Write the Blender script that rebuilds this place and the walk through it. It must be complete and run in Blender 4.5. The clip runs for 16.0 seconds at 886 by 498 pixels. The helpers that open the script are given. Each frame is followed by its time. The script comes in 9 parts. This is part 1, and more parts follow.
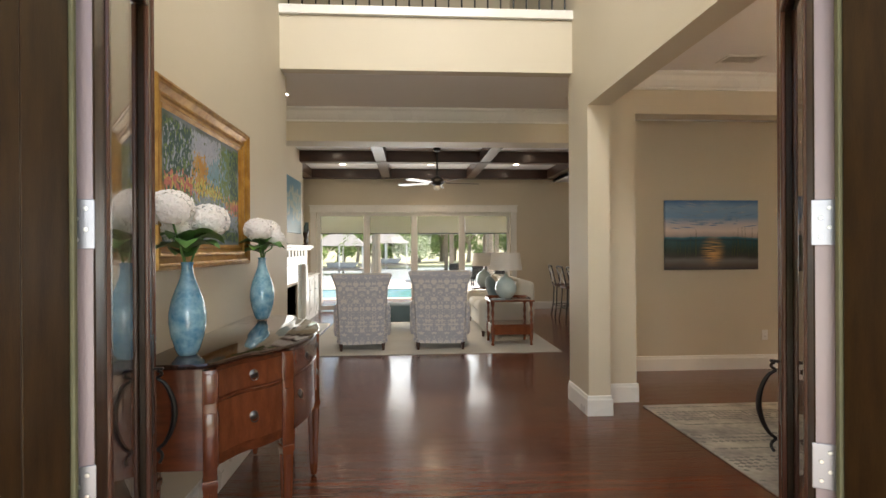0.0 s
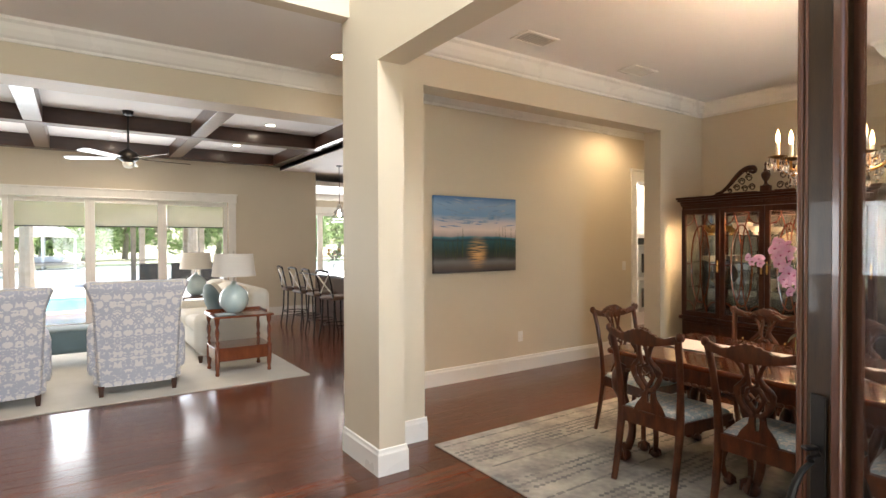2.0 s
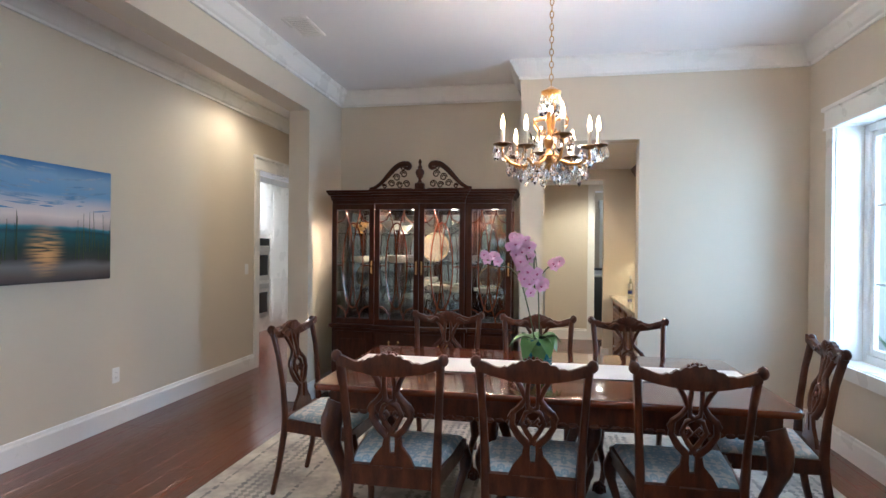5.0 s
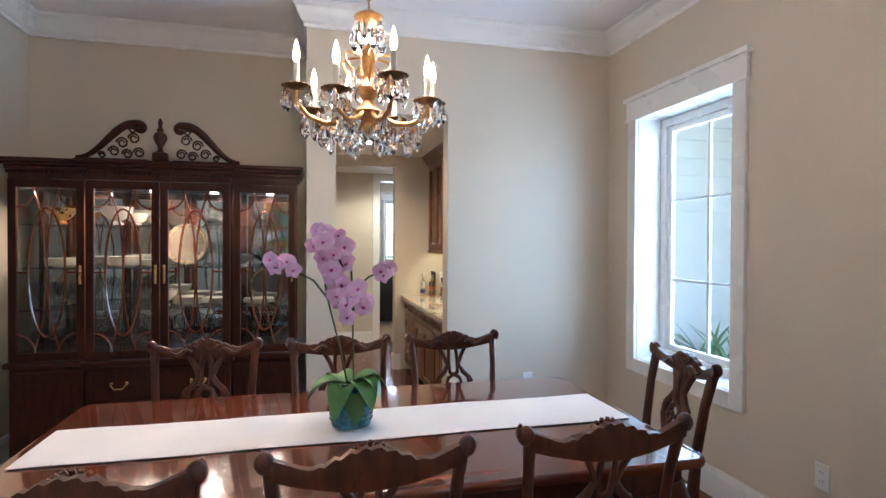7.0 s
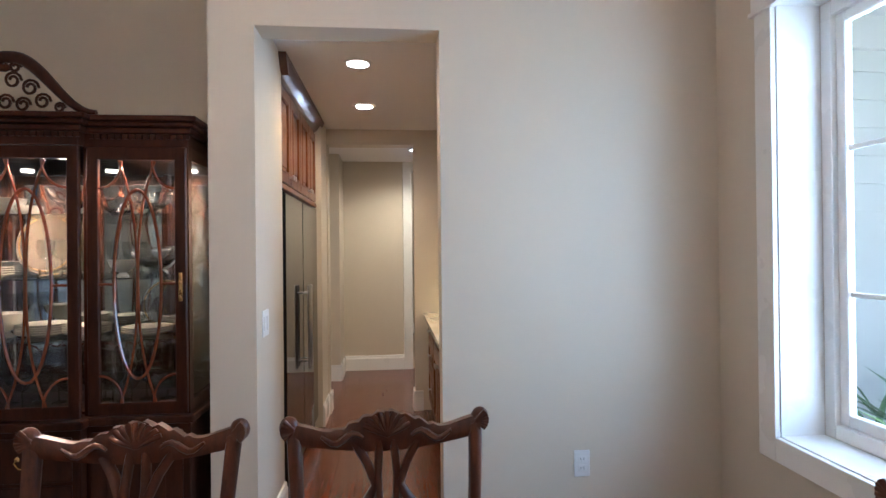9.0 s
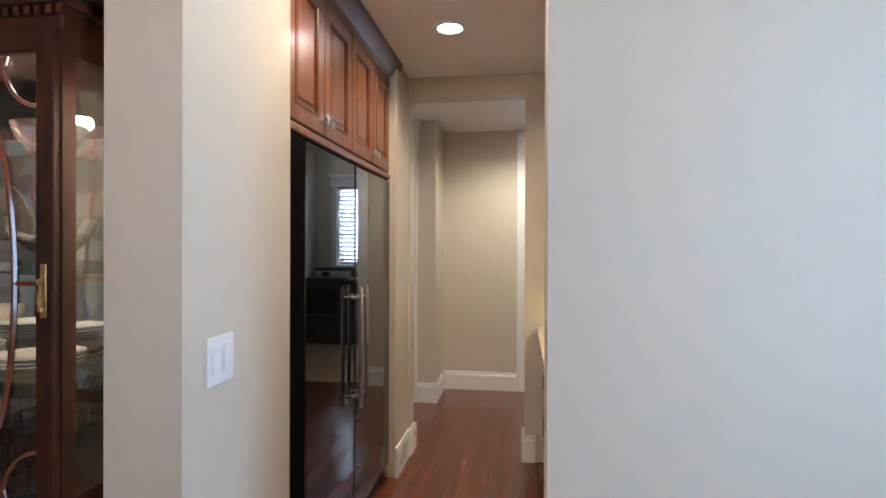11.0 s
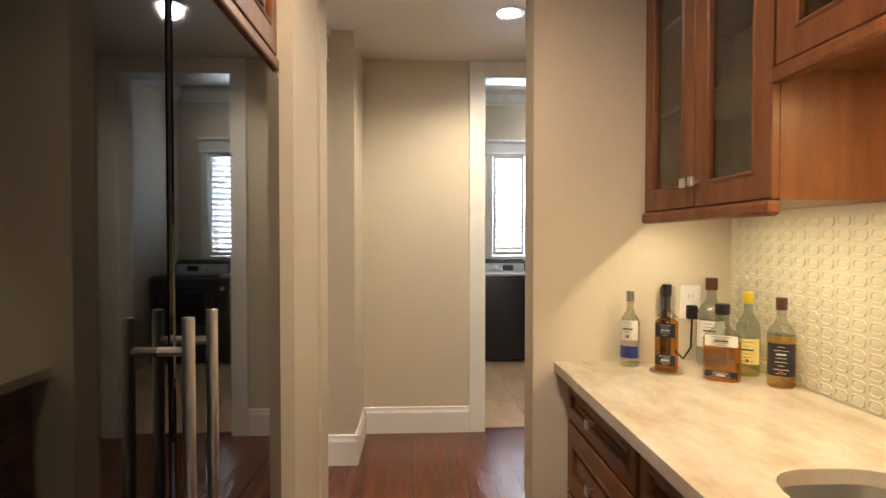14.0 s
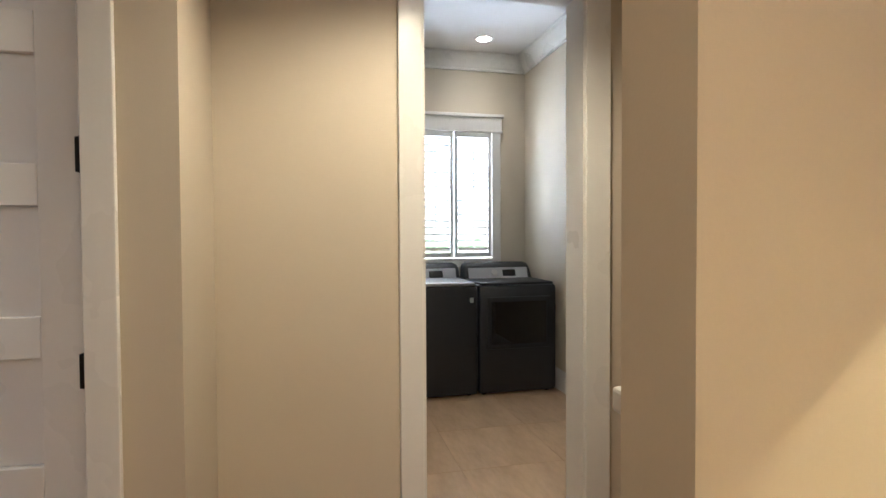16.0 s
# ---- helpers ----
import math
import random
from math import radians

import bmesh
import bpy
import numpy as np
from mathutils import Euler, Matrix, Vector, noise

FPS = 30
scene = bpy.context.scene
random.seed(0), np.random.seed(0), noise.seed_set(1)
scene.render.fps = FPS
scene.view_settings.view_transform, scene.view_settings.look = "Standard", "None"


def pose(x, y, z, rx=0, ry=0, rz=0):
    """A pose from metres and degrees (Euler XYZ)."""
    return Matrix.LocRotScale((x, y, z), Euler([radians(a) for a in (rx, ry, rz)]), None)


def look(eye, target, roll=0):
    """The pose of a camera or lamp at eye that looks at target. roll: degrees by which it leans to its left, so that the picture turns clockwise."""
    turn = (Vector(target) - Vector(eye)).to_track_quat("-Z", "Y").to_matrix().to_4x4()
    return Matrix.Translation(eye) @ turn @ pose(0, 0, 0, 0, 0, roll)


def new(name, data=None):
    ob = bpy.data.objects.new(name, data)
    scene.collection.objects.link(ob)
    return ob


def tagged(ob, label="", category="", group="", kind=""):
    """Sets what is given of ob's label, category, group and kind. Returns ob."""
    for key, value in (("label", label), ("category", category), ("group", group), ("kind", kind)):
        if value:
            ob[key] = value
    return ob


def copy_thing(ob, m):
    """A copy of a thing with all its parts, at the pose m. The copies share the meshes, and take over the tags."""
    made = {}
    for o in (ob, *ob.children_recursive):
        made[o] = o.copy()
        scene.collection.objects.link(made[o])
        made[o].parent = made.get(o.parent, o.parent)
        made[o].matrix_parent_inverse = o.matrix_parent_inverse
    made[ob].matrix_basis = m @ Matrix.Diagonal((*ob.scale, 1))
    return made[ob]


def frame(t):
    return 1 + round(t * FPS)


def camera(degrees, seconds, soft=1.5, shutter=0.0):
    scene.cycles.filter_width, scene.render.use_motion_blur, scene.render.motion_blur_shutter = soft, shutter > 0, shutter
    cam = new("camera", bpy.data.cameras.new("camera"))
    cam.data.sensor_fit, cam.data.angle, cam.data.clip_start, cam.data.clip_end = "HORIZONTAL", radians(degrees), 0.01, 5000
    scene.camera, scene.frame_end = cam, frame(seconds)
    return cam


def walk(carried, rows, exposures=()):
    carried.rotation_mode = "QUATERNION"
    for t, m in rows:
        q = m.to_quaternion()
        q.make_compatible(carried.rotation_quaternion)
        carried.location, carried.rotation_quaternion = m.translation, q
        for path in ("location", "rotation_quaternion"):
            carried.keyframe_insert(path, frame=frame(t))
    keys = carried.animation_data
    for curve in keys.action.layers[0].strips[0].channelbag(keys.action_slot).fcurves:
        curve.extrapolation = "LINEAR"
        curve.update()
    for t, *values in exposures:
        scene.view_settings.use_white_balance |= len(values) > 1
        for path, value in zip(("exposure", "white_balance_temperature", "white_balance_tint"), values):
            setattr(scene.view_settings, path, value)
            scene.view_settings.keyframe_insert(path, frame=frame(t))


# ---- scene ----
cam = camera(79.2, 16.0)
PATH = [
    (0, (-0.001, -0.056, 1.44), (0.128, 1.94, 1.438), -0.3),
    (0.5, (0.001, 0.326, 1.422), (0.361, 2.293, 1.414), -0.3),
    (1, (-0.016, 0.712, 1.453), (0.595, 2.616, 1.433), -0.5),
    (1.5, (-0.042, 1.055, 1.454), (0.827, 2.857, 1.432), -0.2),
    (2, (-0.053, 1.388, 1.501), (1.076, 3.039, 1.475), -0.2),
    (2.5, (-0.014, 1.618, 1.495), (1.365, 3.067, 1.467), -0.1),
    (3, (0.038, 1.877, 1.502), (1.62, 3.101, 1.475), -0.0),
    (3.5, (0.111, 2.103, 1.495), (1.842, 3.104, 1.469), 0.1),
    (4, (0.216, 2.33, 1.478), (2.057, 3.109, 1.457), 0.3),
    (6.3, (1.085, 2.927, 1.414), (3.074, 2.725, 1.414), 0.6),
    (6.5, (1.203, 2.932, 1.419), (3.18, 2.633, 1.417), 0.6),
    (7, (1.481, 2.871, 1.459), (3.422, 2.389, 1.435), 0.3),
    (7.5, (1.832, 2.728, 1.462), (3.754, 2.177, 1.406), 0.1),
    (8, (2.164, 2.523, 1.444), (4.094, 2.002, 1.384), -0.3),
    (8.5, (2.502, 2.296, 1.434), (4.464, 1.911, 1.394), -0.5),
    (9, (2.883, 2.112, 1.388), (4.874, 1.927, 1.396), -0.6),
    (9.5, (3.252, 1.952, 1.385), (5.252, 1.953, 1.413), -0.5),
    (10, (3.548, 1.867, 1.371), (5.542, 2.022, 1.41), -0.5),
    (10.2, (3.679, 1.869, 1.372), (5.668, 2.074, 1.412), -0.3),
    (12.3, (4.825, 2.166, 1.29), (6.798, 2.488, 1.264), 0.3),
    (12.5, (4.93, 2.186, 1.288), (6.909, 2.473, 1.258), 0.4),
    (13, (5.179, 2.227, 1.292), (7.169, 2.419, 1.254), 0.3),
    (13.5, (5.439, 2.278, 1.283), (7.438, 2.341, 1.243), 0.2),
    (14, (5.706, 2.337, 1.286), (7.703, 2.241, 1.246), 0.0),
    (14.5, (6.072, 2.328, 1.296), (8.062, 2.128, 1.257), 0.1),
    (15, (6.403, 2.341, 1.325), (8.378, 2.033, 1.277), 0.1),
    (15.5, (6.744, 2.361, 1.333), (8.703, 1.962, 1.272), -0.1),
    (15.8, (6.947, 2.349, 1.312), (8.901, 1.925, 1.259), 0.6),
    (16, (7.096, 2.304, 1.293), (9.045, 1.857, 1.243), -0.3),
]
EXPOSURES = [(0.0, 1.2, 7500, 12), (1.0, 2.03, 6900, 12), (2.0, 2.15, 6800, 12), (3.0, 2.28, 5600, 11), (4.0, 2.22, 4900, 8), (7.0, 2.00, 4900, 11), (8.5, 1.78, 5150, 14), (10.0, 2.00, 4800, 14),
             (12.5, 1.97, 5450, 13), (14.0, 2.18, 5600, 13), (16.0, 1.95, 5500, 12)]
walk(cam, [(t, look(eye, target, roll)) for t, eye, target, roll in PATH],
     exposures=EXPOSURES)

# ---------------------------------------------------------------- world and large lights
SKY = 0.15
world = bpy.data.worlds.new("sky")
scene.world = world
world.use_nodes = True
wn = world.node_tree.nodes
sky = wn.new("ShaderNodeTexSky")
sky.sky_type, sky.sun_disc = "NISHITA", False
sky.sun_elevation, sky.sun_rotation = radians(73), radians(67)
wn["Background"].inputs["Strength"].default_value = SKY
world.node_tree.links.new(sky.outputs[0], wn["Background"].inputs["Color"])
sun = new("sun", bpy.data.lights.new("sun", "SUN"))
sun.data.energy, sun.data.angle, sun.data.color = 5.0, radians(0.6), (1.0, 0.95, 0.88)
sun.matrix_world = look((0, 0, 20), (-0.36, -0.153, 20 - 1.28))


LAMPS = 0.62  # all indoor lamps together, against the daylight


def area(name, at, towards, w, h, watts, colour=(1, 1, 1), shape="RECTANGLE"):
    lamp = bpy.data.lights.new(name, "AREA")
    lamp.shape, lamp.size, lamp.size_y, lamp.energy, lamp.color = shape, w, h, watts * LAMPS, colour
    ob = new(name, lamp)
    ob.matrix_world = look(at, towards)
    return ob


def spot(name, at, watts, colour, deg=110, size=0.05):
    lamp = bpy.data.lights.new(name, "SPOT")
    lamp.energy, lamp.color, lamp.spot_size, lamp.spot_blend, lamp.shadow_soft_size = watts * LAMPS, colour, radians(deg), 0.6, size
    ob = new(name, lamp)
    ob.matrix_world = look(at, (at[0], at[1] + 0.001, 0))
    return ob


DAY, WARM = (0.86, 0.93, 1.0), (1.0, 0.74, 0.45)
# added daylight for an assumed window above the front door, out of view
area("foyer_assumed_window_light", (0.2, 1.0, 5.0), (0.2, 4.0, 2.6), 1.5, 1.4, 110, DAY)
area("front_door_light", (0.15, -1.6, 1.3), (0.15, 3.0, 2.1), 2.2, 1.6, 40, DAY)
area("dining_window_light", (4.415, 0.10, 1.5), (4.055, 3.0, 1.3), 1.0, 1.85, 31, (0.70, 0.87, 1.0))
area("sliding_door_light", (0.15, 12.40, 1.2), (0.15, 6.0, 1.1), 3.5, 2.0, 66, DAY)
area("nook_window_light", (6.3, 15.1, 1.4), (6.3, 9.0, 1.2), 3.6, 1.7, 80, DAY)
area("laundry_window_light", (12.3, 1.075, 1.68), (9.5, 1.2, 1.5), 0.75, 1.2, 48, DAY)

# ---------------------------------------------------------------- mesh helpers


class Shape:
    """Collects vertices and faces of one mesh."""

    def __init__(self):
        self.v, self.f = [], []

    def add(self, verts, faces):
        n = len(self.v)
        self.v += [tuple(p) for p in verts]
        self.f += [tuple(i + n for i in face) for face in faces]
        return self

    def box(self, x0, x1, y0, y1, z0, z1):
        vs = [(x, y, z) for z in (z0, z1) for y in (y0, y1) for x in (x0, x1)]
        return self.add(vs, [(0, 2, 3, 1), (4, 5, 7, 6), (0, 1, 5, 4), (2, 6, 7, 3), (0, 4, 6, 2), (1, 3, 7, 5)])

    def soft(self, x0, x1, y0, y1, z0, z1, b=0.01):
        """A box with chamfered edges."""
        b = min(b, (x1 - x0) / 2.01, (y1 - y0) / 2.01, (z1 - z0) / 2.01)
        bm = bmesh.new()
        bmesh.ops.create_cube(bm, size=1)
        for p in bm.verts:
            p.co = ((x0 + x1) / 2 + p.co.x * (x1 - x0), (y0 + y1) / 2 + p.co.y * (y1 - y0), (z0 + z1) / 2 + p.co.z * (z1 - z0))
        bmesh.ops.bevel(bm, geom=bm.edges[:], offset=b, segments=2, affect="EDGES", profile=0.5)
        return self.take(bm)

    def take(self, bm):
        bm.verts.index_update()
        self.add([p.co for p in bm.verts], [[p.index for p in fc.verts] for fc in bm.faces])
        bm.free()
        return self

    def lathe(self, profile, n=24, at=(0, 0, 0), sx=1.0, sy=1.0):
        """profile: (radius, height) from bottom to top, turned round the z axis."""
        vs, fs = [], []
        for r, z in profile:
            for i in range(n):
                a = 2 * math.pi * i / n
                vs.append((at[0] + sx * r * math.cos(a), at[1] + sy * r * math.sin(a), at[2] + z))
        for j in range(len(profile) - 1):
            for i in range(n):
                k = (i + 1) % n
                fs.append((j * n + i, j * n + k, (j + 1) * n + k, (j + 1) * n + i))
        fs.append(tuple(range(n - 1, -1, -1)))
        fs.append(tuple((len(profile) - 1) * n + i for i in range(n)))
        return self.add(vs, fs)

    def ring(self, x0, x1, z0, z1, st, ya, yb, c=0.003, side=None):
        """A rectangular frame in one piece, in the plane of x and z, from ya at its back to yb at its face."""
        k = c if yb > ya else -c
        loops = [(0, ya), (0, yb - k), (c, yb), (st - c, yb), (st, yb - k), (st, ya), (0, ya)]
        sd = side or st
        def loop(g, y):
            gx = g * sd / st
            return [(x0 + gx, y, z0 + g), (x1 - gx, y, z0 + g), (x1 - gx, y, z1 - g), (x0 + gx, y, z1 - g)]
        return self.loft([loop(g, y) for g, y in loops], caps=False)

    def tube(self, path, radius, n=8, flat=1.0, closed=False):
        """A round bar along a path; radius a number or one for each point."""
        pts = [Vector(p) for p in path]
        m = len(pts)
        rs = [radius] * m if isinstance(radius, (int, float)) else radius
        vs, fs, side = [], [], None
        for i, p in enumerate(pts):
            if closed:
                d = pts[(i + 1) % m] - pts[i - 1]
            else:
                d = pts[min(i + 1, m - 1)] - pts[max(i - 1, 0)]
            d = d.normalized() if d.length > 1e-9 else Vector((0, 0, 1))
            if side is None:
                side = d.orthogonal().normalized()
            side = (side - d * side.dot(d)).normalized()
            up = d.cross(side)
            for k in range(n):
                a = 2 * math.pi * k / n
                vs.append(p + rs[i] * (math.cos(a) * side + flat * math.sin(a) * up))
        for i in range(m if closed else m - 1):
            j = (i + 1) % m
            for k in range(n):
                q = (k + 1) % n
                fs.append((i * n + k, i * n + q, j * n + q, j * n + k))
        if not closed:
            fs.append(tuple(range(n - 1, -1, -1)))
            fs.append(tuple((m - 1) * n + k for k in range(n)))
        return self.add(vs, fs)

    def prism(self, outline, axis, a, b):
        """A flat outline pushed along an axis from a to b. outline gives the other two coordinates in x, y, z order."""
        def put(p, c):
            return {"x": (c, p[0], p[1]), "y": (p[0], c, p[1]), "z": (p[0], p[1], c)}[axis]
        n = len(outline)
        vs = [put(p, a) for p in outline] + [put(p, b) for p in outline]
        fs = [tuple(range(n)), tuple(range(2 * n - 1, n - 1, -1))]
        fs += [(i, n + i, n + (i + 1) % n, (i + 1) % n) for i in range(n)]
        return self.add(vs, fs)

    def loft(self, rings, caps=True):
        n = len(rings[0])
        vs = [p for r in rings for p in r]
        fs = [(j * n + i, j * n + (i + 1) % n, (j + 1) * n + (i + 1) % n, (j + 1) * n + i) for j in range(len(rings) - 1) for i in range(n)]
        if caps:
            fs += [tuple(range(n - 1, -1, -1)), tuple((len(rings) - 1) * n + i for i in range(n))]
        return self.add(vs, fs)

    def ball(self, at, rx, ry=None, rz=None, n=12, m=8):
        ry, rz = ry or rx, rz or rx
        prof = [(max(0.02, math.sin(math.pi * j / m)), -math.cos(math.pi * j / m)) for j in range(m + 1)]
        vs = Shape().lathe(prof, n)
        return self.add([(at[0] + x * rx, at[1] + y * ry, at[2] + z * rz) for x, y, z in vs.v], vs.f)

    def moved(self, m):
        self.v = [tuple(m @ Vector(p)) for p in self.v]
        return self

    def join(self, other, m=None):
        return self.add([m @ Vector(p) for p in other.v] if m else other.v, other.f)


def mesh_of(name, sh, material, smooth=0.0):
    me = bpy.data.meshes.new(name)
    me.from_pydata(sh.v, [], sh.f)
    bm = bmesh.new()
    bm.from_mesh(me)
    bmesh.ops.recalc_face_normals(bm, faces=bm.faces)
    bm.to_mesh(me)
    bm.free()
    me.materials.append(material)
    if smooth:
        me.polygons.foreach_set("use_smooth", [True] * len(me.polygons))
        me.set_sharp_from_angle(angle=radians(smooth))
    me.update()
    return me


def part(name, sh, material, parent=None, label="", smooth=0.0):
    ob = new(name, mesh_of(name, sh, material, smooth))
    if parent is not None:
        ob.parent = parent
    if label:
        ob["label"] = label
    return ob


def thing(name, label, category, at=None, group="", kind=""):
    ob = new(name)
    ob.empty_display_size = 0.05
    if at is not None:
        ob.matrix_world = at
    return tagged(ob, label, category, group, kind)


def solid(name, sh, material, label, category, smooth=0.0, kind="structure", group=""):
    return tagged(part(name, sh, material, None, "", smooth), label, category, group, kind)


# ---------------------------------------------------------------- materials


def material(name, colour, rough=0.5, metal=0.0, second=None, scale=4.0, fine=60.0, bump=0.05, mix=0.5, stretch=(1, 1, 1), coat=0.0,
             coat_rough=0.05, spec=0.5, per_object=0.0, emit=None, strength=0.0, trans=0.0, ior=1.45, sheen=0.0, wave=None):
    """A surface with a broad and a fine variation of its colour, roughness and relief, in metres."""
    mt = bpy.data.materials.new(name)
    mt.use_nodes = True
    nt = mt.node_tree
    n, ln = nt.nodes, nt.links
    bsdf = n["Principled BSDF"]
    bsdf.inputs["Roughness"].default_value, bsdf.inputs["Metallic"].default_value = rough, metal
    bsdf.inputs["Coat Weight"].default_value, bsdf.inputs["Coat Roughness"].default_value = coat, coat_rough
    bsdf.inputs["Specular IOR Level"].default_value = spec
    bsdf.inputs["Transmission Weight"].default_value, bsdf.inputs["IOR"].default_value = trans, ior
    bsdf.inputs["Sheen Weight"].default_value = sheen
    second = second or tuple(c * 0.86 for c in colour)
    geo, mp = n.new("ShaderNodeTexCoord"), n.new("ShaderNodeMapping")
    mp.inputs["Scale"].default_value = stretch
    ln.new(geo.outputs["Object"], mp.inputs["Vector"])
    broad, grain = n.new("ShaderNodeTexNoise"), n.new("ShaderNodeTexNoise")
    for tex, s, d in ((broad, scale, 4), (grain, fine, 3)):
        tex.inputs["Scale"].default_value, tex.inputs["Detail"].default_value = s, d
        ln.new(mp.outputs[0], tex.inputs["Vector"])
    add = n.new("ShaderNodeMath")
    add.operation = "MULTIPLY_ADD"
    add.inputs[1].default_value = 0.35
    ln.new(grain.outputs["Fac"], add.inputs[0])
    ln.new(broad.outputs["Fac"], add.inputs[2])
    ramp = n.new("ShaderNodeMapRange")
    ramp.inputs["From Min"].default_value, ramp.inputs["From Max"].default_value = 0.67 - mix * 0.5, 0.67 + mix * 0.5
    ln.new(add.outputs[0], ramp.inputs["Value"])
    mixer = n.new("ShaderNodeMix")
    mixer.data_type = "RGBA"
    mixer.inputs[6].default_value, mixer.inputs[7].default_value = (*colour, 1), (*second, 1)
    ln.new(ramp.outputs[0], mixer.inputs[0])
    out = mixer.outputs[2]
    if per_object:
        info, hsv, mr = n.new("ShaderNodeObjectInfo"), n.new("ShaderNodeHueSaturation"), n.new("ShaderNodeMapRange")
        mr.inputs["To Min"].default_value, mr.inputs["To Max"].default_value = 1 - per_object, 1 + per_object
        ln.new(info.outputs["Random"], mr.inputs["Value"])
        ln.new(mr.outputs[0], hsv.inputs["Value"])
        ln.new(out, hsv.inputs["Color"])
        out = hsv.outputs[0]
    ln.new(out, bsdf.inputs["Base Color"])
    rr = n.new("ShaderNodeMapRange")
    rr.inputs["To Min"].default_value, rr.inputs["To Max"].default_value = max(0.02, rough * 0.85), min(1, rough * 1.15)
    ln.new(broad.outputs["Fac"], rr.inputs["Value"])
    ln.new(rr.outputs[0], bsdf.inputs["Roughness"])
    if bump:
        bp = n.new("ShaderNodeBump")
        bp.inputs["Strength"].default_value, bp.inputs["Distance"].default_value = min(1.0, bump * 4), 0.002
        ln.new(grain.outputs["Fac"], bp.inputs["Height"])
        ln.new(bp.outputs[0], bsdf.inputs["Normal"])
    if bump and wave:
        und, b2 = n.new("ShaderNodeTexNoise"), n.new("ShaderNodeBump")
        und.inputs["Scale"].default_value, und.inputs["Detail"].default_value = wave[0], 2
        ln.new(mp.outputs[0], und.inputs["Vector"])
        b2.inputs["Strength"].default_value, b2.inputs["Distance"].default_value = wave[1], 0.004
        ln.new(und.outputs["Fac"], b2.inputs["Height"])
        ln.new(bp.outputs[0], b2.inputs["Normal"])
        ln.new(b2.outputs[0], bsdf.inputs["Normal"])
    if emit:
        bsdf.inputs["Emission Color"].default_value, bsdf.inputs["Emission Strength"].default_value = (*emit, 1), strength
    return mt


def glass(name, tint=(1, 1, 1), rough=0.0, clear=0.9, gloss=0.03):
    """Thin window glass: mostly clear, with a gloss that grows at grazing angles."""
    mt = bpy.data.materials.new(name)
    mt.use_nodes = True
    nt = mt.node_tree
    n, ln = nt.nodes, nt.links
    n.remove(n["Principled BSDF"])
    tr, gl, mx, fr = n.new("ShaderNodeBsdfTransparent"), n.new("ShaderNodeBsdfGlossy"), n.new("ShaderNodeMixShader"), n.new("ShaderNodeLayerWeight")
    po, ma = n.new("ShaderNodeMath"), n.new("ShaderNodeMath")
    tr.inputs[0].default_value = (*[c * clear for c in tint], 1)
    gl.inputs["Roughness"].default_value = rough
    fr.inputs["Blend"].default_value = 0.5
    po.operation, po.inputs[1].default_value = "POWER", 3.5
    ma.operation, ma.inputs[1].default_value, ma.inputs[2].default_value = "MULTIPLY_ADD", 0.85, gloss
    ln.new(fr.outputs["Facing"], po.inputs[0])
    ln.new(po.outputs[0], ma.inputs[0])
    ln.new(ma.outputs[0], mx.inputs[0])
    ln.new(tr.outputs[0], mx.inputs[1])
    ln.new(gl.outputs[0], mx.inputs[2])
    ln.new(mx.outputs[0], n["Material Output"].inputs["Surface"])
    return mt


M = {}
M["wall"] = material("wall_paint", (0.62, 0.55, 0.430), 0.55, second=(0.59, 0.52, 0.405), scale=1.2, fine=220, bump=0.03)
M["ceiling"] = material("ceiling_paint", (0.82, 0.80, 0.78), 0.8, second=(0.79, 0.77, 0.75), scale=1.0, fine=180, bump=0.03)
M["trim"] = material("trim_paint", (0.80, 0.79, 0.75), 0.28, second=(0.77, 0.755, 0.71), scale=3, fine=90, bump=0.01)
M["plank"] = material("hardwood_plank", (0.135, 0.037, 0.014), 0.26, second=(0.068, 0.018, 0.008), scale=3, fine=40, stretch=(0.35, 5, 5), bump=0.05, per_object=0.30, spec=0.4, coat=0.4, coat_rough=0.12, wave=(11, 0.45))
M["mahogany"] = material("mahogany", (0.155, 0.040, 0.016), 0.22, second=(0.075, 0.020, 0.009), scale=5, fine=60, stretch=(1, 6, 6), coat=0.6, coat_rough=0.08, bump=0.02)
M["darkwood"] = material("dark_wood", (0.055, 0.020, 0.011), 0.32, second=(0.028, 0.011, 0.007), scale=5, fine=60, stretch=(6, 6, 1), coat=0.3, coat_rough=0.12, bump=0.03)
M["doorwood"] = material("door_wood", (0.055, 0.027, 0.009), 0.42, second=(0.026, 0.013, 0.005), scale=5, fine=60, stretch=(6, 6, 1), spec=0.3, coat=0.15, bump=0.03)
M["cabwood"] = material("cabinet_wood", (0.215, 0.084, 0.031), 0.33, second=(0.125, 0.045, 0.017), scale=4, fine=55, stretch=(6, 6, 1), spec=0.35, coat=0.06, bump=0.02)
M["beamwood"] = material("beam_wood", (0.065, 0.028, 0.016), 0.32, second=(0.038, 0.016, 0.009), scale=4, fine=50, stretch=(1, 5, 5), coat=0.4, coat_rough=0.15, bump=0.03)
M["glass"] = glass("window_glass")
M["cabglass"] = glass("cabinet_glass", (0.97, 1.0, 0.99), clear=0.88)
M["black"] = material("black_iron", (0.018, 0.016, 0.015), 0.38, 0.6, bump=0.04)
M["steel"] = material("brushed_steel", (0.64, 0.63, 0.61), 0.34, 1.0, fine=200, stretch=(1, 1, 8), bump=0.02)
M["bulb"] = material("lamp_lens", (1, 0.95, 0.85), 0.5, emit=(1.0, 0.90, 0.74), strength=14.0, bump=0)
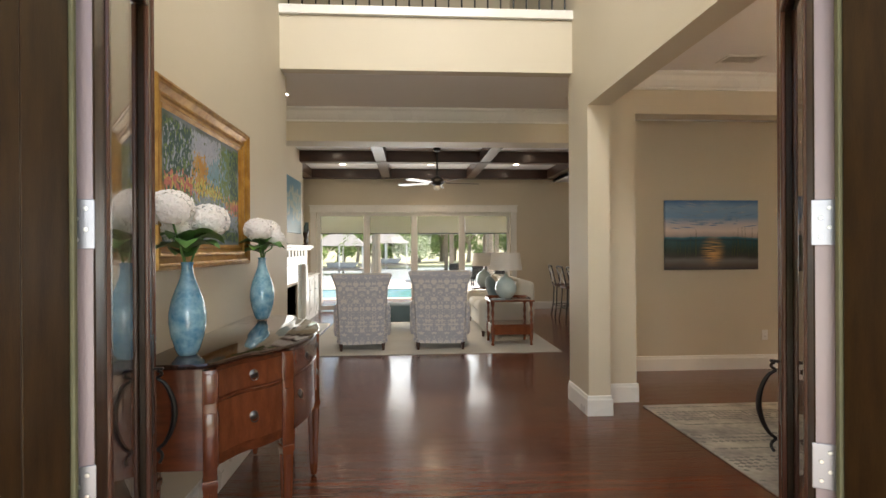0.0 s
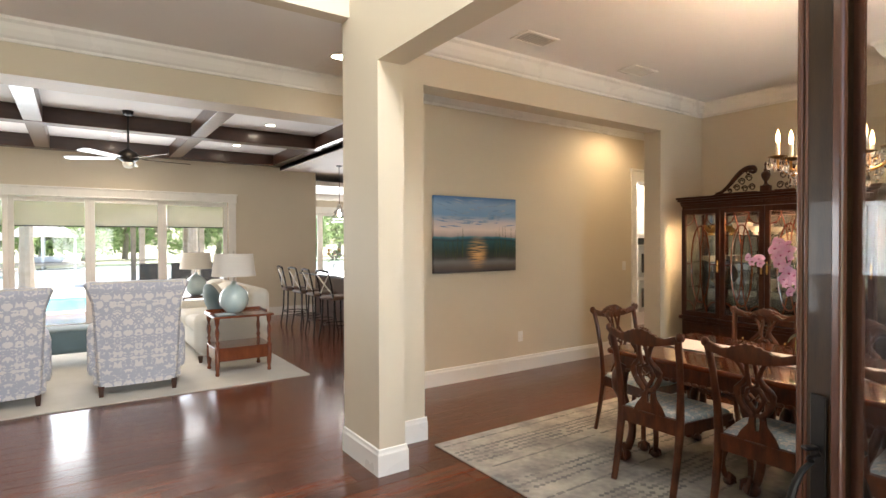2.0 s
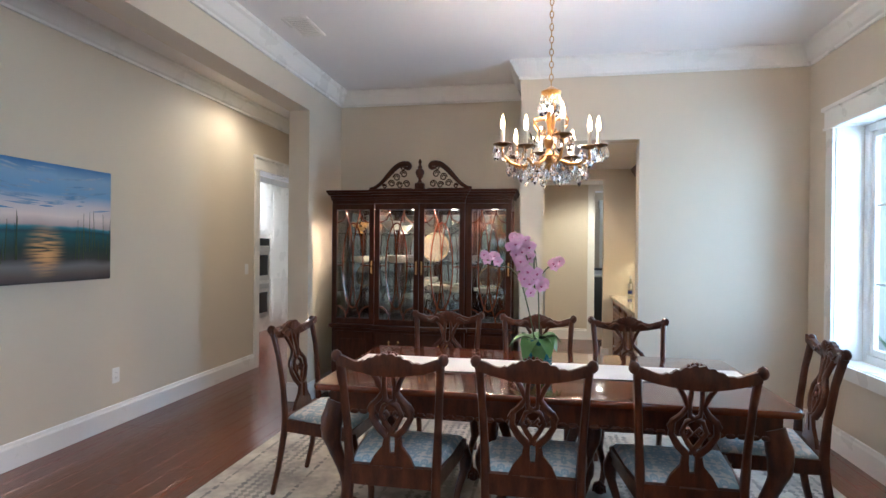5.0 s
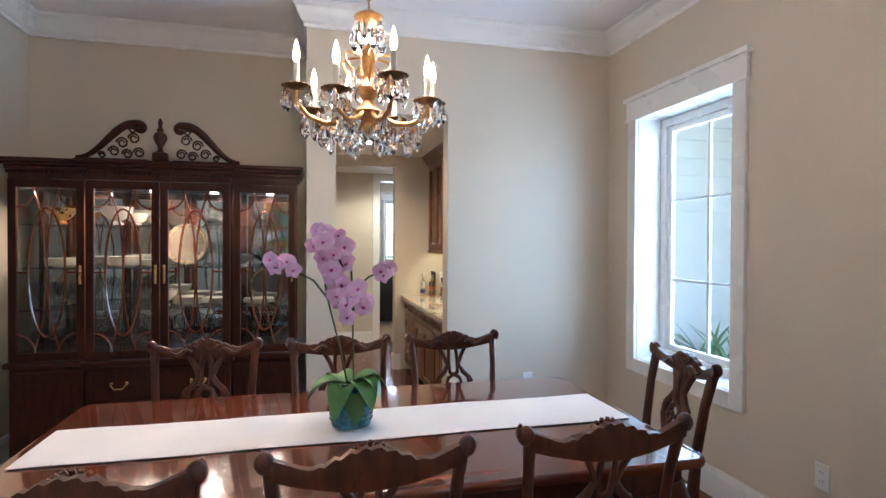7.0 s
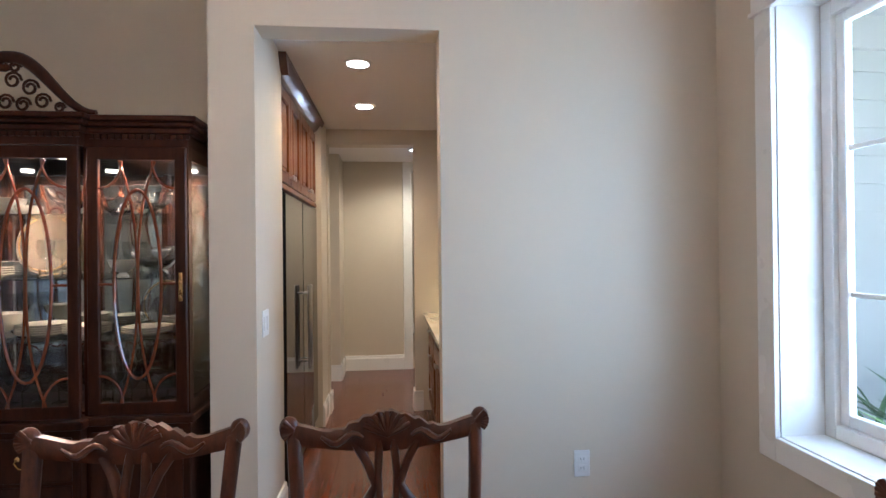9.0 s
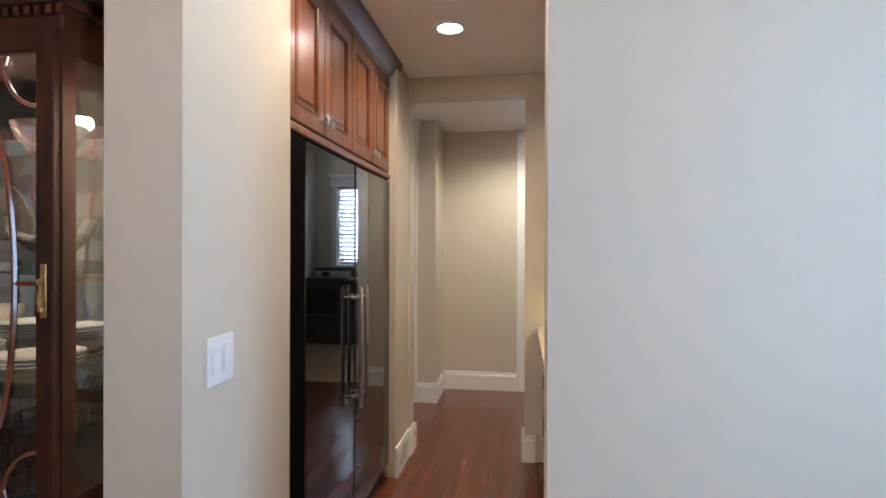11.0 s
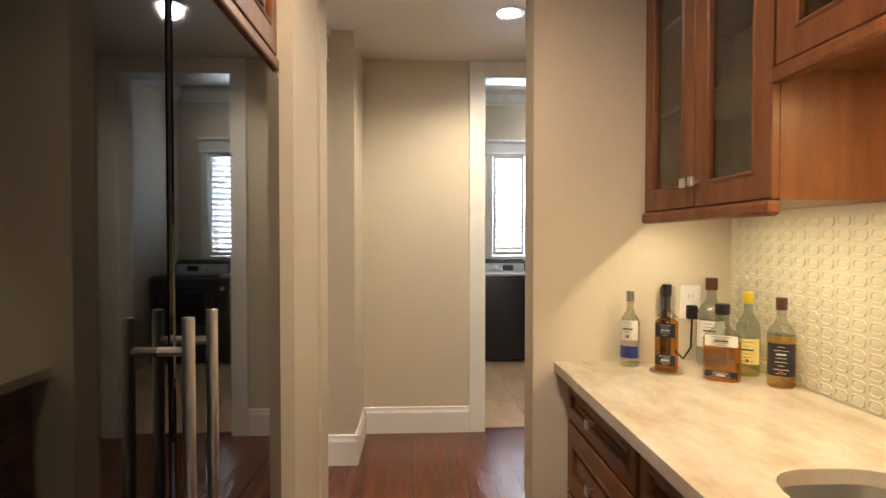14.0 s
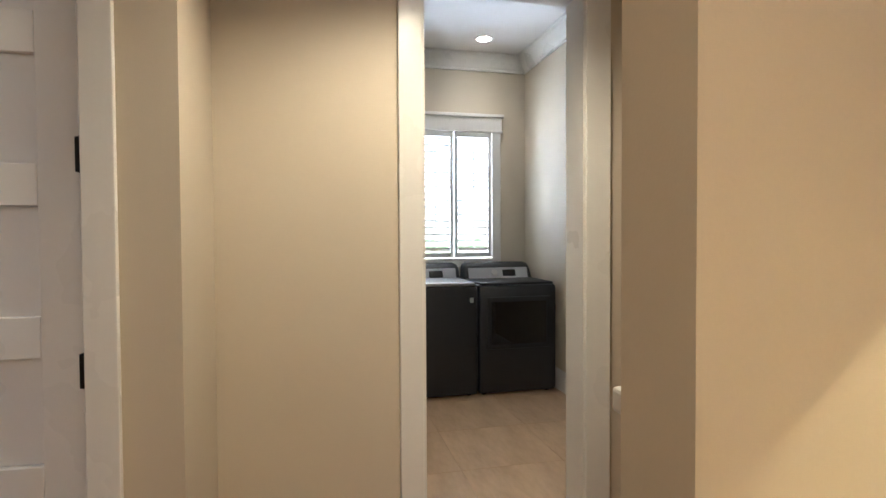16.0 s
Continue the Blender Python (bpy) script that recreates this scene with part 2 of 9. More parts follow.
M["white"] = material("white_plastic", (0.82, 0.81, 0.78), 0.35, bump=0.01)
M["brass"] = material("aged_brass", (0.62, 0.40, 0.14), 0.28, 1.0, second=(0.40, 0.23, 0.08), scale=20, bump=0.06)
M["gold"] = material("gilt_wood", (0.52, 0.29, 0.07), 0.36, 0.5, second=(0.27, 0.115, 0.025), scale=14, fine=120, bump=0.08)
M["crystal"] = material("crystal", (1, 1, 1), 0.02, trans=1.0, ior=1.5, second=(1, 1, 1), bump=0)
M["porcelain"] = material("porcelain", (0.70, 0.64, 0.54), 0.18, second=(0.62, 0.54, 0.43), bump=0, coat=0.4)
M["mirror"] = material("mirror_back", (0.72, 0.76, 0.78), 0.04, 1.0, bump=0)
M["screen"] = material("black_gloss", (0.002, 0.0025, 0.003), 0.03, second=(0.003, 0.003, 0.0035), spec=0.85, bump=0)
M["leaf"] = material("leaf_green", (0.060, 0.155, 0.040), 0.38, second=(0.11, 0.23, 0.06), scale=14, bump=0.05)
M["petal_white"] = material("white_petal", (0.92, 0.89, 0.87), 0.6, second=(0.88, 0.81, 0.79), scale=30, bump=0.06)
M["petal_pink"] = material("pink_petal", (0.86, 0.44, 0.74), 0.5, second=(0.90, 0.64, 0.83), scale=25, bump=0.03)
M["petal_core"] = material("magenta_petal_core", (0.45, 0.03, 0.22), 0.5, bump=0.02)
M["stem"] = material("plant_stem", (0.06, 0.085, 0.03), 0.5, bump=0.05)
M["vaseglass"] = material("blue_art_glass", (0.055, 0.22, 0.36), 0.12, second=(0.30, 0.52, 0.62), scale=16, fine=55, mix=0.4, coat=0.8, bump=0.04)
M["tealglaze"] = material("teal_glaze", (0.012, 0.085, 0.135), 0.15, second=(0.05, 0.22, 0.27), scale=60, fine=120, mix=0.3, coat=0.8, bump=0.2)
M["linen"] = material("white_linen", (0.80, 0.79, 0.77), 0.85, second=(0.75, 0.74, 0.72), fine=400, bump=0.08, sheen=0.2)
M["cream"] = material("cream_upholstery", (0.62, 0.58, 0.50), 0.9, second=(0.56, 0.52, 0.45), fine=300, bump=0.1, sheen=0.2)
M["tealcloth"] = material("slate_blue_velvet", (0.13, 0.185, 0.20), 0.85, second=(0.10, 0.15, 0.165), fine=250, bump=0.1, sheen=0.3)
M["livingrug"] = material("cream_rug", (0.56, 0.53, 0.47), 0.95, second=(0.50, 0.47, 0.41), scale=3, fine=160, bump=0.3)
M["shade"] = material("linen_lampshade", (0.70, 0.66, 0.60), 0.85, second=(0.66, 0.61, 0.55), fine=300, bump=0.1)
M["lampglass"] = material("sea_glass_lamp", (0.44, 0.56, 0.56), 0.15, second=(0.54, 0.64, 0.62), scale=10, coat=0.7, bump=0)
M["marble"] = material("beige_quartzite", (0.68, 0.63, 0.55), 0.10, second=(0.48, 0.39, 0.28), scale=6.0, fine=30, stretch=(0.8, 1.6, 1), mix=0.5, coat=0.4, bump=0)
M["stone"] = material("travertine", (0.72, 0.68, 0.60), 0.6, second=(0.62, 0.57, 0.49), scale=1.5, fine=30, bump=0.05)
M["tile"] = material("floor_tile", (0.66, 0.49, 0.32), 0.32, second=(0.42, 0.28, 0.16), scale=2.4, fine=14, stretch=(0.8, 2.6, 1), mix=0.55, per_object=0.06, bump=0.02)
M["grout"] = material("grout", (0.52, 0.43, 0.32), 0.9, bump=0.1)
M["splash"] = material("glazed_backsplash", (0.66, 0.63, 0.50), 0.38, second=(0.60, 0.57, 0.44), scale=9, fine=60, coat=0.1, bump=0.02)
M["foliage"] = material("tree_foliage", (0.12, 0.21, 0.055), 0.7, second=(0.22, 0.31, 0.11), scale=1.5, fine=8, bump=0.2)
M["bark"] = material("bark", (0.38, 0.33, 0.27), 0.9, second=(0.24, 0.20, 0.15), scale=6, bump=0.4)
M["grass"] = material("lawn", (0.09, 0.15, 0.04), 0.9, second=(0.13, 0.18, 0.06), scale=0.7, fine=20, bump=0.3)
M["water"] = material("canal_water", (0.36, 0.43, 0.46), 0.22, second=(0.44, 0.50, 0.53), scale=0.6, fine=3, bump=0.15)
M["poolwater"] = material("pool_water", (0.06, 0.30, 0.42), 0.05, second=(0.10, 0.40, 0.50), scale=2, bump=0.05)
M["siding"] = material("cream_siding", (0.74, 0.74, 0.68), 0.6, second=(0.70, 0.70, 0.64), scale=2, bump=0.03)
M["roof"] = material("grey_roof", (0.30, 0.30, 0.30), 0.7, second=(0.24, 0.24, 0.24), scale=3, bump=0.2)
M["paleedge"] = material("pale_door_edge", (0.36, 0.275, 0.27), 0.35, second=(0.30, 0.235, 0.25), stretch=(1, 1, 0.3), bump=0.02)
M["void"] = material("gap_shade_black", (0.003, 0.003, 0.003), 0.95, spec=0.03, bump=0)
M["rubber"] = material("dark_rubber", (0.008, 0.008, 0.008), 0.7, bump=0.05)

# ---------------------------------------------------------------- the large structure
CEIL, LOW = 3.07, 2.45


def walls(name, boxes, label, mat="wall"):
    sh = Shape()
    for b in boxes:
        sh.box(*b)
    return solid(name, sh, M[mat], label, "wall")


PAINT = "smooth beige painted plaster wall with white trim"
walls("wall_west", [(-1.30, -1.15, 0.0, 4.96, 0, 5.9), (-2.5, -1.15, 4.96, 5.11, 0, 3.6)], PAINT)
walls("wall_front", [(-1.15, -0.80, 1.04, 1.20, 0, 5.9), (1.10, 1.535, 1.04, 1.20, 0, 5.9), (-0.80, 1.10, 1.04, 1.20, 2.52, 4.2), (-0.80, -0.6, 1.04, 1.20, 4.2, 5.9),
                     (1.0, 1.10, 1.04, 1.20, 4.2, 5.9), (-0.6, 1.0, 1.04, 1.2, 5.7, 5.9)], PAINT)
walls("wall_foyer_east", [(1.535, 1.725, 4.44, 4.98, 0, 2.66), (1.535, 1.725, 0.60, 1.45, 0, 5.9), (1.535, 1.725, 1.45, 4.98, 2.66, 5.9)], "beige pillar and beam between the foyer and the dining room")
walls("wall_dining_north", [(1.725, 2.12, 4.82, 5.02, 0, 2.69), (5.125, 6.10, 4.82, 5.02, 0, 3.2), (1.725, 5.125, 4.82, 5.02, 2.69, 3.2)], "beige dining room wall with a wide cased opening")
walls("wall_recess", [(5.92, 6.07, 2.90, 4.82, 0, 3.2), (5.40, 6.07, 2.79, 2.895, 0, 3.2)], "beige wall of the cabinet recess")
walls("wall_dining_east", [(5.25, 5.40, 0.42, 1.90, 0, 3.2), (5.25, 5.40, 2.70, 2.895, 0, 3.2), (5.25, 5.40, 1.90, 2.70, 2.37, 3.2)], "beige wall with a plain opening to the pantry")
walls("wall_dining_south", [(1.725, 3.965, 0.34, 0.60, 0, 3.2), (4.865, 5.25, 0.34, 0.60, 0, 3.2), (3.965, 4.865, 0.34, 0.60, 0, 0.64), (3.965, 4.865, 0.34, 0.60, 2.35, 3.2)], "beige wall around a tall white window")
walls("wall_corridor", [(2.13, 6.355, 6.02, 6.30, 0, 3.3), (6.355, 7.85, 6.02, 6.30, 2.40, 3.3), (7.85, 11.0, 6.02, 6.30, 0, 3.3)], "beige corridor wall with a framed opening to the kitchen")
walls("wall_corridor_end", [(8.2, 8.35, 4.9, 6.02, 0, 3.2), (6.05, 8.2, 4.82, 5.02, 0, 3.2)], PAINT)
walls("wall_living_lintel", [(-2.5, 2.13, 6.22, 6.55, 2.69, 3.3)], "beige painted beam over the living room opening")
walls("wall_living_west", [(-2.55, -2.40, 4.96, 12.65, 0, 3.4)], PAINT)
walls("wall_living_north", [(-2.4, -2.12, 12.5, 12.65, 0, 3.4), (2.42, 4.22, 12.5, 12.65, 0, 3.4), (-2.12, 2.42, 12.5, 12.65, 2.30, 3.4)], "beige wall around wide white sliding doors")
walls("wall_nook", [(4.07, 4.22, 12.65, 15.2, 0, 3.1), (4.22, 4.45, 15.2, 15.35, 0, 3.1), (8.2, 11.0, 15.2, 15.35, 0, 3.1), (4.45, 8.2, 15.2, 15.35, 2.3, 3.1), (4.45, 8.2, 15.2, 15.35, 0, 0.45), (11.0, 11.15, 6.02, 15.35, 0, 3.3)], PAINT)
# pantry, hall and laundry
walls("wall_pantry_north", [(5.40, 5.81, 2.70, 2.79, 0, LOW), (7.215, 7.57, 2.68, 3.5, 0, LOW), (6.07, 7.215, 3.42, 3.57, 0, LOW)], "beige pantry wall beside the tall refrigerator")
walls("wall_pantry_south", [(5.40, 7.57, 1.06, 1.21, 0, LOW)], PAINT)
walls("wall_pantry_end", [(7.57, 7.71, 2.67, 3.5, 0, LOW), (7.57, 7.71, -0.4, 1.93, 0, LOW), (7.57, 7.71, 1.93, 2.67, 2.32, LOW)], "beige wall with a plain opening to the back hall")
walls("wall_hall", [(9.24, 9.38, 1.90, 2.69, 0, LOW), (9.24, 9.38, -0.4, 1.18, 0, LOW), (9.24, 9.38, 1.18, 1.90, 2.36, LOW), (8.75, 9.38, 2.69, 2.93, 0, LOW), (8.75, 8.87, 3.73, 4.9, 0, LOW), (8.75, 8.87, 2.93, 3.73, 2.29, LOW),
                    (7.71, 8.87, 4.8, 4.95, 0, LOW), (7.71, 9.24, -0.55, -0.4, 0, LOW)], "beige back hall wall")
walls("wall_laundry", [(9.38, 12.15, 0.21, 0.36, 0, 3.0), (12.0, 12.15, 0.36, 0.70, 0, 3.0), (12.0, 12.15, 1.45, 3.0, 0, 3.0), (12.0, 12.15, 0.70, 1.45, 0, 1.08), (12.0, 12.15, 0.70, 1.45, 2.28, 3.0), (9.38, 12.15, 2.95, 3.1, 0, 3.0), (9.24, 9.38, 0.36, 2.95, LOW, 3.0)], "beige laundry room wall")


def ceiling(name, x0, x1, y0, y1, z, label="flat off-white painted ceiling"):
    return solid(name, Shape().box(x0, x1, y0, y1, z, z + 0.1), M["ceiling"], label, "ceiling")


ceiling("ceiling_dining", 1.73, 5.92, 0.6, 4.82, CEIL)
ceiling("ceiling_corridor", 1.73, 8.2, 5.02, 6.02, CEIL)
ceiling("ceiling_landing", -2.4, 1.535, 4.98, 6.22, CEIL, "off-white soffit under the upper landing")
ceiling("ceiling_landing_side", 1.535, 2.13, 5.02, 6.22, CEIL + 0.003)
ceiling("ceiling_foyer", -1.3, 1.73, 1.04, 8.0, 5.9)
ceiling("ceiling_living", -2.4, 3.45, 6.55, 12.5, 3.27, "white coffered ceiling between dark beams")
ceiling("ceiling_living_edge", 2.13, 3.45, 6.30, 6.549, 3.27)
ceiling("ceiling_kitchen", 3.45, 11.0, 6.30, 15.2, 3.0)
ceiling("ceiling_pantry", 5.40, 7.57, 1.21, 2.789, LOW)
ceiling("ceiling_pantry_bay", 6.07, 7.215, 2.79, 3.42, LOW)
ceiling("ceiling_hall", 7.71, 9.24, -0.4, 4.8, LOW)
ceiling("ceiling_laundry", 9.38, 12.0, 0.36, 2.95, 3.0)
# face of the upper landing
walls("wall_landing", [(-1.15, 1.535, 4.86, 4.98, 3.07, 3.56), (-1.15, 1.535, 7.9, 8.0, 3.56, 5.9), (-1.30, -1.15, 4.96, 8.0, 3.6, 5.9), (1.535, 1.725, 4.98, 8.0, 3.2, 5.9)], "beige face of the upper landing")
solid("trim_landing", Shape().box(-1.149, 1.534, 4.82, 4.99, 3.562, 3.64), M["trim"], "white trim board along the landing edge", "trim")
solid("floor_landing", Shape().box(-1.149, 1.534, 4.99, 7.9, 3.56, 3.63), M["darkwood"], "dark wooden upper landing floor", "floor")

CROWN = [(0, 0), (0.095, 0), (0.095, -0.022), (0.075, -0.040), (0.058, -0.080), (0.034, -0.120), (0.018, -0.135), (0.018, -0.155), (0, -0.155)]
BASE = [(0, 0), (0.018, 0), (0.018, 0.135), (0.012, 0.150), (0.010, 0.168), (0, 0.172)]


def strip(sh, prof, x0, y0, x1, y1, z, out, m0=0, m1=0):
    """A moulding from one plan point to another; out: the side on which it stands proud (+1: left of the way); m0, m1: mitres of its ends."""
    d = Vector((x1 - x0, y1 - y0, 0)).normalized()
    nrm = Vector((-d.y, d.x, 0)) * out
    rings = []
    for px, py, m in ((x0, y0, m0), (x1, y1, m1)):
        rings.append([(px + nrm.x * a + d.x * m * a, py + nrm.y * a + d.y * m * a, z + b) for a, b in prof])
    sh.loft(rings)


def moulding(name, prof, runs, label):
    sh = Shape()
    for r in runs:
        strip(sh, prof, *r)
    return solid(name, sh, M["trim"], label, "trim")


moulding("trim_crown_dining", CROWN, [(1.73, 4.82, 5.92, 4.82, CEIL, -1), (5.92, 4.82, 5.92, 2.90, CEIL, -1), (5.25, 2.896, 5.92, 2.896, CEIL, 1, -1), (5.25, 2.896, 5.25, 0.60, CEIL, -1, -1), (5.25, 0.60, 1.73, 0.60, CEIL, -1)], "white crown moulding round the dining room")
moulding("trim_crown_corridor", CROWN, [(2.13, 6.02, 8.2, 6.02, CEIL, -1)], "white crown moulding along the corridor")
moulding("trim_crown_landing", CROWN, [(-2.4, 6.22, 2.13, 6.22, CEIL, -1)], "white crown moulding on the beam")
moulding("trim_crown_laundry", CROWN, [(12.0, 2.95, 12.0, 0.36, 3.0, -1), (9.38, 0.36, 12.0, 0.36, 3.0, 1)], "white crown moulding in the laundry room")
moulding("baseboard_foyer", BASE, [(-1.15, 4.96, -1.15, 1.20, 0, 1), (1.535, 4.44, 1.725, 4.44, 0, -1, -1, 1), (1.535, 4.98, 1.535, 4.44, 0, -1, 0, 1), (1.725, 4.44, 1.725, 4.82, 0, -1, -1, 0),
                                  (1.725, 4.82, 2.1355, 4.82, 0, -1), (2.12, 4.8045, 2.12, 5.0355, 0, -1), (2.12, 5.02, 1.73, 5.02, 0, -1)], "tall white baseboard")
moulding("baseboard_dining", BASE, [(5.125, 4.82, 5.92, 4.82, 0, -1), (5.125, 5.02, 5.125, 4.8045, 0, -1), (5.92, 4.82, 5.92, 2.90, 0, -1), (5.25, 2.895, 5.25, 2.70, 0, -1), (5.25, 1.90, 5.25, 0.60, 0, -1), (5.25, 0.60, 1.73, 0.60, 0, -1)], "tall white baseboard")
moulding("baseboard_corridor", BASE, [(2.1145, 6.02, 6.255, 6.02, 0, -1), (2.13, 6.30, 2.13, 6.002, 0, -1), (7.95, 6.02, 8.2, 6.02, 0, -1)], "tall white baseboard")
moulding("baseboard_living", BASE, [(2.52, 12.5, 4.22, 12.5, 0, -1), (-2.4, 12.5, -2.25, 12.5, 0, -1)], "tall white baseboard")
moulding("baseboard_pantry", BASE, [(5.25, 2.70, 5.81, 2.70, 0, -1), (7.215, 2.68, 7.57, 2.68, 0, -1), (7.588, 2.67, 7.71, 2.67, 0, -1), (7.71, 2.652, 7.71, 3.5, 0, -1), (7.57, 2.70, 7.57, 2.652, 0, -1), (7.57, 1.86, 7.57, 1.9455, 0, 1), (7.57, 1.93, 7.71, 1.93, 0, 1), (7.71, 1.9455, 7.71, -0.4, 0, 1)], "white baseboard")
moulding("baseboard_hall", BASE, [(8.7345, 2.69, 9.24, 2.69, 0, -1), (8.75, 2.85, 8.75, 2.672, 0, -1), (9.24, 2.69, 9.24, 1.995, 0, -1)], "white baseboard")
moulding("baseboard_laundry", BASE, [(9.38, 0.36, 12.0, 0.36, 0, 1), (12.0, 0.36, 12.0, 2.95, 0, 1)], "white baseboard")

# subfloor
solid("floor", Shape().box(-2.5, 11.1, -0.5, 15.3, -0.14, -0.012), M["darkwood"], "dark floor bed under the hardwood planks", "floor")


def planks():
    rnd = random.Random(5)
    w = 0.14
    near, far = [], []
    y = -0.45
    while y < 15.2:
        x = -2.45 - rnd.random()
        while x < 11.0:
            ln = rnd.choice((0.75, 1.0, 1.25, 1.5, 1.8))
            x0, x1 = max(x, -2.5), min(x + ln, 11.1)
            # rooms with another floor
            if x1 > 9.24 and y < 6.0:
                x1 = 9.30
            if x1 - x0 > 0.06:
                (near if -1.3 < x0 < 4.3 and 1.0 < y < 7.4 and len(near) < 300 else far).append((x0, x1, y))
            x += ln
        y += w
    bed = bpy.data.objects["floor"]
    meshes = {}
    for x0, x1, y0 in near:
        key = round(x1 - x0, 2)
        if key not in meshes:
            meshes[key] = mesh_of("plank", board(0, key, w), M["plank"])
        ob = new("plank", meshes[key])
        ob.parent = bed
        ob.location = (x0, y0, 0)
    sh = Shape()
    for x0, x1, y0 in far:
        sh.join(board(x0, x1, w), Matrix.Translation((0, y0, 0)))
    rest = part("planks", sh, M["plankrest"], bed, "rows of dark red hardwood planks")
    rest["kind"] = "stuff"


def board(x0, x1, w):
    g, c = 0.0005, 0.0014
    sh = Shape()
    a = [(x0 + g, g), (x1 - g, g), (x1 - g, w - g), (x0 + g, w - g)]
    b = [(x0 + g + c, g + c), (x1 - g - c, g + c), (x1 - g - c, w - g - c), (x0 + g + c, w - g - c)]
    sh.add([(*p, -0.012) for p in a] + [(*p, -c * 0.7) for p in a] + [(*p, 0) for p in b],
           [(4 * j + i, 4 * j + (i + 1) % 4, 4 * j + 4 + (i + 1) % 4, 4 * j + 4 + i) for j in range(2) for i in range(4)] + [(8, 9, 10, 11)])
    return sh

# ---------------------------------------------------------------- pattern materials


def patterned(name, ground, figure, scale, rough=0.9, kind="leaf"):
    """Cloth with a scrolling leaf figure: two crossed wave bands bent by noise."""
    mt = material(name, ground, rough, second=tuple(c * 0.93 for c in ground), fine=260, bump=0.1, sheen=0.2)
    nt = mt.node_tree
    n, ln = nt.nodes, nt.links
    bsdf = n["Principled BSDF"]
    tc, mp = n.new("ShaderNodeTexCoord"), n.new("ShaderNodeMapping")
    mp.inputs["Scale"].default_value = (scale, scale, scale)
    ln.new(tc.outputs["Object"], mp.inputs["Vector"])
    sx, cx = n.new("ShaderNodeSeparateXYZ"), n.new("ShaderNodeCombineXYZ")
    ln.new(mp.outputs[0], sx.inputs[0])
    for i, half in ((0, 1.3), (1, 1.3), (2, 2.9)):
        pp = n.new("ShaderNodeMath")
        pp.operation, pp.inputs[1].default_value = "PINGPONG", half
        ln.new(sx.outputs[i], pp.inputs[0])
        ln.new(pp.outputs[0], cx.inputs[i])
    vo, ns = n.new("ShaderNodeTexVoronoi"), n.new("ShaderNodeTexNoise")
    vo.feature, vo.inputs["Scale"].default_value = "DISTANCE_TO_EDGE", 1.0
    ns.inputs["Scale"].default_value = 1.3
    mx = n.new("ShaderNodeVectorMath")
    mx.operation = "MULTIPLY_ADD"
    mx.inputs[1].default_value = (1.4, 1.4, 1.4)
    ln.new(cx.outputs[0], ns.inputs["Vector"])
    ln.new(ns.outputs["Color"], mx.inputs[0])
    ln.new(cx.outputs[0], mx.inputs[2])
    ln.new(mx.outputs[0], vo.inputs["Vector"])
    st = n.new("ShaderNodeMapRange")
    st.inputs["From Min"].default_value, st.inputs["From Max"].default_value = 0.15, 0.10
    ln.new(vo.outputs["Distance"], st.inputs["Value"])
    old = bsdf.inputs["Base Color"].links[0].from_socket
    mixer = n.new("ShaderNodeMix")
    mixer.data_type = "RGBA"
    mixer.inputs[7].default_value = (*figure, 1)
    ln.new(st.outputs[0], mixer.inputs[0])
    ln.new(old, mixer.inputs[6])
    ln.new(mixer.outputs[2], bsdf.inputs["Base Color"])
    return mt


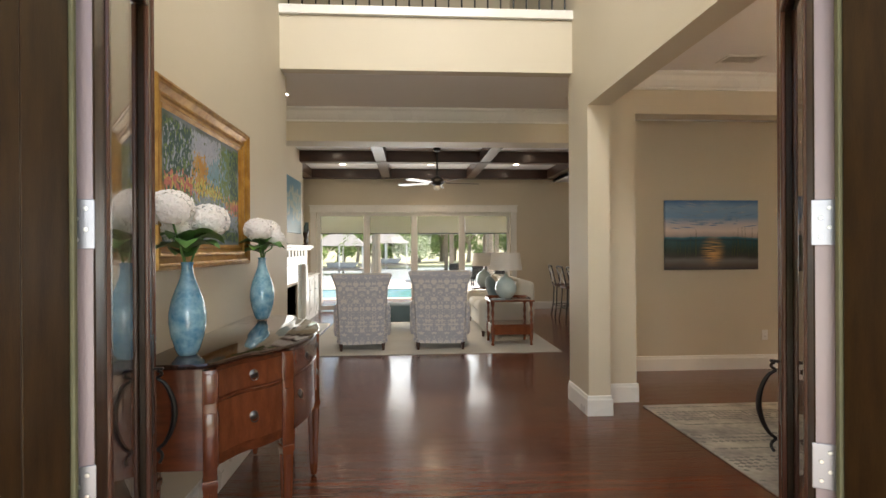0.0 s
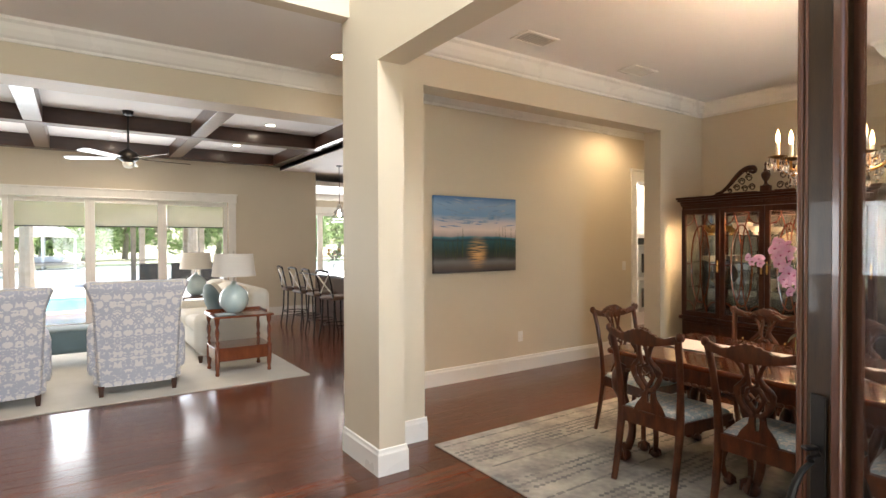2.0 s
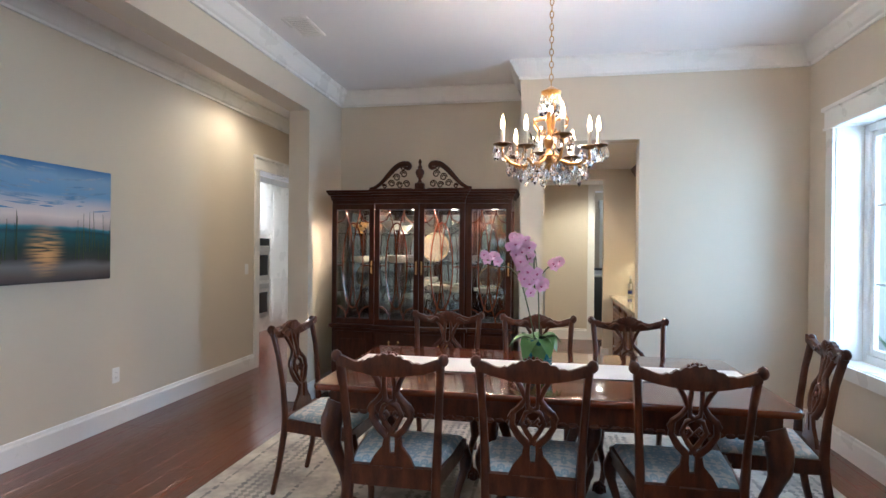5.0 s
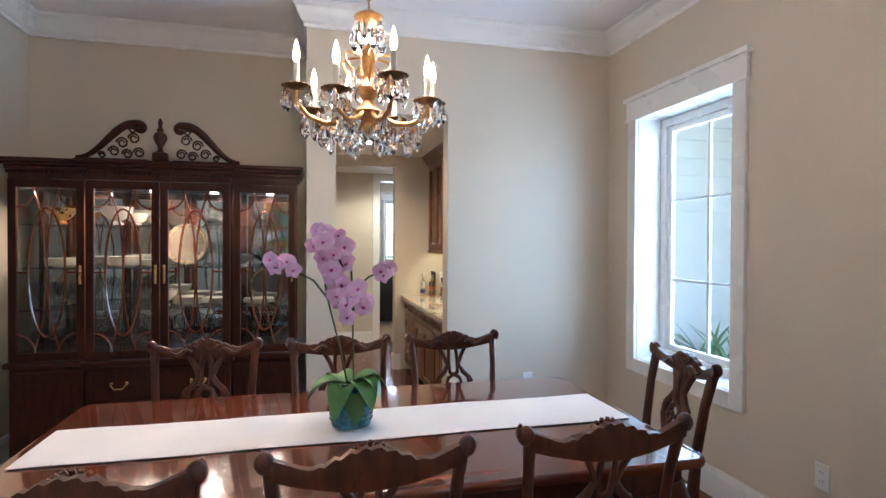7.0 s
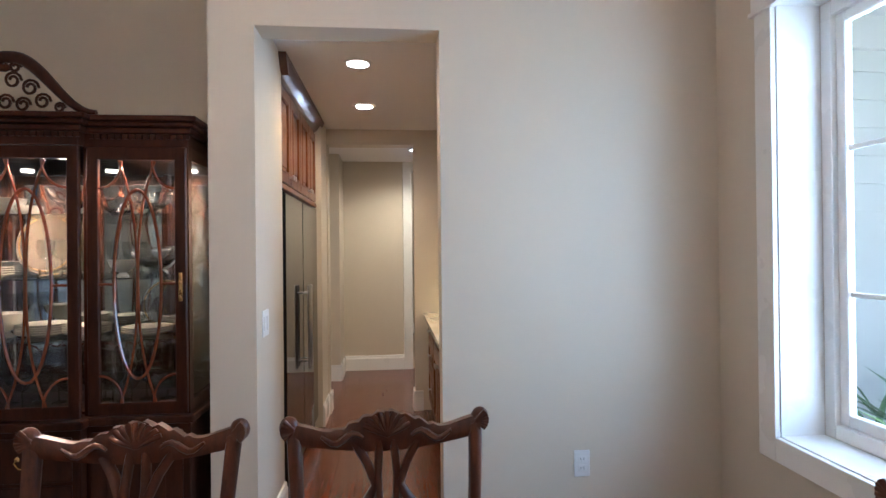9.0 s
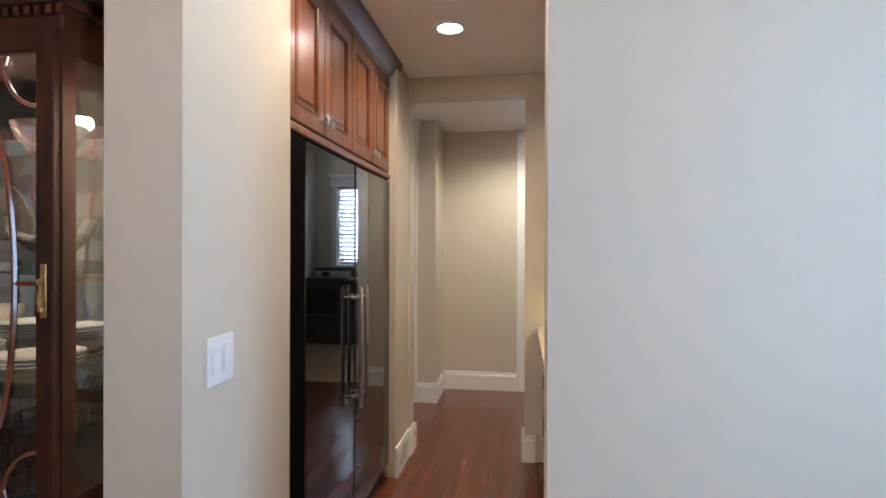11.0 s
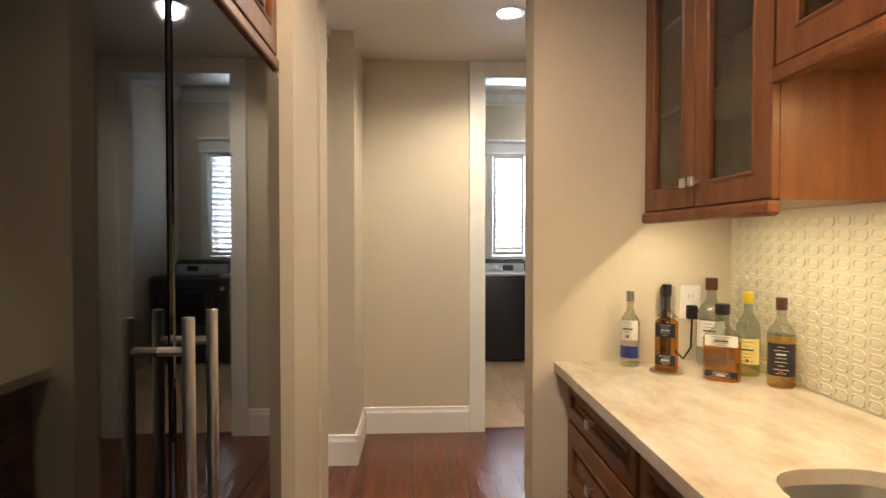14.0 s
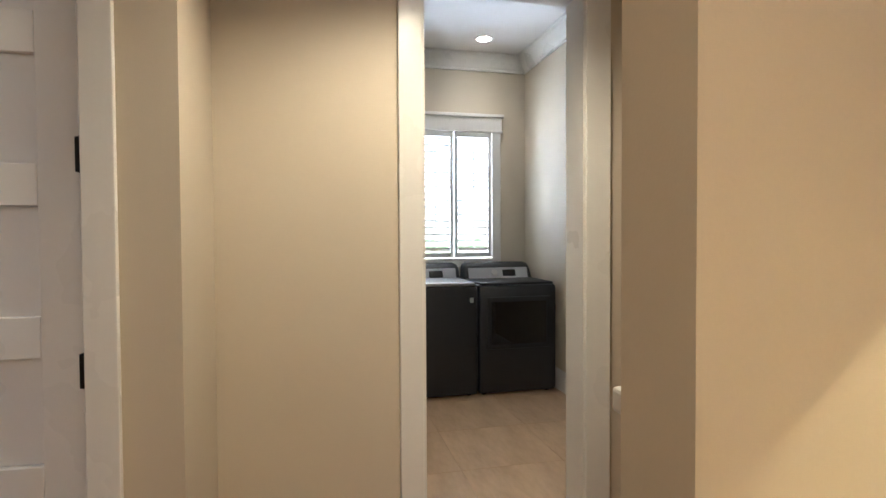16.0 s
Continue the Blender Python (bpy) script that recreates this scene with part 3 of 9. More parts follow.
def ramp_paint(name, axis, stops, wobble=0.25, noise_scale=3.0, rough=0.45, glow=None):
    """A painted canvas: colours along one axis of the canvas (0 to 1), blurred and broken by brush noise."""
    mt = bpy.data.materials.new(name)
    mt.use_nodes = True
    nt = mt.node_tree
    n, ln = nt.nodes, nt.links
    bsdf = n["Principled BSDF"]
    bsdf.inputs["Roughness"].default_value = rough
    tc, ns, cr = n.new("ShaderNodeTexCoord"), n.new("ShaderNodeTexNoise"), n.new("ShaderNodeValToRGB")
    sp, ma = n.new("ShaderNodeSeparateXYZ"), n.new("ShaderNodeMath")
    ns.inputs["Scale"].default_value, ns.inputs["Detail"].default_value = noise_scale, 6
    ln.new(tc.outputs["Generated"], ns.inputs["Vector"])
    ln.new(tc.outputs["Generated"], sp.inputs[0])
    ma.operation, ma.inputs[1].default_value = "MULTIPLY_ADD", wobble
    ln.new(ns.outputs["Fac"], ma.inputs[0])
    ln.new(sp.outputs[axis], ma.inputs[2])
    sub = n.new("ShaderNodeMath")
    sub.operation, sub.inputs[1].default_value = "SUBTRACT", wobble * 0.5
    ln.new(ma.outputs[0], sub.inputs[0])
    ln.new(sub.outputs[0], cr.inputs[0])
    while len(cr.color_ramp.elements) < len(stops):
        cr.color_ramp.elements.new(0.5)
    for el, (pos, col) in zip(cr.color_ramp.elements, stops):
        el.position, el.color = pos, (*col, 1)
    out = cr.outputs[0]
    if glow:
        gx, gz, rx, rz, col = glow
        mp, ln2, gr, mixer = n.new("ShaderNodeMapping"), n.new("ShaderNodeVectorMath"), n.new("ShaderNodeMapRange"), n.new("ShaderNodeMix")
        mp.inputs["Location"].default_value, mp.inputs["Scale"].default_value = (-gx / rx, 0, -gz / rz), (1 / rx, 0, 1 / rz)
        ln.new(tc.outputs["Generated"], mp.inputs["Vector"])
        ln2.operation = "LENGTH"
        ln.new(mp.outputs[0], ln2.inputs[0])
        gr.interpolation_type = "SMOOTHSTEP"
        gr.inputs["From Min"].default_value, gr.inputs["From Max"].default_value = 1.0, 0.1
        wv = n.new("ShaderNodeTexNoise")
        wv.inputs["Scale"].default_value = 1.0
        m2 = n.new("ShaderNodeMapping")
        m2.inputs["Scale"].default_value = (5, 1, 46)
        ln.new(tc.outputs["Generated"], m2.inputs["Vector"])
        ln.new(m2.outputs[0], wv.inputs["Vector"])
        ml = n.new("ShaderNodeMath")
        ml.operation = "MULTIPLY"
        k = n.new("ShaderNodeMapRange")
        k.inputs["From Min"].default_value, k.inputs["From Max"].default_value = 0.38, 0.58
        ln.new(wv.outputs["Fac"], k.inputs["Value"])
        ln.new(ln2.outputs["Value"], gr.inputs["Value"])
        ln.new(gr.outputs[0], ml.inputs[0])
        ln.new(k.outputs[0], ml.inputs[1])
        mixer.data_type = "RGBA"
        mixer.inputs[7].default_value = (*col, 1)
        ln.new(ml.outputs[0], mixer.inputs[0])
        ln.new(out, mixer.inputs[6])
        out = mixer.outputs[2]
    ln.new(out, bsdf.inputs["Base Color"])
    return mt


M["seatcloth"] = patterned("seat_cloth", (0.66, 0.65, 0.62), (0.34, 0.44, 0.50), 19)
M["damask"] = patterned("damask", (0.68, 0.65, 0.63), (0.42, 0.43, 0.49), 17)

# ---------------------------------------------------------------- front doors


def front_leaf(name, hinge, free, label):
    hx, hy = hinge
    d = math.atan2(free[1] - hy, free[0] - hx)
    m = pose(hx, hy, 0, 0, 0, math.degrees(d))
    t = thing(name, label, "door", m, "front door leaves", "structure")
    w, h, th = 0.92, 2.48, 0.048
    y0, y1 = -th / 2, th / 2
    part("hinge_stile", Shape().soft(0.002, 0.13, y0, y1, 0.012, h, 0.006), M["doorwood"], t)
    part("lock_stile", Shape().soft(w - 0.13, w, y0, y1, 0.012, h, 0.006), M["doorwood"], t)
    part("top_rail", Shape().soft(0.13, w - 0.13, y0, y1, h - 0.14, h, 0.004), M["doorwood"], t)
    part("bottom_rail", Shape().soft(0.13, w - 0.13, y0, y1, 0.012, 0.42, 0.004), M["doorwood"], t)
    bead = Shape()
    for s in (y0 - 0.008, y1 - 0.010):
        for a, b, c, e in ((0.118, 0.15, 0.40, h - 0.12), (w - 0.15, w - 0.118, 0.40, h - 0.12)):
            bead.soft(a, b, s, s + 0.018, c, e, 0.006)
        bead.soft(0.13, w - 0.13, s, s + 0.018, 0.40, 0.43, 0.006)
        bead.soft(0.13, w - 0.13, s, s + 0.018, h - 0.15, h - 0.12, 0.006)
    part("glazing_bead", bead, M["doorbead"], t, "reddish brown glazing bead")
    for s, off in ((-1, y0), (1, y1)):
        part("astragal", Shape().tube([(w - 0.010, off, 0.02), (w - 0.010, off, h - 0.01)], 0.009, 8).tube([(w - 0.030, off, 0.02), (w - 0.030, off, h - 0.01)], 0.005, 8), M["doorbead"], t, "reddish brown beaded edge moulding", 50)
    g = part("glass_pane", Shape().box(0.13, w - 0.13, -0.004, 0.004, 0.42, h - 0.14), M["glass"], t, "clear glass pane")
    g.visible_shadow = False
    part("hinge_edge", Shape().box(-0.003, 0.002, y0 + 0.003, y1 - 0.003, 0.012, h), M["paleedge"], t, "pale painted hinge edge")
    for z in (0.25, 0.89, 1.50, 2.2):
        hg = part("hinge", Shape().soft(-0.007, -0.003, y0 - 0.002, y1 + 0.006, z - 0.057, z + 0.057, 0.0015), M["hinge"], t, "brushed steel butt hinge")
        scr = Shape()
        for k in range(4):
            scr.lathe([(0.0055, 0), (0.0045, 0.002), (0.001, 0.0022)], 10, (0, 0, 0))
            scr.v[-30:] = [(-0.007 - q[2], (-0.008 if k % 2 else 0.010) + q[0], z - 0.036 + 0.024 * k + q[1]) for q in scr.v[-30:]]
        part("screw", scr, M["steel"], hg)
        knk = Shape().lathe([(0.008, -0.057), (0.008, 0.057)], 12, (-0.010, y0 - 0.010 if hx > 0 else y1 + 0.010, z))
        part("hinge_knuckle", knk, M["black"], hg, "dark hinge knuckle")
    for s in (-1, 1):
        off = s * (th / 2)
        hd = part("handle_plate", Shape().soft(w - 0.105, w - 0.055, min(off, off + s * 0.008), max(off, off + s * 0.008), 0.74, 1.12, 0.003), M["black"], t, "dark iron handle plate")
        y = off + s * 0.008
        path = []
        for k in range(17):
            a = k / 16
            path.append((w - 0.08, y + s * (0.012 + 0.060 * math.sin(math.pi * a) ** 0.6), 0.955 - 0.27 * a))
        grip = Shape().tube(path, [0.006 + 0.005 * math.sin(math.pi * k / 16) for k in range(17)], 8)
        for z, up in ((0.955, 1), (0.685, -1)):
            grip.tube([(w - 0.08 + 0.022 * math.cos(q) - 0.022, y + s * (0.012 + 0.02 * math.sin(q)), z + up * 0.014 * q) for q in np.linspace(0, 2.6, 8)], 0.006, 8)
        part("grip", grip, M["black"], hd, "wrought iron pull with scrolled ends", 40)
        part("thumb_latch", Shape().soft(w - 0.092, w - 0.068, min(y, y + s * 0.035), max(y, y + s * 0.035), 0.985, 0.995, 0.004), M["black"], hd)
    return t


M["doorbead"] = material("door_bead", (0.13, 0.055, 0.035), 0.25, second=(0.09, 0.035, 0.022), stretch=(6, 6, 1), coat=0.4, bump=0.02)
M["hinge"] = material("satin_steel", (0.34, 0.34, 0.37), 0.4, 1.0, bump=0.02)
front_leaf("door_1", (-0.745, 1.22), (-1.015, 2.085), "dark wooden glazed front door leaf standing open")
front_leaf("door_2", (1.040, 1.22), (1.516, 2.0), "dark wooden glazed front door leaf standing open")
jm = Shape()
for s, x in ((-1, -0.80), (1, 1.10)):
    a, b = sorted((x, x - s * 0.045))
    jm.soft(a, b, 1.02, 1.215, 0, 2.52, 0.004)
    a, b = sorted((x - s * 0.045, x - s * 0.060))
    jm.soft(a, b, 1.02, 1.165, 0, 2.505, 0.003)
    a, b = sorted((x - s * 0.06, x + s * 0.2))
    jm.soft(a, b, 0.93, 1.018, 0, 2.6, 0.004)
jm.soft(-0.755, 1.055, 1.02, 1.215, 2.49, 2.52, 0.004)
solid("trim_door_frame", jm, M["doorwood"], "dark wooden front door frame", "door frame")
ws = Shape()
for s, x in ((-1, -0.745), (1, 1.045)):
    a, b = sorted((x, x - s * 0.012))
    ws.soft(a, b, 1.168, 1.182, 0, 2.48, 0.003)
solid("trim_weatherstrip", ws, material("olive_rubber", (0.17, 0.16, 0.085), 0.6, second=(0.12, 0.11, 0.06)), "olive weatherstrip on the front door frame", "trim")
solid("floor_porch", Shape().box(-3, 4, -4, 0.93, -0.16, -0.02), M["stone"], "pale stone porch floor", "floor")

# ---------------------------------------------------------------- windows


def casing(sh, x0, x1, z0, z1, y, s, w=0.10, head=True):
    """Flat board casing on a wall plane y, standing proud towards s."""
    a, b = sorted((y, y + s * 0.022))
    sh.soft(x0 - w, x0, a, b, z0 - (w if z0 > 0.3 else 0), z1, 0.003)
    sh.soft(x1, x1 + w, a, b, z0 - (w if z0 > 0.3 else 0), z1, 0.003)
    if z0 > 0.3:
        sh.soft(x0, x1, a, b, z0 - w, z0, 0.003)
    a, b = sorted((y, y + s * 0.028))
    sh.soft(x0 - w - 0.012, x1 + w + 0.012, a, b, z1, z1 + 0.13, 0.003)
    a, b = sorted((y, y + s * 0.045))
    sh.soft(x0 - w - 0.03, x1 + w + 0.03, a, b, z1 + 0.13, z1 + 0.16, 0.004)
    sh.soft(x0 - w - 0.02, x1 + w + 0.02, *sorted((y, y + s * 0.036)), z1 - 0.012, z1 + 0.008, 0.004)


def turned(sh, quarter, px, py):
    """Turns a shape built for a wall plane y=0 (facing +y) onto another wall."""
    return sh.moved(pose(px, py, 0, 0, 0, quarter))


sh = Shape()
casing(sh, 3.965, 4.865, 0.64, 2.35, 0.60, 1, 0.095)
w1 = solid("window_1", sh, M["trim"], "tall white dining room window with divided panes", "window")
fr = Shape()
for a, b, c, e in ((3.970, 4.020, 0.645, 2.345), (4.810, 4.860, 0.645, 2.345), (4.020, 4.810, 0.645, 0.70), (4.020, 4.810, 2.29, 2.345)):
    fr.soft(a, b, 0.345, 0.415, c, e, 0.004)
part("window_frame", fr, M["trim"], w1)
fr = Shape()
for a, b, c, e in ((4.020, 4.062, 0.70, 2.29), (4.768, 4.810, 0.70, 2.29), (4.062, 4.768, 0.70, 0.748), (4.062, 4.768, 2.248, 2.29)):
    fr.soft(a, b, 0.360, 0.394, c, e, 0.006)
part("sash", fr, M["trim"], w1)
part("muntin", Shape().soft(4.404, 4.426, 0.366, 0.386, 0.748, 2.248, 0.004), M["trim"], w1)
for z in (1.205, 1.765):
    for x0, x1 in ((4.062, 4.404), (4.426, 4.768)):
        part("muntin", Shape().soft(x0, x1, 0.369, 0.383, z - 0.010, z + 0.010, 0.004), M["trim"], w1)
for x0, x1 in ((4.062, 4.404), (4.426, 4.768)):
    for z0, z1 in ((0.748, 1.195), (1.215, 1.755), (1.775, 2.248)):
        g = part("pane", Shape().box(x0, x1, 0.374, 0.378, z0, z1), M["glass"], w1)
        g.visible_shadow = False
rv = Shape()
rv.box(3.965, 3.969, 0.415, 0.598, 0.64, 2.35).box(4.861, 4.865, 0.415, 0.598, 0.64, 2.35).box(3.969, 4.861, 0.415, 0.598, 0.64, 0.644).box(3.969, 4.861, 0.415, 0.598, 2.346, 2.35)
part("reveal", rv, M["trim"], w1)

# sliding doors
M["blind"] = bpy.data.materials.new("sheer_blind")
M["blind"].use_nodes = True
bn_, bl_ = M["blind"].node_tree.nodes, M["blind"].node_tree.links
bn_.remove(bn_["Principled BSDF"])
b_tr, b_tl, b_mx, b_wv = bn_.new("ShaderNodeBsdfTransparent"), bn_.new("ShaderNodeBsdfTranslucent"), bn_.new("ShaderNodeMixShader"), bn_.new("ShaderNodeTexNoise")
b_tr.inputs[0].default_value, b_tl.inputs[0].default_value = (0.74, 0.72, 0.63, 1), (0.66, 0.63, 0.54, 1)
b_wv.inputs["Scale"].default_value = 300
b_mr = bn_.new("ShaderNodeMapRange")
b_mr.inputs["To Min"].default_value, b_mr.inputs["To Max"].default_value = 0.40, 0.75
bl_.new(b_wv.outputs["Fac"], b_mr.inputs["Value"])
bl_.new(b_mr.outputs[0], b_mx.inputs[0])
bl_.new(b_tr.outputs[0], b_mx.inputs[1])
bl_.new(b_tl.outputs[0], b_mx.inputs[2])
bl_.new(b_mx.outputs[0], bn_["Material Output"].inputs["Surface"])
sh = Shape()
casing(sh, -2.12, 2.42, 0, 2.30, 12.5, -1, 0.14)
d3 = solid("door_3", sh, M["trim"], "wide white sliding glass doors to the patio", "door")
xs = [-2.11, -0.97, 0.14, 1.26, 2.41]
for i in range(4):
    a, b = xs[i], xs[i + 1]
    y = 12.52 + 0.035 * (i % 2)
    fr = Shape().soft(a, a + 0.075, y, y + 0.04, 0.02, 2.29, 0.004).soft(b - 0.075, b, y, y + 0.04, 0.02, 2.29, 0.004)
    fr.soft(a + 0.075, b - 0.075, y, y + 0.04, 0.02, 0.12, 0.004).soft(a + 0.075, b - 0.075, y, y + 0.04, 2.22, 2.29, 0.004)
    p = part("panel_frame", fr, M["trim"], d3)
    g = part("pane", Shape().box(a + 0.075, b - 0.075, y + 0.018, y + 0.022, 0.12, 2.22), M["glass"], p)
    g.visible_shadow = False
for i in range(4):
    bl = thing("roller_blind", "sheer grey roller blind pulled partly down", "blind", group="blinds of the sliding doors")
    a, b = xs[i] + 0.08, xs[i + 1] - 0.08
    part("fabric", Shape().box(a, b, 12.506, 12.508, 1.80, 2.20), M["blind"], bl)
    part("bottom_bar", Shape().soft(a, b, 12.500, 12.514, 1.785, 1.803, 0.003), M["black"], bl)
    part("roller", Shape().soft(a, b, 12.495, 12.518, 2.20, 2.235, 0.006), M["trim"], bl)

# breakfast nook window
sh = Shape()
casing(sh, 4.45, 8.2, 0.45, 2.3, 15.2, -1, 0.12)
w2 = solid("window_2", sh, M["trim"], "broad white breakfast nook window", "window")
for i in range(4):
    a, b = 4.45 + i * 0.9375, 4.45 + (i + 1) * 0.9375
    fr = Shape().soft(a, a + 0.07, 15.22, 15.28, 0.45, 2.3, 0.004).soft(b - 0.07, b, 15.22, 15.28, 0.45, 2.3, 0.004).soft(a + 0.07, b - 0.07, 15.22, 15.28, 0.45, 0.53, 0.004).soft(a + 0.07, b - 0.07, 15.22, 15.28, 2.22, 2.3, 0.004)
    p = part("window_frame", fr, M["trim"], w2)
    g = part("pane", Shape().box(a + 0.07, b - 0.07, 15.248, 15.252, 0.53, 2.22), M["glass"], p)
    g.visible_shadow = False

# laundry window with plantation shutters, on the wall x = 12
sh = Shape()
casing(sh, -0.375, 0.375, 1.08, 2.28, 0, 1, 0.085)
w3 = solid("window_3", turned(sh, 90, 12.0, 1.075), M["trim"], "white laundry window with plantation shutters", "window")
g = part("pane", Shape().box(12.09, 12.094, 0.70, 1.45, 1.08, 2.28), M["glass"], w3)
g.visible_shadow = False
for y0, y1 in ((0.705, 1.072), (1.078, 1.445)):
    fr = Shape().soft(11.985, 12.012, y0, y0 + 0.035, 1.085, 2.275, 0.003).soft(11.985, 12.012, y1 - 0.035, y1, 1.085, 2.275, 0.003)
    fr.soft(11.985, 12.012, y0 + 0.035, y1 - 0.035, 1.085, 1.13, 0.003).soft(11.985, 12.012, y0 + 0.035, y1 - 0.035, 2.215, 2.275, 0.003)
    sh_ = part("shutter_panel", fr, M["trim"], w3)
    for k in range(17):
        lv = Shape().soft(-0.034, 0.034, y0 + 0.037, y1 - 0.037, -0.004, 0.004, 0.003).moved(Matrix.Translation((12.0, 0, 1.158 + k * 0.064)) @ Matrix.Rotation(radians(38), 4, "Y"))
        part("slat", lv, M["trim"], sh_)
    part("tilt_rod", Shape().soft(11.955, 11.963, (y0 + y1) / 2 - 0.005, (y0 + y1) / 2 + 0.005, 1.15, 2.18, 0.002), M["trim"], sh_)

# casings of the other doors: kitchen opening, laundry opening, hall door
sh = Shape()
casing(sh, 6.355, 7.85, 0, 2.34, 6.02, -1, 0.10)
sh.box(6.355, 6.367, 6.02, 6.3, 0, 2.34).box(7.838, 7.85, 6.02, 6.3, 0, 2.34).box(6.355, 7.85, 6.02, 6.3, 2.34, 2.399)
solid("trim_kitchen_opening", sh, M["trim"], "white casing round the kitchen opening", "trim")
sh = Shape()
for a, b in ((1.90, 1.995), (1.065, 1.18)):
    sh.soft(9.216, 9.24, a, b, 0, 2.445, 0.003)
    sh.soft(9.38, 9.40, a, b, 0, 2.445, 0.003)
sh.soft(9.216, 9.24, 1.18, 1.90, 2.34, 2.445, 0.003)
sh.box(9.226, 9.39, 1.888, 1.90, 0, 2.34).box(9.226, 9.39, 1.18, 1.192, 0, 2.34).box(9.226, 9.39, 1.192, 1.888, 2.34, 2.358)
solid("trim_laundry_opening", sh, M["trim"], "white casing round the laundry opening", "trim")
sh = Shape()
casing(sh, -0.395, 0.395, 0, 2.28, 0, 1, 0.085)
solid("trim_hall_door", turned(sh, 90, 8.75, 3.33), M["trim"], "white casing round the hall door", "trim")
d4 = thing("door_4", "white five-panel hall door standing closed", "door", Matrix.Translation((0, 0.03, 0)), kind="structure")
part("slab", Shape().box(8.782, 8.805, 2.915, 3.695, 0.01, 2.275), M["trim"], d4)
part("stile", Shape().soft(8.76, 8.783, 2.915, 3.02, 0.01, 2.275, 0.003), M["trim"], d4)
part("stile", Shape().soft(8.76, 8.783, 3.59, 3.695, 0.01, 2.275, 0.003), M["trim"], d4)
for z, h in ((0.01, 0.24), (0.55, 0.115), (0.963, 0.115), (1.379, 0.116), (1.792, 0.116), (2.16, 0.115)):
    part("rail", Shape().soft(8.7605, 8.7835, 3.02, 3.59, z, z + h, 0.003), M["trim"], d4)
for z in (0.34, 0.925, 1.52, 2.13):
    part("hinge", Shape().lathe([(0.007, -0.05), (0.007, 0.05)], 10, (8.750, 2.908, z)).soft(8.743, 8.758, 2.902, 2.922, z - 0.048, z + 0.048, 0.002), M["black"], d4, "black butt hinge")
part("jamb", Shape().box(8.757, 8.87, 2.901, 2.911, 0, 2.28), M["trim"], d4)
sl = thing("window_stool", "short white window sill on the hall wall", "sill", kind="structure")
part("board", Shape().soft(7.71, 7.76, 1.55, 1.915, 1.05, 1.085, 0.006), M["trim"], sl)

# ---------------------------------------------------------------- dining room


def spindle(sh, x0, y0, z0, x1, y1, z1, rs, n=8, bow=(0, 0, 0)):
    m = len(rs)
    path = [(x0 + (x1 - x0) * k / (m - 1) + bow[0] * math.sin(math.pi * k / (m - 1)), y0 + (y1 - y0) * k / (m - 1) + bow[1] * math.sin(math.pi * k / (m - 1)),
             z0 + (z1 - z0) * k / (m - 1) + bow[2] * math.sin(math.pi * k / (m - 1))) for k in range(m)]
    return sh.tube(path, rs, n)


def cabriole(x, y, dx, dy, h, s=1.0):
    """A cabriole leg with a claw-and-ball foot; (dx, dy): the way in which its knee points."""
    sh, path, rs = Shape(), [], []
    for k in range(15):
        a = k / 14
        z = h * (1 - a) + 0.055 * s * a
        out = 0.032 * s * math.sin(2 * math.pi * a * 0.92 + 0.25) * (1 - 0.25 * a)
        path.append((x + dx * out, y + dy * out, z))
        rs.append(s * (0.034 - 0.017 * math.sin(math.pi * min(1, a * 1.15) / 2) + (0.006 if 0.1 < a < 0.35 else 0)))
    sh.tube(path, rs, 10)
    fx, fy = x + dx * 0.012 * s, y + dy * 0.012 * s
    sh.ball((fx, fy, 0.028 * s), 0.034 * s, 0.034 * s, 0.028 * s, 12, 8)
    for k in range(4):
        b = math.atan2(dy, dx) + (k - 1.5) * 1.1
        sh.tube([(fx, fy, 0.068 * s), (fx + 0.032 * s * math.cos(b), fy + 0.032 * s * math.sin(b), 0.052 * s), (fx + 0.038 * s * math.cos(b), fy + 0.038 * s * math.sin(b), 0.02 * s)], [0.013 * s, 0.010 * s, 0.006 * s], 6)
    return sh


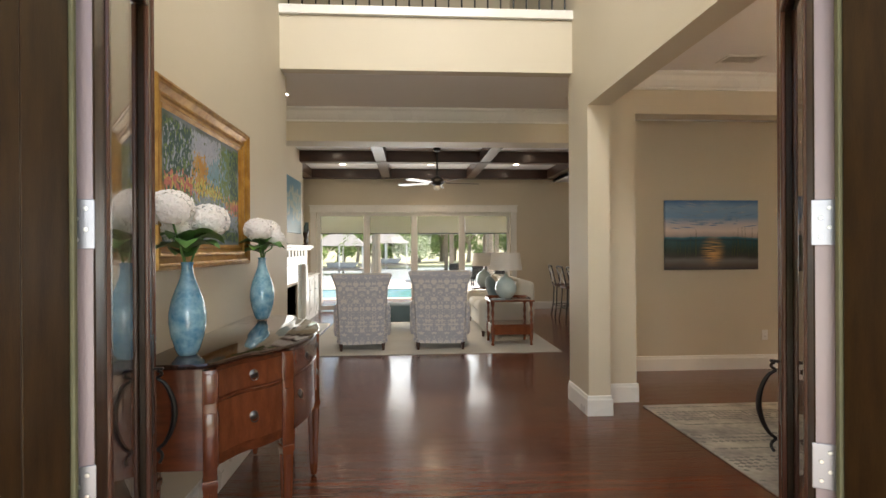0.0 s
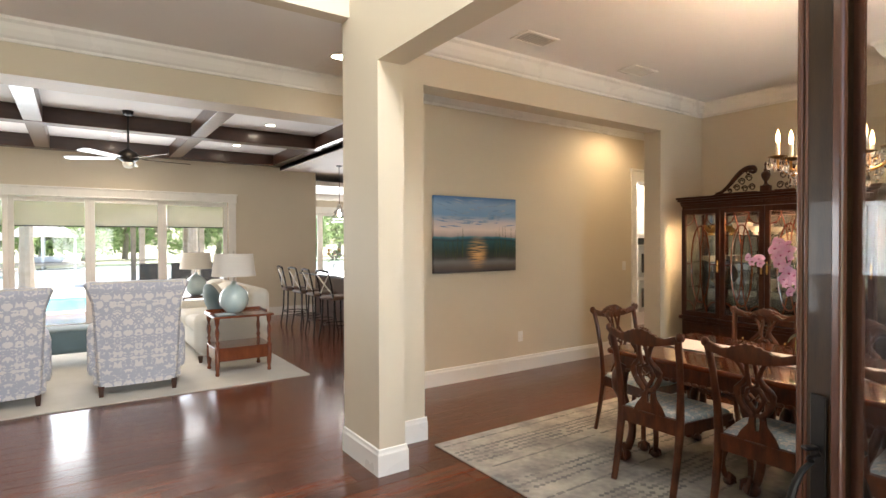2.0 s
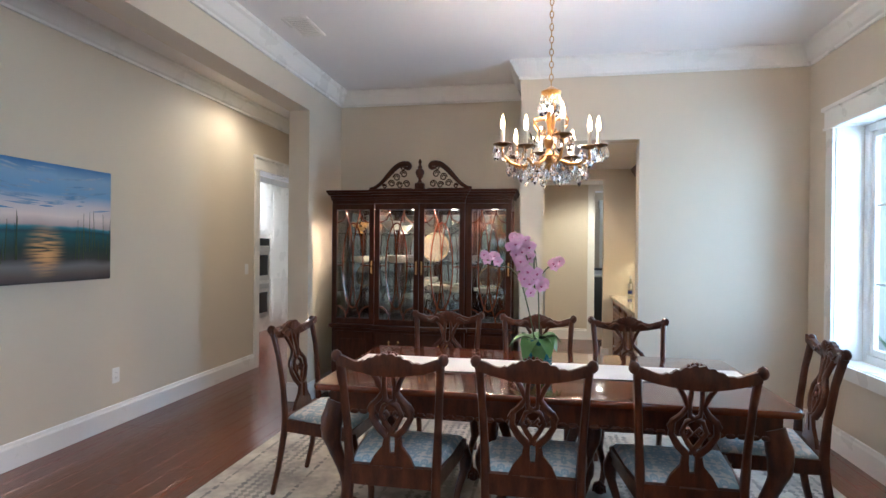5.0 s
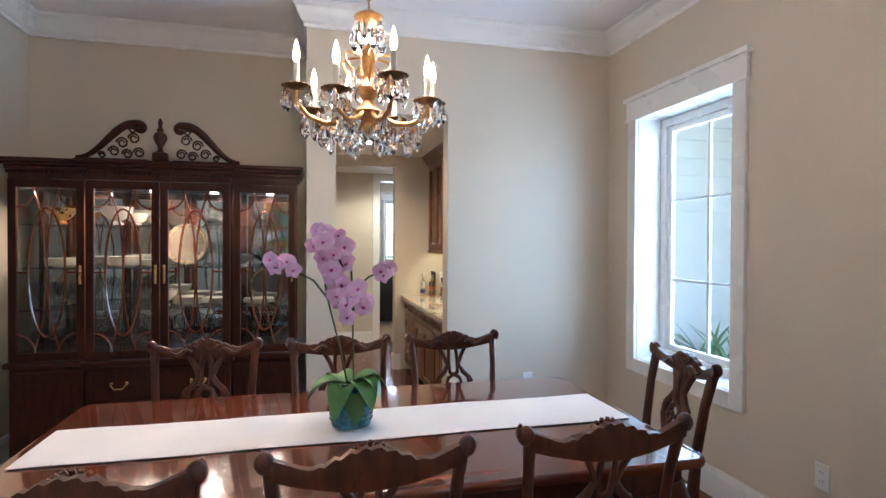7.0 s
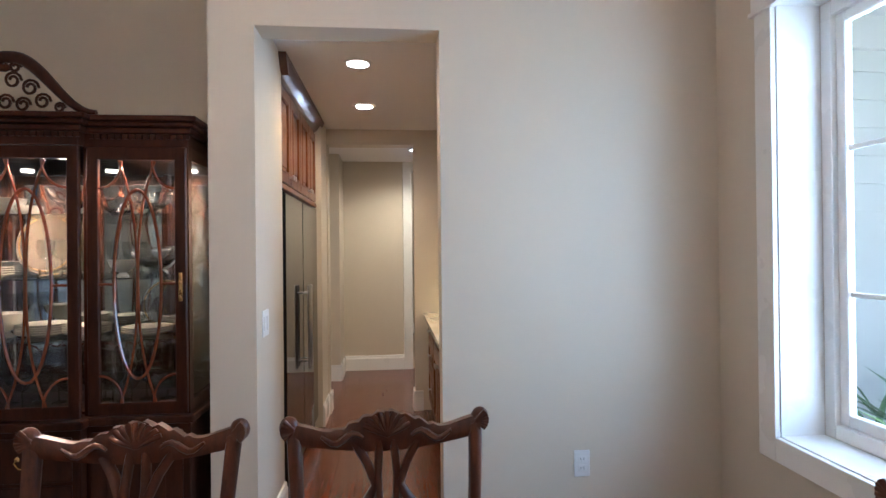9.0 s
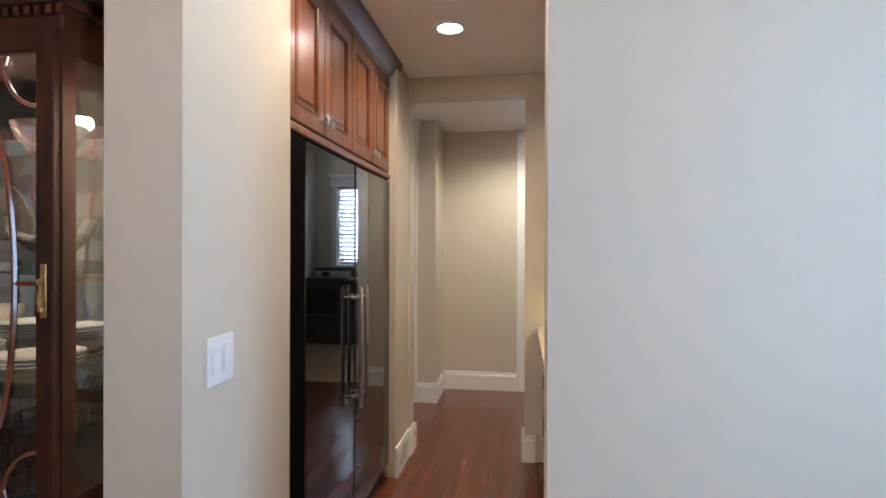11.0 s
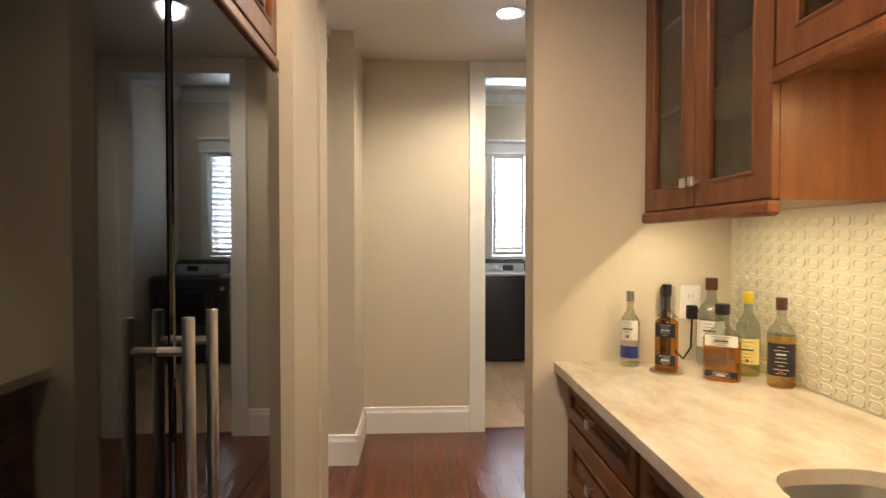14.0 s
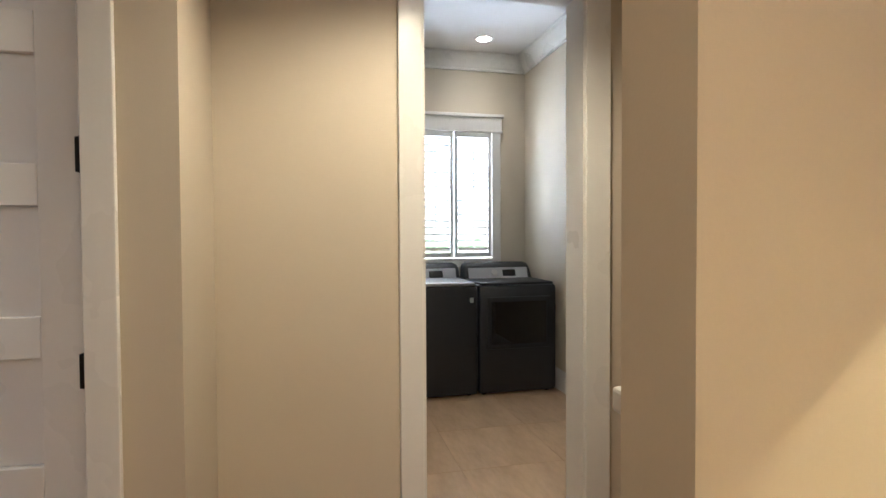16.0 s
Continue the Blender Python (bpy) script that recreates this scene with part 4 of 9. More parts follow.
def dining_chair():
    t = thing("dining_chair", "carved mahogany dining chair with pierced splat and blue-grey patterned seat", "chair", group="chairs round the dining table")
    W = M["chairwood"]
    # seat rails and cushion; front is +y
    rail = Shape()
    rail.prism([(-0.27, 0.225), (0.27, 0.225), (0.27, 0.20), (-0.27, 0.20)], "z", 0.37, 0.44)
    rail.prism([(-0.27, 0.225), (-0.245, 0.225), (-0.185, -0.215), (-0.21, -0.215)], "z", 0.37, 0.44)
    rail.prism([(0.27, 0.225), (0.245, 0.225), (0.185, -0.215), (0.21, -0.215)], "z", 0.37, 0.44)
    rail.prism([(-0.20, -0.235), (0.20, -0.235), (0.20, -0.205), (-0.20, -0.205)], "z", 0.365, 0.455)
    part("seat_rail", rail, W, t)
    rings = []
    for z, g in ((0.425, 0.0), (0.445, -0.006), (0.462, 0.008), (0.472, 0.035), (0.476, 0.10)):
        rings.append([(-0.245 + g, 0.215 - g, z), (0, 0.222 - g, z), (0.245 - g, 0.215 - g, z), (0.225 - g, 0.0, z), (0.188 - g, -0.20 + g, z), (0, -0.20 + g, z), (-0.188 + g, -0.20 + g, z), (-0.225 + g, 0.0, z)])
    part("seat", Shape().loft(rings), M["seatcloth"], t, "padded seat in blue-grey leaf cloth", 60)
    # back posts, raking back
    for s in (-1, 1):
        p = [(s * 0.198, -0.30, 0.0), (s * 0.198, -0.262, 0.16), (s * 0.199, -0.228, 0.36), (s * 0.200, -0.222, 0.46), (s * 0.207, -0.232, 0.62), (s * 0.217, -0.258, 0.80), (s * 0.226, -0.290, 0.935)]
        part("back_post", Shape().tube(p, [0.019, 0.021, 0.024, 0.024, 0.020, 0.019, 0.021], 8, 0.8), W, t, smooth=50)
        part("front_leg", cabriole(s * 0.245, 0.20, s * 0.7, 0.7, 0.40), W, t, smooth=60)
    # crest rail: serpentine, shell at the middle, scrolled ears
    crest, top, low = Shape(), [], []
    for k in range(41):
        u = -1 + k / 20
        x = u * 0.235
        c = abs(u)
        ztop = 0.945 + 0.026 * math.exp(-(u / 0.32) ** 2) - 0.016 * math.exp(-((c - 0.58) / 0.2) ** 2) + 0.016 * c ** 6 + 0.0045 * math.sin(k * 2.1) * (c < 0.6)
        zlow = 0.884 - 0.010 * math.cos(u * math.pi) + 0.018 * c ** 4
        yb = -0.292 - 0.022 * (1 - u * u)
        top.append((x, yb, ztop))
        low.append((x, yb, zlow))
    rings = []
    for (x, y, zt), (_, _, zl) in zip(top, low):
        zm = (zt + zl) / 2
        rings.append([(x, y + 0.016, zl), (x, y + 0.023, zm), (x, y + 0.012, zt), (x, y - 0.010, zt), (x, y - 0.016, zm), (x, y - 0.013, zl)])
    crest.loft(rings)
    part("crest_rail", crest, W, t, smooth=55)
    for s in (-1, 1):
        ear = Shape().ball((s * 0.238, -0.294, 0.948), 0.024, 0.021, 0.027, 10, 8)
        for k in range(6):
            a = -0.9 + k * 0.36
            ear.tube([(s * 0.225, -0.278, 0.945), (s * (0.235 + 0.022 * math.cos(a)), -0.272, 0.948 + 0.028 * math.sin(a))], [0.005, 0.0065], 6)
        part("scrolled_ear", ear, W, t, smooth=60)
    shell = Shape()
    for k in range(9):
        a = math.pi * (0.12 + 0.76 * k / 8)
        shell.tube([(0, -0.288, 0.915), (0.045 * math.cos(a), -0.284, 0.922 + 0.042 * math.sin(a)), (0.062 * math.cos(a), -0.288, 0.925 + 0.052 * math.sin(a))], [0.004, 0.008, 0.006], 6)
    for s in (-1, 1):
        shell.tube([(s * (0.06 + 0.10 * q), -0.276, 0.918 + 0.012 * math.sin(q * 7)) for q in np.linspace(0, 1, 9)], [0.004 + 0.005 * math.sin(math.pi * k / 8) for k in range(9)], 6)
    part("carved_shell", shell, W, t, smooth=60)
    # splat: solid foot, crossing ribbons and scrolls
    def bk(z):
        return -0.222 - 0.085 * max(0, (z - 0.46) / 0.45) ** 1.5

    def ribbon(sh, pts, r):
        sh.tube([(x, bk(z), z) for x, z in pts], r, 8, 0.75)
    sp = Shape()
    foot = [(-0.105, 0.452), (0.105, 0.452), (0.082, 0.50), (0.045, 0.545), (0.036, 0.60), (-0.036, 0.60), (-0.045, 0.545), (-0.082, 0.50)]
    for s in (-1, 1):
        half = [(s * abs(x) if abs(x) > 0 else 0, z) for x, z in foot if x * s > 0]
        half = sorted(half, key=lambda p: p[1])
        pts = [(s * 0.012, 0.452)] + half + [(s * 0.010, 0.60), (s * 0.013, 0.56), (s * 0.010, 0.52)]
        sp.prism(pts, "y", bk(0.5) - 0.009, bk(0.5) + 0.009)
    sp.prism([(-0.012, 0.452), (0.012, 0.452), (0.010, 0.515), (-0.010, 0.515)], "y", bk(0.5) - 0.009, bk(0.5) + 0.009)
    for s in (-1, 1):
        ribbon(sp, [(s * 0.020, 0.59), (s * 0.060, 0.63), (s * 0.088, 0.68), (s * 0.082, 0.735), (s * 0.050, 0.765), (s * 0.030, 0.80), (s * 0.050, 0.85), (s * 0.078, 0.895)], [0.018, 0.018, 0.016, 0.016, 0.016, 0.014, 0.014, 0.014])
        ribbon(sp, [(s * -0.012, 0.595), (s * 0.020, 0.64), (s * 0.048, 0.69), (s * 0.030, 0.735), (s * -0.020, 0.76), (s * -0.024, 0.82), (s * -0.018, 0.90)], 0.013)
        ribbon(sp, [(s * 0.048, 0.69), (s * 0.028, 0.668), (s * 0.010, 0.69), (s * 0.026, 0.708)], 0.011)
        ribbon(sp, [(s * 0.086, 0.69), (s * 0.098, 0.715), (s * 0.082, 0.745)], 0.011)
    part("splat", sp, W, t, "pierced carved splat", 55)
    part("stretcher", Shape().soft(-0.05, 0.05, -0.262, -0.240, 0.455, 0.462, 0.002), W, t)
    return t


M["chairwood"] = material("chair_mahogany", (0.115, 0.034, 0.013), 0.32, second=(0.036, 0.012, 0.006), scale=8, fine=70, stretch=(4, 4, 1), spec=0.35, coat=0.3, coat_rough=0.12, bump=0.03)
ch = dining_chair()
ch.matrix_basis = pose(3.015, 3.345, 0.012, 0, 0, -90)
RUG = 0.012
for x, y, r in ((3.035, 2.732, -90), (3.06, 2.09, -90), (3.965, 3.355, 90), (3.93, 2.72, 91), (3.945, 2.117, 93), (3.525, 3.90, 176), (3.535, 1.575, -8)):
    copy_thing(ch, pose(x, y, RUG, 0, 0, r))

tb = thing("dining_table", "long polished mahogany dining table with carved edge", "table")
top = Shape()
pts = []
for cx, cy, a0 in ((3.97, 3.74, 0), (2.99, 3.74, 90), (2.99, 1.67, 180), (3.97, 1.67, 270)):
    for k in range(7):
        a = radians(a0 + 15 * k)
        pts.append((cx, cy, math.cos(a), math.sin(a)))
rings = []
for z, r in ((0.738, 0.046), (0.742, 0.056), (0.755, 0.060), (0.764, 0.057), (0.769, 0.050), (0.770, 0.042)):
    rings.append([(cx + r * c, cy + r * s, z) for cx, cy, c, s in pts])
top.loft(rings)
part("tabletop", top, M["tabletop"] if "tabletop" in M else M.setdefault("tabletop", material("polished_tabletop", (0.16, 0.038, 0.012), 0.14, second=(0.080, 0.018, 0.007), scale=2.5, fine=50, stretch=(7, 0.8, 4), spec=0.3, coat=0.7, coat_rough=0.04, bump=0.01)), tb, "glossy reddish mahogany top", 40)
ap = Shape()
for a, b, c, e in ((2.98, 3.005, 1.69, 3.72), (3.955, 3.98, 1.69, 3.72), (3.005, 3.955, 1.69, 1.715), (3.005, 3.955, 3.695, 3.72)):
    ap.soft(a, b, c, e, 0.635, 0.737, 0.004)
part("apron", ap, M["chairwood"], tb)
for x in (2.977, 3.983):
    gd = Shape()
    for k in range(43):
        gd.ball((x, 1.71 + k * 0.047, 0.640), 0.011, 0.0245, 0.012, 6, 4)
    part("gadroon_moulding", gd, M["chairwood"], tb, "carved beaded moulding", 60)
for x, y in ((3.02, 1.73), (3.94, 1.73), (3.02, 3.68), (3.94, 3.68)):
    part("leg", cabriole(x, y, 0.7 if x > 3.4 else -0.7, 0.7 if y > 2.7 else -0.7, 0.66, 1.55).moved(Matrix.Translation((0, 0, RUG))), M["chairwood"], tb, smooth=60)
for y in (2.50, 2.92):
    for x in (3.18, 3.72):
        part("leg", cabriole(x, y, 0.0, 0.9 if y > 2.7 else -0.9, 0.66, 1.5).moved(Matrix.Translation((0, 0, RUG))), M["chairwood"], tb, smooth=60)

vs, fs = [], []
prof = [(y, 0.7735 + 0.0006 * math.sin(y * 23)) for y in np.linspace(1.648, 3.755, 30)]
for y, z in prof:
    wv = 0.004 * math.sin(y * 9)
    for x, dz in ((3.335 + wv, 0.0), (3.335 + wv, 0.0025), (3.675 + wv, 0.0025), (3.675 + wv, 0.0)):
        vs.append((x, y, z + dz))
for j in range(len(prof) - 1):
    for i in range(4):
        fs.append((4 * j + i, 4 * j + (i + 1) % 4, 4 * j + 4 + (i + 1) % 4, 4 * j + 4 + i))
rt = thing("table_runner", "plain white linen runner laid along the dining table", "table runner")
part("cloth", Shape().add(vs, fs + [(3, 2, 1, 0), tuple(len(vs) - 4 + i for i in range(4))]), M["linen"], rt)

# rug
rg = thing("dining_rug", "worn beige and grey rug with rows of faded figures", "rug")
M["dinrug"] = material("faded_rug", (0.50, 0.46, 0.39), 0.95, second=(0.20, 0.19, 0.18), scale=3.2, fine=22, mix=0.45, bump=0.25)
part("rug_body", Shape().soft(2.11, 4.85, 0.95, 4.67, 0.0, 0.011, 0.004), M["dinrug"], rg)
fig = Shape()
rnd = random.Random(9)
for y in (4.58, 4.12, 3.60, 3.08, 1.40, 1.02):
    for k in range(136):
        if rnd.random() < 0.84:
            x = 2.13 + k * 0.02
            w = rnd.uniform(0.006, 0.014)
            fig.add([(x, y - w, 0.0117), (x + 0.019, y - w, 0.0117), (x + 0.019, y + w, 0.0117), (x, y + w, 0.0117)], [(0, 1, 2, 3)])
for by, rows, gap in ((4.36, 5, 0.050), (3.86, 3, 0.07), (3.36, 5, 0.050), (2.8, 4, 0.05), (2.2, 5, 0.05), (1.6, 3, 0.07), (1.2, 5, 0.05)):
    for k in range(58):
        x = 2.15 + k * 0.046
        for j in range(rows):
            if rnd.random() < 0.88:
                y = by - 0.12 + j * gap + rnd.uniform(-0.005, 0.005)
                q = rnd.uniform(0.021, 0.031)
                fig.add([(x - q, y, 0.0118), (x, y - q * 0.8, 0.0118), (x + q, y, 0.0118), (x, y + q * 0.8, 0.0118)], [(0, 1, 2, 3)])
part("woven_figures", fig, M["rugdark"] if "rugdark" in M else M.setdefault("rugdark", material("rug_figure", (0.14, 0.14, 0.14), 0.95, second=(0.26, 0.245, 0.22), scale=5, fine=40, mix=0.4, bump=0.25)), rg)["kind"] = "stuff"

# china cabinet, front towards -x
HBM = Matrix.Translation((0.0852, 0.1698, 0)) @ Matrix.Diagonal((0.94, 0.94, 0.985, 1))
hb = thing("china_cabinet", "dark mahogany breakfront china cabinet with glazed doors and swan-neck pediment", "cabinet", HBM)
D = M["hutch"] = material("hutch_mahogany", (0.052, 0.015, 0.006), 0.38, second=(0.018, 0.006, 0.003), scale=6, fine=60, stretch=(5, 5, 1), spec=0.2, coat=0.10, coat_rough=0.10, bump=0.03)
Y0, Y1, C0, C1, FX, CX = 2.97, 4.735, 3.405, 4.285, 5.45, 5.40
lo = Shape().soft(FX, 5.90, Y0, Y1, 0.07, 0.70, 0.004).soft(CX, FX + 0.01, C0, C1, 0.07, 0.70, 0.004)
lo.soft(FX - 0.02, 5.90, Y0 - 0.02, Y1 + 0.02, 0, 0.09, 0.008).soft(CX - 0.02, FX, C0 - 0.02, C1 + 0.02, 0, 0.09, 0.008)
lo.soft(FX - 0.03, 5.90, Y0 - 0.025, Y1 + 0.025, 0.70, 0.735, 0.008).soft(CX - 0.03, FX, C0 - 0.025, C1 + 0.025, 0.70, 0.735, 0.008)
part("base_cabinet", lo, D, hb)
M["brasspull"] = M["brass"]
for y0, y1 in ((Y0 + 0.03, C0 - 0.02), (C1 + 0.02, Y1 - 0.03)):
    dr = part("door", Shape().soft(FX - 0.012, FX, y0, y1, 0.12, 0.67, 0.004).soft(FX - 0.02, FX - 0.010, y0 + 0.07, y1 - 0.07, 0.19, 0.60, 0.008), D, hb)
for z0, z1 in ((0.12, 0.29), (0.305, 0.475), (0.49, 0.67)):
    dr = part("drawer", Shape().soft(CX - 0.012, CX, C0 + 0.03, C1 - 0.03, z0, z1, 0.005), D, hb)
    for y in (C0 + 0.20, C1 - 0.20):
        pl = Shape().tube([(CX - 0.012, y - 0.045, (z0 + z1) / 2 + 0.01), (CX - 0.03, y - 0.045, (z0 + z1) / 2), (CX - 0.034, y - 0.025, (z0 + z1) / 2 - 0.022), (CX - 0.034, y + 0.025, (z0 + z1) / 2 - 0.022), (CX - 0.03, y + 0.045, (z0 + z1) / 2), (CX - 0.012, y + 0.045, (z0 + z1) / 2 + 0.01)], 0.004, 8)
        for q in (-0.045, 0.045):
            pl.ball((CX - 0.014, y + q, (z0 + z1) / 2 + 0.01), 0.006, 0.011, 0.011, 8, 6)
        part("pull", pl, M["brass"], dr, "brass bail pull", 50)
# upper case: back, posts, top
part("back_panel", Shape().box(5.885, 5.90, Y0, Y1, 0.735, 1.86), M["mirror"], hb, "mirrored back panel")
for y in (Y0, Y1 - 0.03):
    sf = Shape().ring(FX, 5.885, 0.735, 1.86, 0.05, y, y + 0.03, 0.003, 0.04)
    part("side_frame", sf, D, hb)
for y in (C0 - 0.012, C1 - 0.012, (C0 + C1) / 2 - 0.012):
    part("case_post", Shape().soft(FX + 0.005, FX + 0.04, y, y + 0.024, 0.735, 1.86, 0.003), D, hb)
for y in (Y0 + 0.012, Y1 - 0.016):
    part("side_glass", Shape().box(FX + 0.04, 5.85, y, y + 0.004, 0.79, 1.81), M["cabglass"], hb)
co = Shape()
for x0, y0, y1 in ((FX, Y0, Y1), (CX, C0, C1)):
    co.soft(x0, 5.90, y0, y1, 1.86, 1.925, 0.003).soft(x0 - 0.018, 5.90, y0 - 0.018, y1 + 0.018, 1.915, 1.94, 0.006).soft(x0 - 0.04, 5.90, y0 - 0.038, y1 + 0.038, 1.94, 1.962, 0.008).soft(x0 - 0.052, 5.90, y0 - 0.05, y1 + 0.05, 1.962, 1.985, 0.006)
for k in range(62):
    y = Y0 - 0.01 + k * 0.029
    x = CX if C0 - 0.02 < y < C1 + 0.02 else FX
    co.box(x - 0.012, x, y, y + 0.016, 1.892, 1.912)
part("cornice", co, D, hb, "moulded dentil cornice")
# swan-neck pediment with scrolled fretwork and urn finial
pc = (C0 + C1) / 2 + 0.005
for s in (-1, 1):
    path = []
    for k in range(24):
        u = k / 23
        path.append((5.44, pc + s * (0.50 - 0.37 * u), 2.0 + 0.225 * (0.5 - 0.5 * math.cos(math.pi * min(1, u * 1.08))) ** 1.1))
    for k in range(1, 9):
        a = k * 0.5
        path.append((5.44, pc + s * (0.13 - 0.035 * math.sin(a) * (1 - k * 0.05)), 2.225 - 0.032 * (1 - math.cos(a)) * (1 - k * 0.05)))
    rs = [0.012 + 0.014 * min(1, k / 14) for k in range(24)] + [0.026 - 0.0015 * k for k in range(1, 9)]
    pd = part("swan_neck", Shape().tube(path, rs, 8), D, hb, smooth=50)
    fw = Shape()
    for cy, cz, r in ((0.16, 2.13, 0.036), (0.23, 2.10, 0.036), (0.20, 2.03, 0.032), (0.28, 2.045, 0.034), (0.13, 2.04, 0.034), (0.35, 2.02, 0.022), (0.17, 2.185, 0.024)):
        fw.tube([(5.44, pc + s * (cy + r * (1 - j / 26) * math.cos(j * 0.55)), cz + r * (1 - j / 26) * math.sin(j * 0.55)) for j in range(18)], 0.006, 6)
    fw.soft(5.43, 5.45, *sorted((pc + s * 0.08, pc + s * 0.48)), 1.985, 2.0, 0.002)
    part("fretwork", fw, D, pd, "pierced scroll fretwork", 50)
part("finial", Shape().soft(5.41, 5.47, pc - 0.045, pc + 0.045, 1.985, 2.045, 0.006).lathe([(0.035, 2.045), (0.018, 2.06), (0.014, 2.08), (0.030, 2.105), (0.044, 2.14), (0.038, 2.165), (0.018, 2.18), (0.024, 2.19), (0.014, 2.205), (0.012, 2.225), (0.017, 2.238), (0.010, 2.255), (0.002, 2.268)], 16, (5.44, pc, 0)), D, hb, "turned urn finial", 50)
for z in (1.045, 1.31, 1.585):
    part("glass_shelf", Shape().box(FX + 0.045, 5.875, Y0 + 0.035, Y1 - 0.035, z - 0.008, z), M["cabglass"], hb, "glass shelf")
part("bottom_board", Shape().box(FX + 0.042, 5.884, Y0 + 0.031, Y1 - 0.031, 0.735, 0.745), D, hb)
for y0, y1, x in ((Y0 + 0.005, C0 - 0.015, FX), (C0 + 0.002, 3.842, CX + 0.02), (3.848, C1 - 0.002, CX + 0.02), (C1 + 0.015, Y1 - 0.005, FX)):
    st = 0.048
    fr = Shape().ring(-y1, -y0, 0.74, 1.857, 0.052, 0.0, -0.02, 0.003, st).moved(pose(x, 0, 0, 0, 0, -90) @ Matrix.Scale(1, 4))
    dr = part("glazed_door", fr, D, hb)
    part("pane", Shape().box(x - 0.010, x - 0.007, y0 + st, y1 - st, 0.79, 1.80), M["cabglass"], dr)
    cy, hw = (y0 + y1) / 2, (y1 - y0) / 2 - st
    mu, xx = Shape(), x - 0.014
    mu.tube([(xx, cy + hw * 0.62 * math.cos(a), 1.285 + 0.395 * math.sin(a)) for a in np.linspace(0, 2 * math.pi, 40, endpoint=False)], 0.007, 6, closed=True)
    for s in (-1, 1):
        mu.tube([(xx, cy + s * hw * (0.012 + 0.46 * abs(u) ** 2.6), 1.295 + 0.505 * u) for u in np.linspace(-1, 1, 25)], 0.0055, 6)
        mu.tube([(xx, cy + s * hw * 0.62, 1.285), (xx, cy + s * hw, 1.285)], 0.0055, 6)
        for v, zc in ((1, 1.80), (-1, 0.79)):
            mu.tube([(xx, cy + s * hw * (1 - 0.60 * math.sin(a)), zc - v * 0.115 * math.cos(a)) for a in np.linspace(0, math.pi / 2, 10)], 0.0055, 6)
    # redder wood than the case: the cabinet lamps' glow put into the colour
    part("tracery", mu, M["mahogany"], dr, "curved oval glazing bars", 50)
    ky = y0 + 0.024 if y0 in (Y0 + 0.005, 3.848) or y0 > 4.2 else y1 - 0.024
    part("drop_handle", Shape().soft(x - 0.024, x - 0.02, ky - 0.008, ky + 0.008, 1.21, 1.33, 0.003).ball((x - 0.03, ky, 1.29), 0.008, 0.008, 0.008, 8, 6).tube([(x - 0.03, ky, 1.29), (x - 0.034, ky, 1.25), (x - 0.03, ky, 1.225)], [0.003, 0.005, 0.006], 6), M["brass"], dr, "brass drop handle", 50)
cl = part("cabinet_light", Shape().lathe([(0.03, -0.012), (0.03, 0)], 16, (5.66, 3.19, 1.858)), M["warmlens"] if "warmlens" in M else M.setdefault("warmlens", material("warm_lens", (1, 0.8, 0.6), 0.5, emit=WARM, strength=5, bump=0)), hb, "small warm cabinet lamp")
for y in (3.19, 3.62, 4.06, 4.51):
    if y != 3.19:
        part("cabinet_light", Shape().lathe([(0.03, -0.012), (0.03, 0)], 16, (5.66, y, 1.858)), M["warmlens"], hb, "small warm cabinet lamp")
    spot("china_cabinet_light", HBM @ Vector((5.54, y, 1.838)), 36 if y < 4.4 else 14, (1.0, 0.62, 0.38), 165, 0.03)

# what stands in the cabinet
M["stoneware"] = material("cream_stoneware", (0.20, 0.165, 0.12), 0.35, second=(0.12, 0.085, 0.06), scale=9, fine=40, bump=0.02, coat=0.3)
rnd = random.Random(21)


def stemware():
    t = thing("wine_glass", "clear stemmed wine glass in the china cabinet", "glass", group="glasses in the china cabinet")
    part("bowl", Shape().lathe([(0.004, 0.075), (0.020, 0.085), (0.030, 0.105), (0.033, 0.135), (0.029, 0.165), (0.0275, 0.1648)], 14), M["cabcrystal"], t, smooth=60)
    part("foot", Shape().lathe([(0.030, 0), (0.028, 0.003), (0.006, 0.008), (0.0035, 0.02), (0.0035, 0.07), (0.006, 0.076)], 14), M["cabcrystal"], t, smooth=60)
    return t


M["cabcrystal"] = glass("thin_crystal", (1, 1, 1), 0.03, 0.9, 0.10)
g0 = stemware()
g0.matrix_basis = Matrix.Translation(HBM @ Vector((5.56, 3.07, 0.745)))
k = 0
for zb, ys, xs_ in ((0.745, np.arange(3.16, 4.66, 0.098), (5.56, 5.68)), (1.045, [4.36, 4.45, 4.54, 4.62, 3.95, 4.03, 4.11], (5.58, 5.70)), (1.31, [3.50, 3.58, 3.66], (5.58,))):
    for y in ys:
        for x in xs_:
            copy_thing(g0, Matrix.Translation(HBM @ Vector((x + rnd.uniform(-0.012, 0.012), y + rnd.uniform(-0.012, 0.012), zb))))


def plate_stack(x, y, z, n, r):
    t = thing("plate_stack", "stack of cream china plates in the cabinet", "plates", HBM, "stacks of plates")
    for i in range(n):
        part("plate", Shape().lathe([(r * 0.55, 0), (r * 0.6, 0.004), (r, 0.016), (r, 0.019), (r * 0.6, 0.008), (0.002, 0.006)], 24, (x, y, z + i * 0.010)), M["porcelain"], t, smooth=50)


